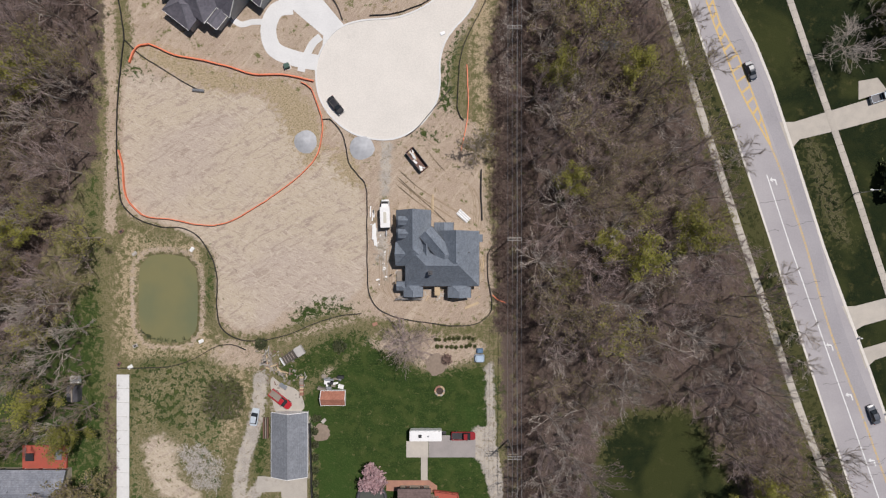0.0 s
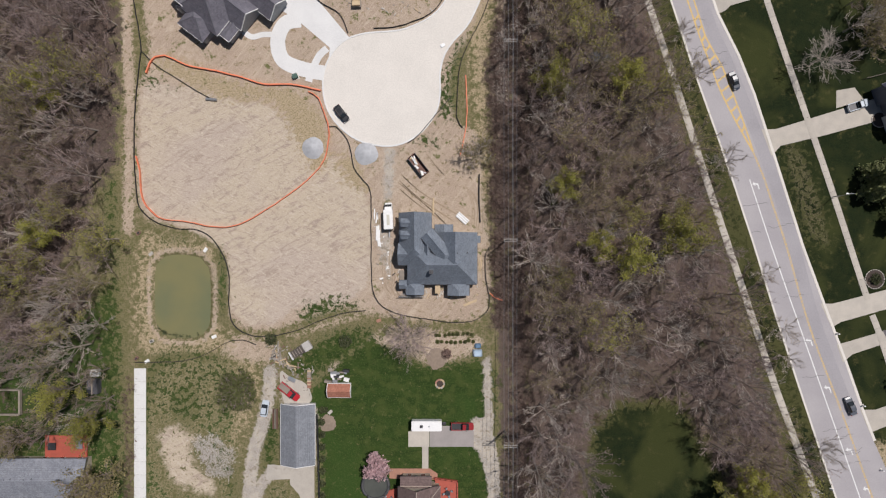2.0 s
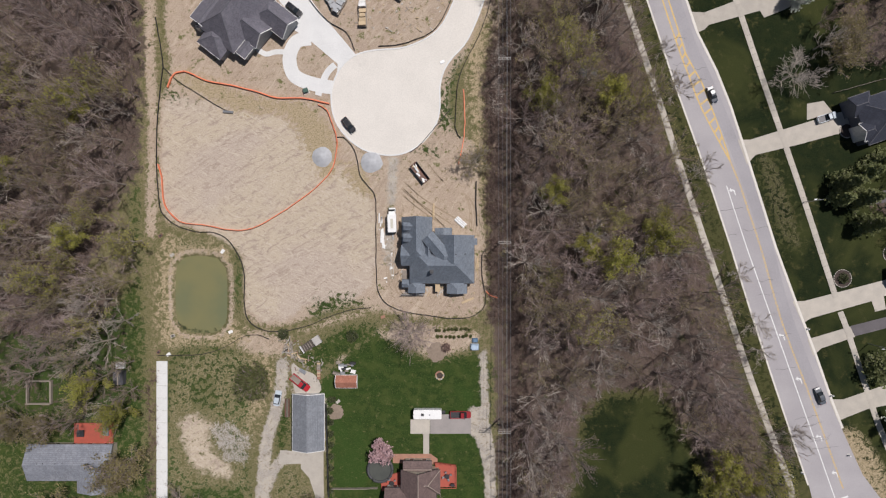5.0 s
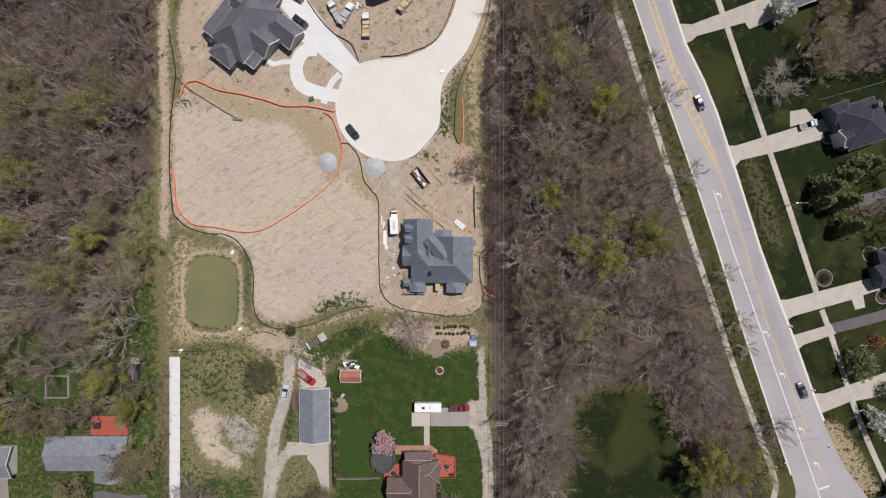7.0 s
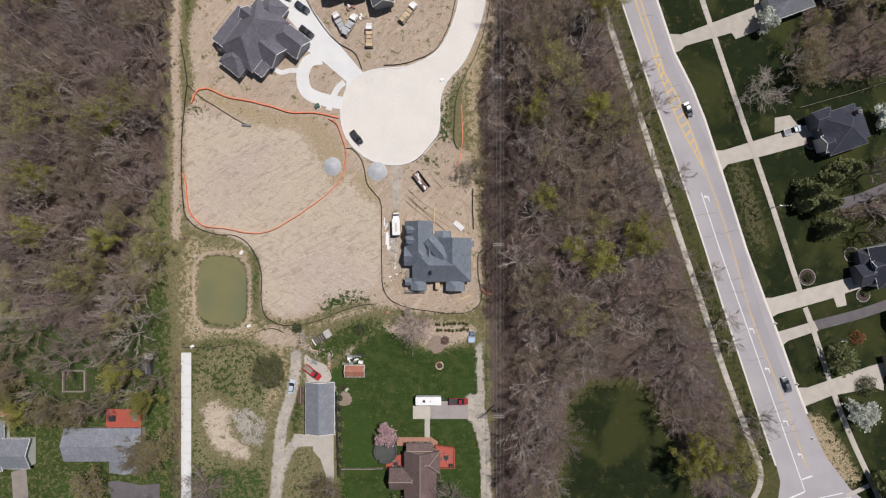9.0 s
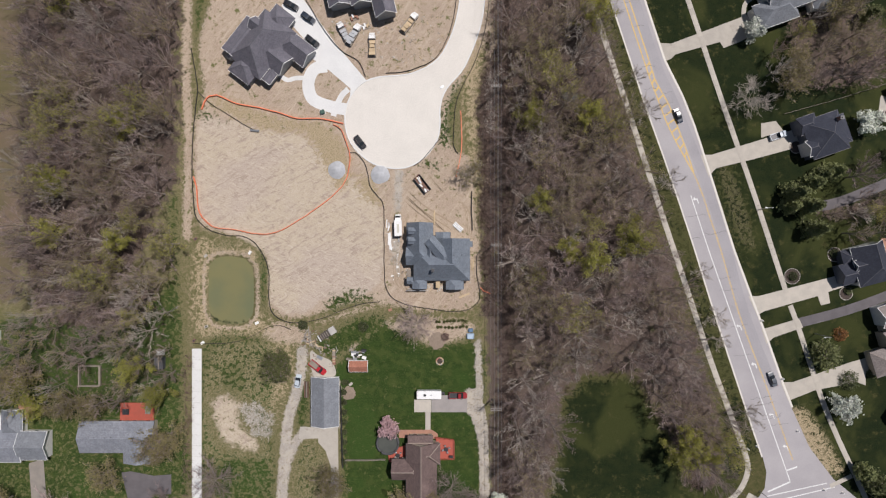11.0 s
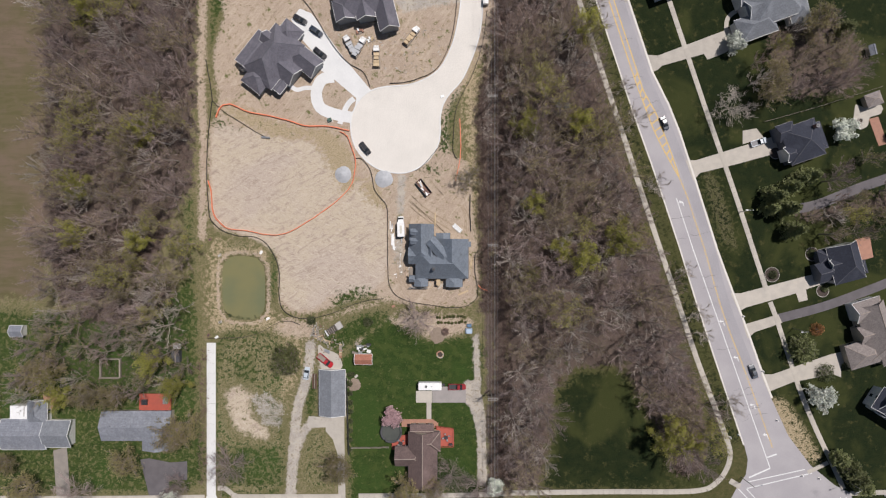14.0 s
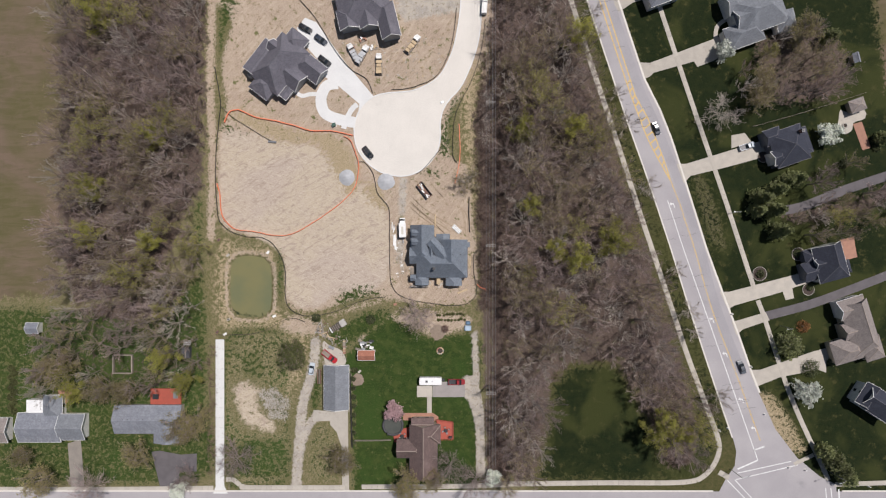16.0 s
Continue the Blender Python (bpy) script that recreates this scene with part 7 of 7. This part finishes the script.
def scatter(poly, gap, seed, limit, keep=None):
    """Places in a polygon, no two nearer than gap."""
    rr = random.Random(seed)
    xs_, ys_ = [p[0] for p in poly], [p[1] for p in poly]
    got = []
    for _ in range(9000):
        x, y = rr.uniform(min(xs_), max(xs_)), rr.uniform(min(ys_), max(ys_))
        if all((x - a) ** 2 + (y - b) ** 2 > gap * gap for a, b in got) and inside(np.array([x]), np.array([y]), poly)[0] > 0.5 and (keep is None or keep(x, y)):
            got.append((x, y))
            if len(got) >= limit:
                break
    return got


def plant(model, places, group, seed, low=0.8, high=1.2, first=True):
    rr = random.Random(seed)
    for i, (x, y) in enumerate(places):
        s = rr.uniform(low, high)
        m = pose(x, y, -0.05, rr.uniform(-3, 3), rr.uniform(-3, 3), rr.uniform(0, 360))
        if i == 0 and first:
            model.matrix_basis = m
            ob = model
        else:
            ob = copy_thing(model, m)
        ob.matrix_basis = m @ Matrix.Diagonal((s, s, s * rr.uniform(0.9, 1.1), 1))
        ob["group"] = group


MODELS = [
    ("bare_tree", "woodland tree with grey-brown branches and olive buds", dict(leaf=BUD_OLIVE, leaf_size=0.12, leaves=800)),
    ("bare_tree", "leafless woodland tree with fine brown twigs", dict(leaf=RED_BUD, leaf_size=0.12, leaves=550)),
    ("bare_tree", "pale leafless woodland tree with long limbs", dict(leaf=None, twig=PALE_TWIG, kids=5)),
    ("budding_tree", "woodland tree with olive spring buds", dict(leaf=BUD_OLIVE, leaf_size=0.14, leaves=1300)),
    ("budding_tree", "woodland tree with yellow-green spring leaves", dict(leaf=BUD_GREEN, leaf_size=0.17, leaves=1700)),
    ("bare_tree", "leafless woodland tree with purple-brown twigs", dict(leaf=BUD_BROWN, leaf_size=0.14, leaves=500, limbs=12)),
]
FAN = dict(stem=0.22, lift=0.66, low=0.3, up=0.1, long=1.45, limbs=11, kids=5, twigs=4, sprays=2, wave=0.25, slim=0.62)


def wood_lot(poly, gap, seed, limit, group, scale=1.0, keep=None):
    """A wood of tall, drawn-up trees; neighbours tend to be of one kind."""
    places = scatter(poly, gap, seed, limit, keep)
    rr = random.Random(seed)
    lots = [[] for _ in MODELS]
    for q in places:
        clump = 0.5 + 0.62 * noise.noise((q[0] * 0.045, q[1] * 0.045, seed * 3.1)) + rr.uniform(-0.34, 0.34)
        order = (5, 1, 1, 2, 5, 0, 1, 3, 2, 0, 3, 4, 3, 4)
        lots[order[max(0, min(len(order) - 1, int(clump * len(order))))]].append(q)
    for k, (nm, lab, kw) in enumerate(MODELS):
        half = (len(lots[k]) + 1) // 2
        for part_no, sub in enumerate((lots[k][:half], lots[k][half:])):
            if sub:
                model = broad_tree(nm, lab, seed * 40 + k * 2 + part_no, 16.5 * scale, 4.3 * scale, **{**FAN, **kw})
                plant(model, sub, group, seed + k + 31 * part_no, 0.7, 1.2)


wood_lot(WOODS_EAST, 5.0, 11, 330, "trees of the east wood", keep=lambda x, y: x < 37 + (94 - y) * 0.325 and not (36 < x < 64 and y < -34))
wood_lot(WOODS_WEST, 5.2, 12, 230, "trees of the west wood", keep=lambda x, y: x > -128)
SOUTH_WEST = [(-128, -20.3), (-104.1, -15.4), (-85.6, 8.0), (-81.7, 2.1), (-84.6, -23.2), (-82.7, -38.8), (-90.5, -46.6), (-109, -48.5), (-120, -47), (-133, -48.5), (-135, -38.8)]
wood_lot(SOUTH_WEST, 5.4, 13, 100, "trees of the back gardens", 0.85, keep=lambda x, y: not (-116 < x < -100 and -46 < y < -34))
wood_lot([(106.4, 70.3), (125, 74), (136, 66), (134, 54), (121, 49.9), (104, 48.9), (98, 54.8)], 6.0, 14, 24, "trees between the houses", 0.7)
wood_lot([(116, 12.9), (135, 17.7), (158, 25.5), (158, 13.8), (135, 4.1), (121, 3.1)], 5.5, 15, 26, "trees by the asphalt lane", 0.65)
wood_lot([(127.9, 29.4), (137, 33.3), (142, 29.4), (132, 22.6), (124.0, 20.7)], 5.5, 16, 9, "trees behind the navy-roofed house", 0.65)
# single trees
lone = broad_tree("street_tree", "slender leafless street tree beside the road", 71, 9.5, 3.4, leaf=None, twig=PALE_TWIG, limbs=9, kids=5, twigs=4, sprays=3, stem=0.1, wave=0.5)
plant(lone, [(51.5, 73.1), (59.3, 52.3), (68.9, 20.1), (79.5, -7.0), (83.3, -20.3), (84.8, -27.8), (50.4, 79.7), (92.4, -50.0), (62.1, 41.5)], "street trees", 3)
big = broad_tree("bare_tree", "broad leafless tree with pale grey limbs", 72, 11, 6.0, leaf=None, twig=PALE_TWIG, limbs=10, kids=5, twigs=5, sprays=3)
plant(big, [(93.0, 46.1)], "garden trees", 4, 1.0, 1.05)
big = broad_tree("bare_tree", "wide leafless tree with long grey limbs", 73, 10, 6.2, leaf=BUD_BROWN, leaf_size=0.1, leaves=900, limbs=11, kids=6, twigs=5, sprays=3, stem=0.17)
plant(big, [(-8.4, -23.0), (-69.3, -71.2), (3.0, -73.1), (11.5, -77.4), (-95.4, -19.7), (-86.0, -77.4), (-118.1, -80.3)], "garden trees", 5, 0.7, 1.0)
green = broad_tree("budding_tree", "rounded garden tree with olive spring leaves", 74, 9, 4.2, leaf=BUD_OLIVE, leaf_size=0.19, leaves=2600, limbs=10)
plant(green, [(-12.2, -79.2), (-33.4, -70.9), (-3.6, -77.8), (-103.1, -68.6), (-87.3, -60.7), (-83.9, -58.1), (-133.0, -40.7), (-128.2, -37.9), (-115.9, -47.4), (-107.3, -48.3), (120.7, 72.9), (107.7, 58.2), (105.8, 51.6), (-134.6, -77.3), (-142.0, -69.9)], "garden trees", 6, 0.8, 1.25)
lime = broad_tree("budding_tree", "tree in bright yellow-green spring leaf", 75, 14, 4.0, leaf=BUD_LIME, leaf_size=0.185, leaves=4200, **FAN)
plant(lime, [(-92.6, -36.1), (43.6, 40.3), (37.5, 0.2), (27.2, 40.3), (56.1, 2.1), (29.1, 14.2), (45.2, 71.4), (-97.3, 3.0), (-117.0, 4.9), (-116.0, 20.8), (-113.2, 77.0), (-95.4, 38.1), (44.0, -2.6), (70.5, -61.7), (73.3, -56.0), (78.4, -62.0), (-123.1, -47.6), (-85.9, -43.8)], "yellow-green trees", 7, 0.8, 1.2)
soft_green = broad_tree("budding_tree", "soft grey-green willow at the site's edge", 76, 7, 3.6, leaf=BUD_OLIVE, leaf_size=0.2, leaves=900, twig=PALE_TWIG, limbs=11, lift=0.2)
plant(soft_green, [(8.0, 22.8)], "garden trees", 8, 1.0, 1.1)
for q, sc, mat, lab, nm in (((95.9, 67.1), 3.0, BLOSSOM_WHITE, "tree in full white blossom", "blossom_tree"), ((130.3, 38.6), 3.4, BLOSSOM_WHITE, "tree in full white blossom by the house", "blossom_tree"), ((122.4, -48.0), 3.8, BLOSSOM_WHITE, "tree in full white blossom on the lawn", "blossom_tree"), ((-16.7, -55.2), 2.7, BLOSSOM_PINK, "small tree in pink blossom", "blossom_tree"), ((-90.3, -82.1), 2.4, BLOSSOM_WHITE, "small tree in white blossom by the drive", "blossom_tree"), ((16.9, -78.6), 2.2, BLOSSOM_WHITE, "small pale blossoming tree", "blossom_tree")):
    ob = broad_tree(nm, lab, int(sc * 100), 1.9 * sc, sc * 0.85, leaf=mat, leaf_size=0.28, leaves=3200, limbs=10, lift=0.3, stem=0.13)
    ob.matrix_basis = pose(*q, -0.05)
for k, (q, hh, rr_) in enumerate((((107.2, 17.2), 12, 4.0), ((112.8, 20.1), 11, 3.6), ((111.3, 13.1), 13, 3.8), ((113.8, 6.2), 12, 3.8), ((106.7, 13.1), 9, 3.0), ((120.1, 24.0), 9, 3.2), ((116.3, 23.0), 9, 3.0))):
    conifer("dark green spruce beside the asphalt lane", 90 + k, hh, rr_).matrix_basis = pose(*q, -0.05, 0, 0, k * 40)
for k, (q, hh, rr_) in enumerate((((117.4, -32.7), 8, 4.6), ((132.1, -71.5), 9, 3.6), ((135.0, -74.4), 9, 3.4), ((136.9, -77.3), 8, 3.2), ((131.2, 71.9), 8, 2.6), ((149.5, 37.7), 6, 2.2), ((-13.1, -80.5), 6, 2.6), ((129.3, -68.6), 8, 2.8))):
    conifer("dense dark evergreen on the lawn", 120 + k, hh, rr_, NEEDLES, "evergreen_tree", 2400, True).matrix_basis = pose(*q, -0.05, 0, 0, k * 40)
broad_tree("evergreen_tree", "broad dull-olive tree beside the packed drive", 140, 9.0, 4.4, leaf=OLIVE_LEAF, leaf_size=0.22, leaves=5600, limbs=14, lift=0.45, kids=6).matrix_basis = pose(-50.6, -35.4, -0.05)


def shrub(label, at, r, leaf, seed, hh=None):
    rng = np.random.default_rng(seed)
    n = int(260 * max(1, r))
    d = rng.normal(size=(n, 3))
    d[:, 2] = np.abs(d[:, 2])
    d /= np.linalg.norm(d, axis=1)[:, None]
    lump = 1 + 0.18 * np.sin(d[:, 0] * 7 + seed) * np.cos(d[:, 1] * 6)
    c = d * (rng.uniform(0.55, 1, n) * lump)[:, None] * np.array([r, r, hh or r * 0.9])
    thing = tagged(new("shrub"), label, "shrub")
    v, f = leaf_quads(c, 0.22, rng, 0.8)
    ob = new("crown", raw_mesh("crown", v, f, leaf))
    ob.parent = thing
    v, f = prisms([[0, 0, -0.1, *(c[k] * 0.8), 0.03, 0.012] for k in range(0, n, 12)], 3)
    ob = new("stems", raw_mesh("stems", v, f, BARK))
    ob.parent = thing
    thing.matrix_basis = pose(*at, 0)


for k, (q, r) in enumerate((((126.4, -41.1), 3.4), ((133.8, -38.8), 1.8), ((138.1, 29.4), 1.8), ((149.0, 37.6), 1.6), ((149.4, 34.9), 1.6), ((-43.7, -23.8), 1.7), ((130.8, -4.1), 1.3), ((126.4, -13.1), 1.5), ((109.2, -8.6), 1.6), ((122.1, -1.4), 1.6), ((-24.9, -24.3), 1.8), ((-30.0, -41.7), 0.8))):
    shrub("rounded dark green shrub", q, r, SHRUB_GREEN, 200 + k)
shrub("russet ornamental shrub on the lawn", (124.0, -26.7), 2.4, RUSSET, 230)
shrub("bare brown shrub on raked earth", (0.6, -27.5), 1.4, DRY_BRUSH, 231)
for k in range(10):
    shrub("clipped hedge bush by the side garden", (-149.0 + 1.2 * (k % 2), -41.1 - 1.66 * k), 1.3, OLIVE_LEAF, 240 + k)
for k in range(9):
    shrub("dark hedge bush along the garage fence", (-30.8, -41.7 - 3.1 * k), 0.9, SHRUB_GREEN, 260 + k, 1.4)
# rows of low plants on the raked bed
for row in range(2):
    for k in range(9):
        shrub("low dark plant in a garden row", (-2.1 + 1.15 * k + 0.4 * row + random.uniform(-0.25, 0.25), -22.9 - 1.76 * row + 0.05 * k + random.uniform(-0.2, 0.2)), random.uniform(0.3, 0.5), OLIVE_LEAF, 300 + row * 20 + k, 0.5)


def brush(poly, count, seed, material, label, name, size=0.28, height=1.2, spread=0.9, per=10):
    """Uncountable low brush, joined."""
    rng = np.random.default_rng(seed)
    x0, y0 = np.min(np.array(poly), 0)
    x1, y1 = np.max(np.array(poly), 0)
    px, py = rng.uniform(x0, x1, count * 4), rng.uniform(y0, y1, count * 4)
    ok = inside(px, py, poly) > 0.3
    px, py = px[ok][:count], py[ok][:count]
    n = len(px)
    root = np.repeat(np.stack([px, py, np.zeros(n) - 0.05], -1), per, 0)
    tip = root + rng.normal(size=(n * per, 3)) * np.array([spread, spread, 0.0])
    tip[:, 2] = np.abs(rng.normal(size=n * per)) * height * 0.5 + height * 0.3
    seg = np.concatenate([root, tip, np.full((n * per, 1), 0.03), np.full((n * per, 1), 0.012)], 1)
    v, f = prisms(seg, 3)
    v2, f2 = leaf_quads(tip, size * 0.5, rng, 0.8)
    return tagged(new(name, raw_mesh(name, np.concatenate([v, v2]), np.concatenate([f, f2 + len(v)]), material)), label, "brush", kind="stuff")


brush(WOODS_EAST, 800, 1, DRY_BRUSH, "tangled dry undergrowth of the east wood", "undergrowth", height=2.0, spread=1.2)
brush(WOODS_WEST, 700, 2, DRY_BRUSH, "tangled dry undergrowth of the west wood", "undergrowth", height=2.0, spread=1.2)
brush([(14.4, 74.3), (17.2, 86.0), (22.6, 86.0), (22.6, -81.7), (16.4, -81.7), (16.0, -23.2), (12.1, -19.3), (10.9, 27.5), (10.5, 47.0)], 1700, 3, DRY_BRUSH, "dry brown brush under the power line", "undergrowth", height=1.4)
brush([(13.3, 54.8), (17.2, 54.8), (16.4, 35.3), (12.9, 35.3)], 60, 4, PALE_TWIG, "pale cut brush under the power line", "undergrowth", height=1.0)
brush([(-62.8, -48.6), (-56.4, -47.0), (-52.5, -53.4), (-54.4, -59.3), (-59.3, -58.3), (-63.2, -51.5)], 160, 5, surface("pale_brush", (0.62, 0.58, 0.55), (0.48, 0.44, 0.41)), "pale heap of cut brush", "cut_brush", height=0.7, spread=0.7)
brush([(-81.1, -33.0), (-78.4, -33.0), (-78.0, -77.8), (-81.5, -77.8)], 120, 6, DRY_BRUSH, "rough weeds along the new path", "weeds", height=0.6, spread=0.5)
brush([(75.3, -71.0), (85.0, -63.2), (87.4, -68.1), (84.6, -74.3), (77.2, -75.1)], 60, 7, DRY_BRUSH, "dead brush heap at the lawn's edge", "cut_brush", height=0.7)
brush(smooth([(-73.0, -20.6), (-71.0, -22.6), (-65.8, -23.6), (-61.5, -22.9), (-61.5, -22.2), (-65.8, -22.9), (-70.6, -21.8), (-72.3, -20.2)], True), 60, 8, SHRUB_GREEN, "dark water weeds at the pond's edge", "water_weeds", height=0.3, spread=0.35, size=0.4)
brush(smooth([(-61.8, -3.1), (-59.7, -5.8), (-59.3, -13.2), (-59.7, -13.2), (-60.3, -6.4), (-62.0, -3.7)], True), 50, 9, SHRUB_GREEN, "dark water weeds at the pond's edge", "water_weeds", height=0.3, spread=0.3, size=0.4)


def snag(at, turn, reach, high, seed):
    """A dead tree that leans: one long pale stem with broken stubs."""
    rng = np.random.default_rng(seed)
    thing = tagged(new("dead_tree"), "pale dead tree leaning among the woodland crowns", "tree", "dead trees")
    pts = [np.array([reach * u + rng.normal() * 0.15, rng.normal() * 0.2, high * u]) for u in (0, 0.25, 0.5, 0.75, 1.0)]
    stem = [[*p, *q, 0.24 - 0.045 * k, 0.195 - 0.045 * k] for k, (p, q) in enumerate(zip(pts, pts[1:]))]
    v, f = prisms(stem, 6)
    ob = new("trunk", raw_mesh("trunk", v, f, PALE_TWIG))
    ob.parent = thing
    stubs = []
    for k in range(9):
        u = rng.uniform(0.45, 1.0)
        p = np.array([reach * u, 0, high * u])
        d = rng.normal(size=3)
        d[2] = abs(d[2])
        stubs.append([*p, *(p + d * rng.uniform(0.6, 1.6)), 0.06, 0.02])
    v, f = prisms(stubs, 4)
    ob = new("branch_stubs", raw_mesh("branch_stubs", v, f, PALE_TWIG))
    ob.parent = thing
    thing.matrix_basis = pose(*at, -0.1, 0, 0, turn)


for k, (q, tn, rc, hg) in enumerate((((33.8, 13.3), 58, 9, 11), ((40.6, 35.7), -45, 6, 10), ((27.1, 27.5), 150, 7, 11), ((46.7, 18.0), 35, 6, 12), ((39.3, 1.8), 80, 5, 12), ((30.4, -9.1), 120, 7, 11), ((49.4, -22.6), -20, 7, 11), ((42.6, -11.8), 60, 6, 12), ((-90.5, 34.3), 160, 7, 10), ((-108.0, 13.8), 5, 8, 10), ((-117.8, 56.7), 130, 7, 10), ((-94.4, 54.8), -40, 6, 11))):
    snag(q, tn, rc, hg, 500 + k)
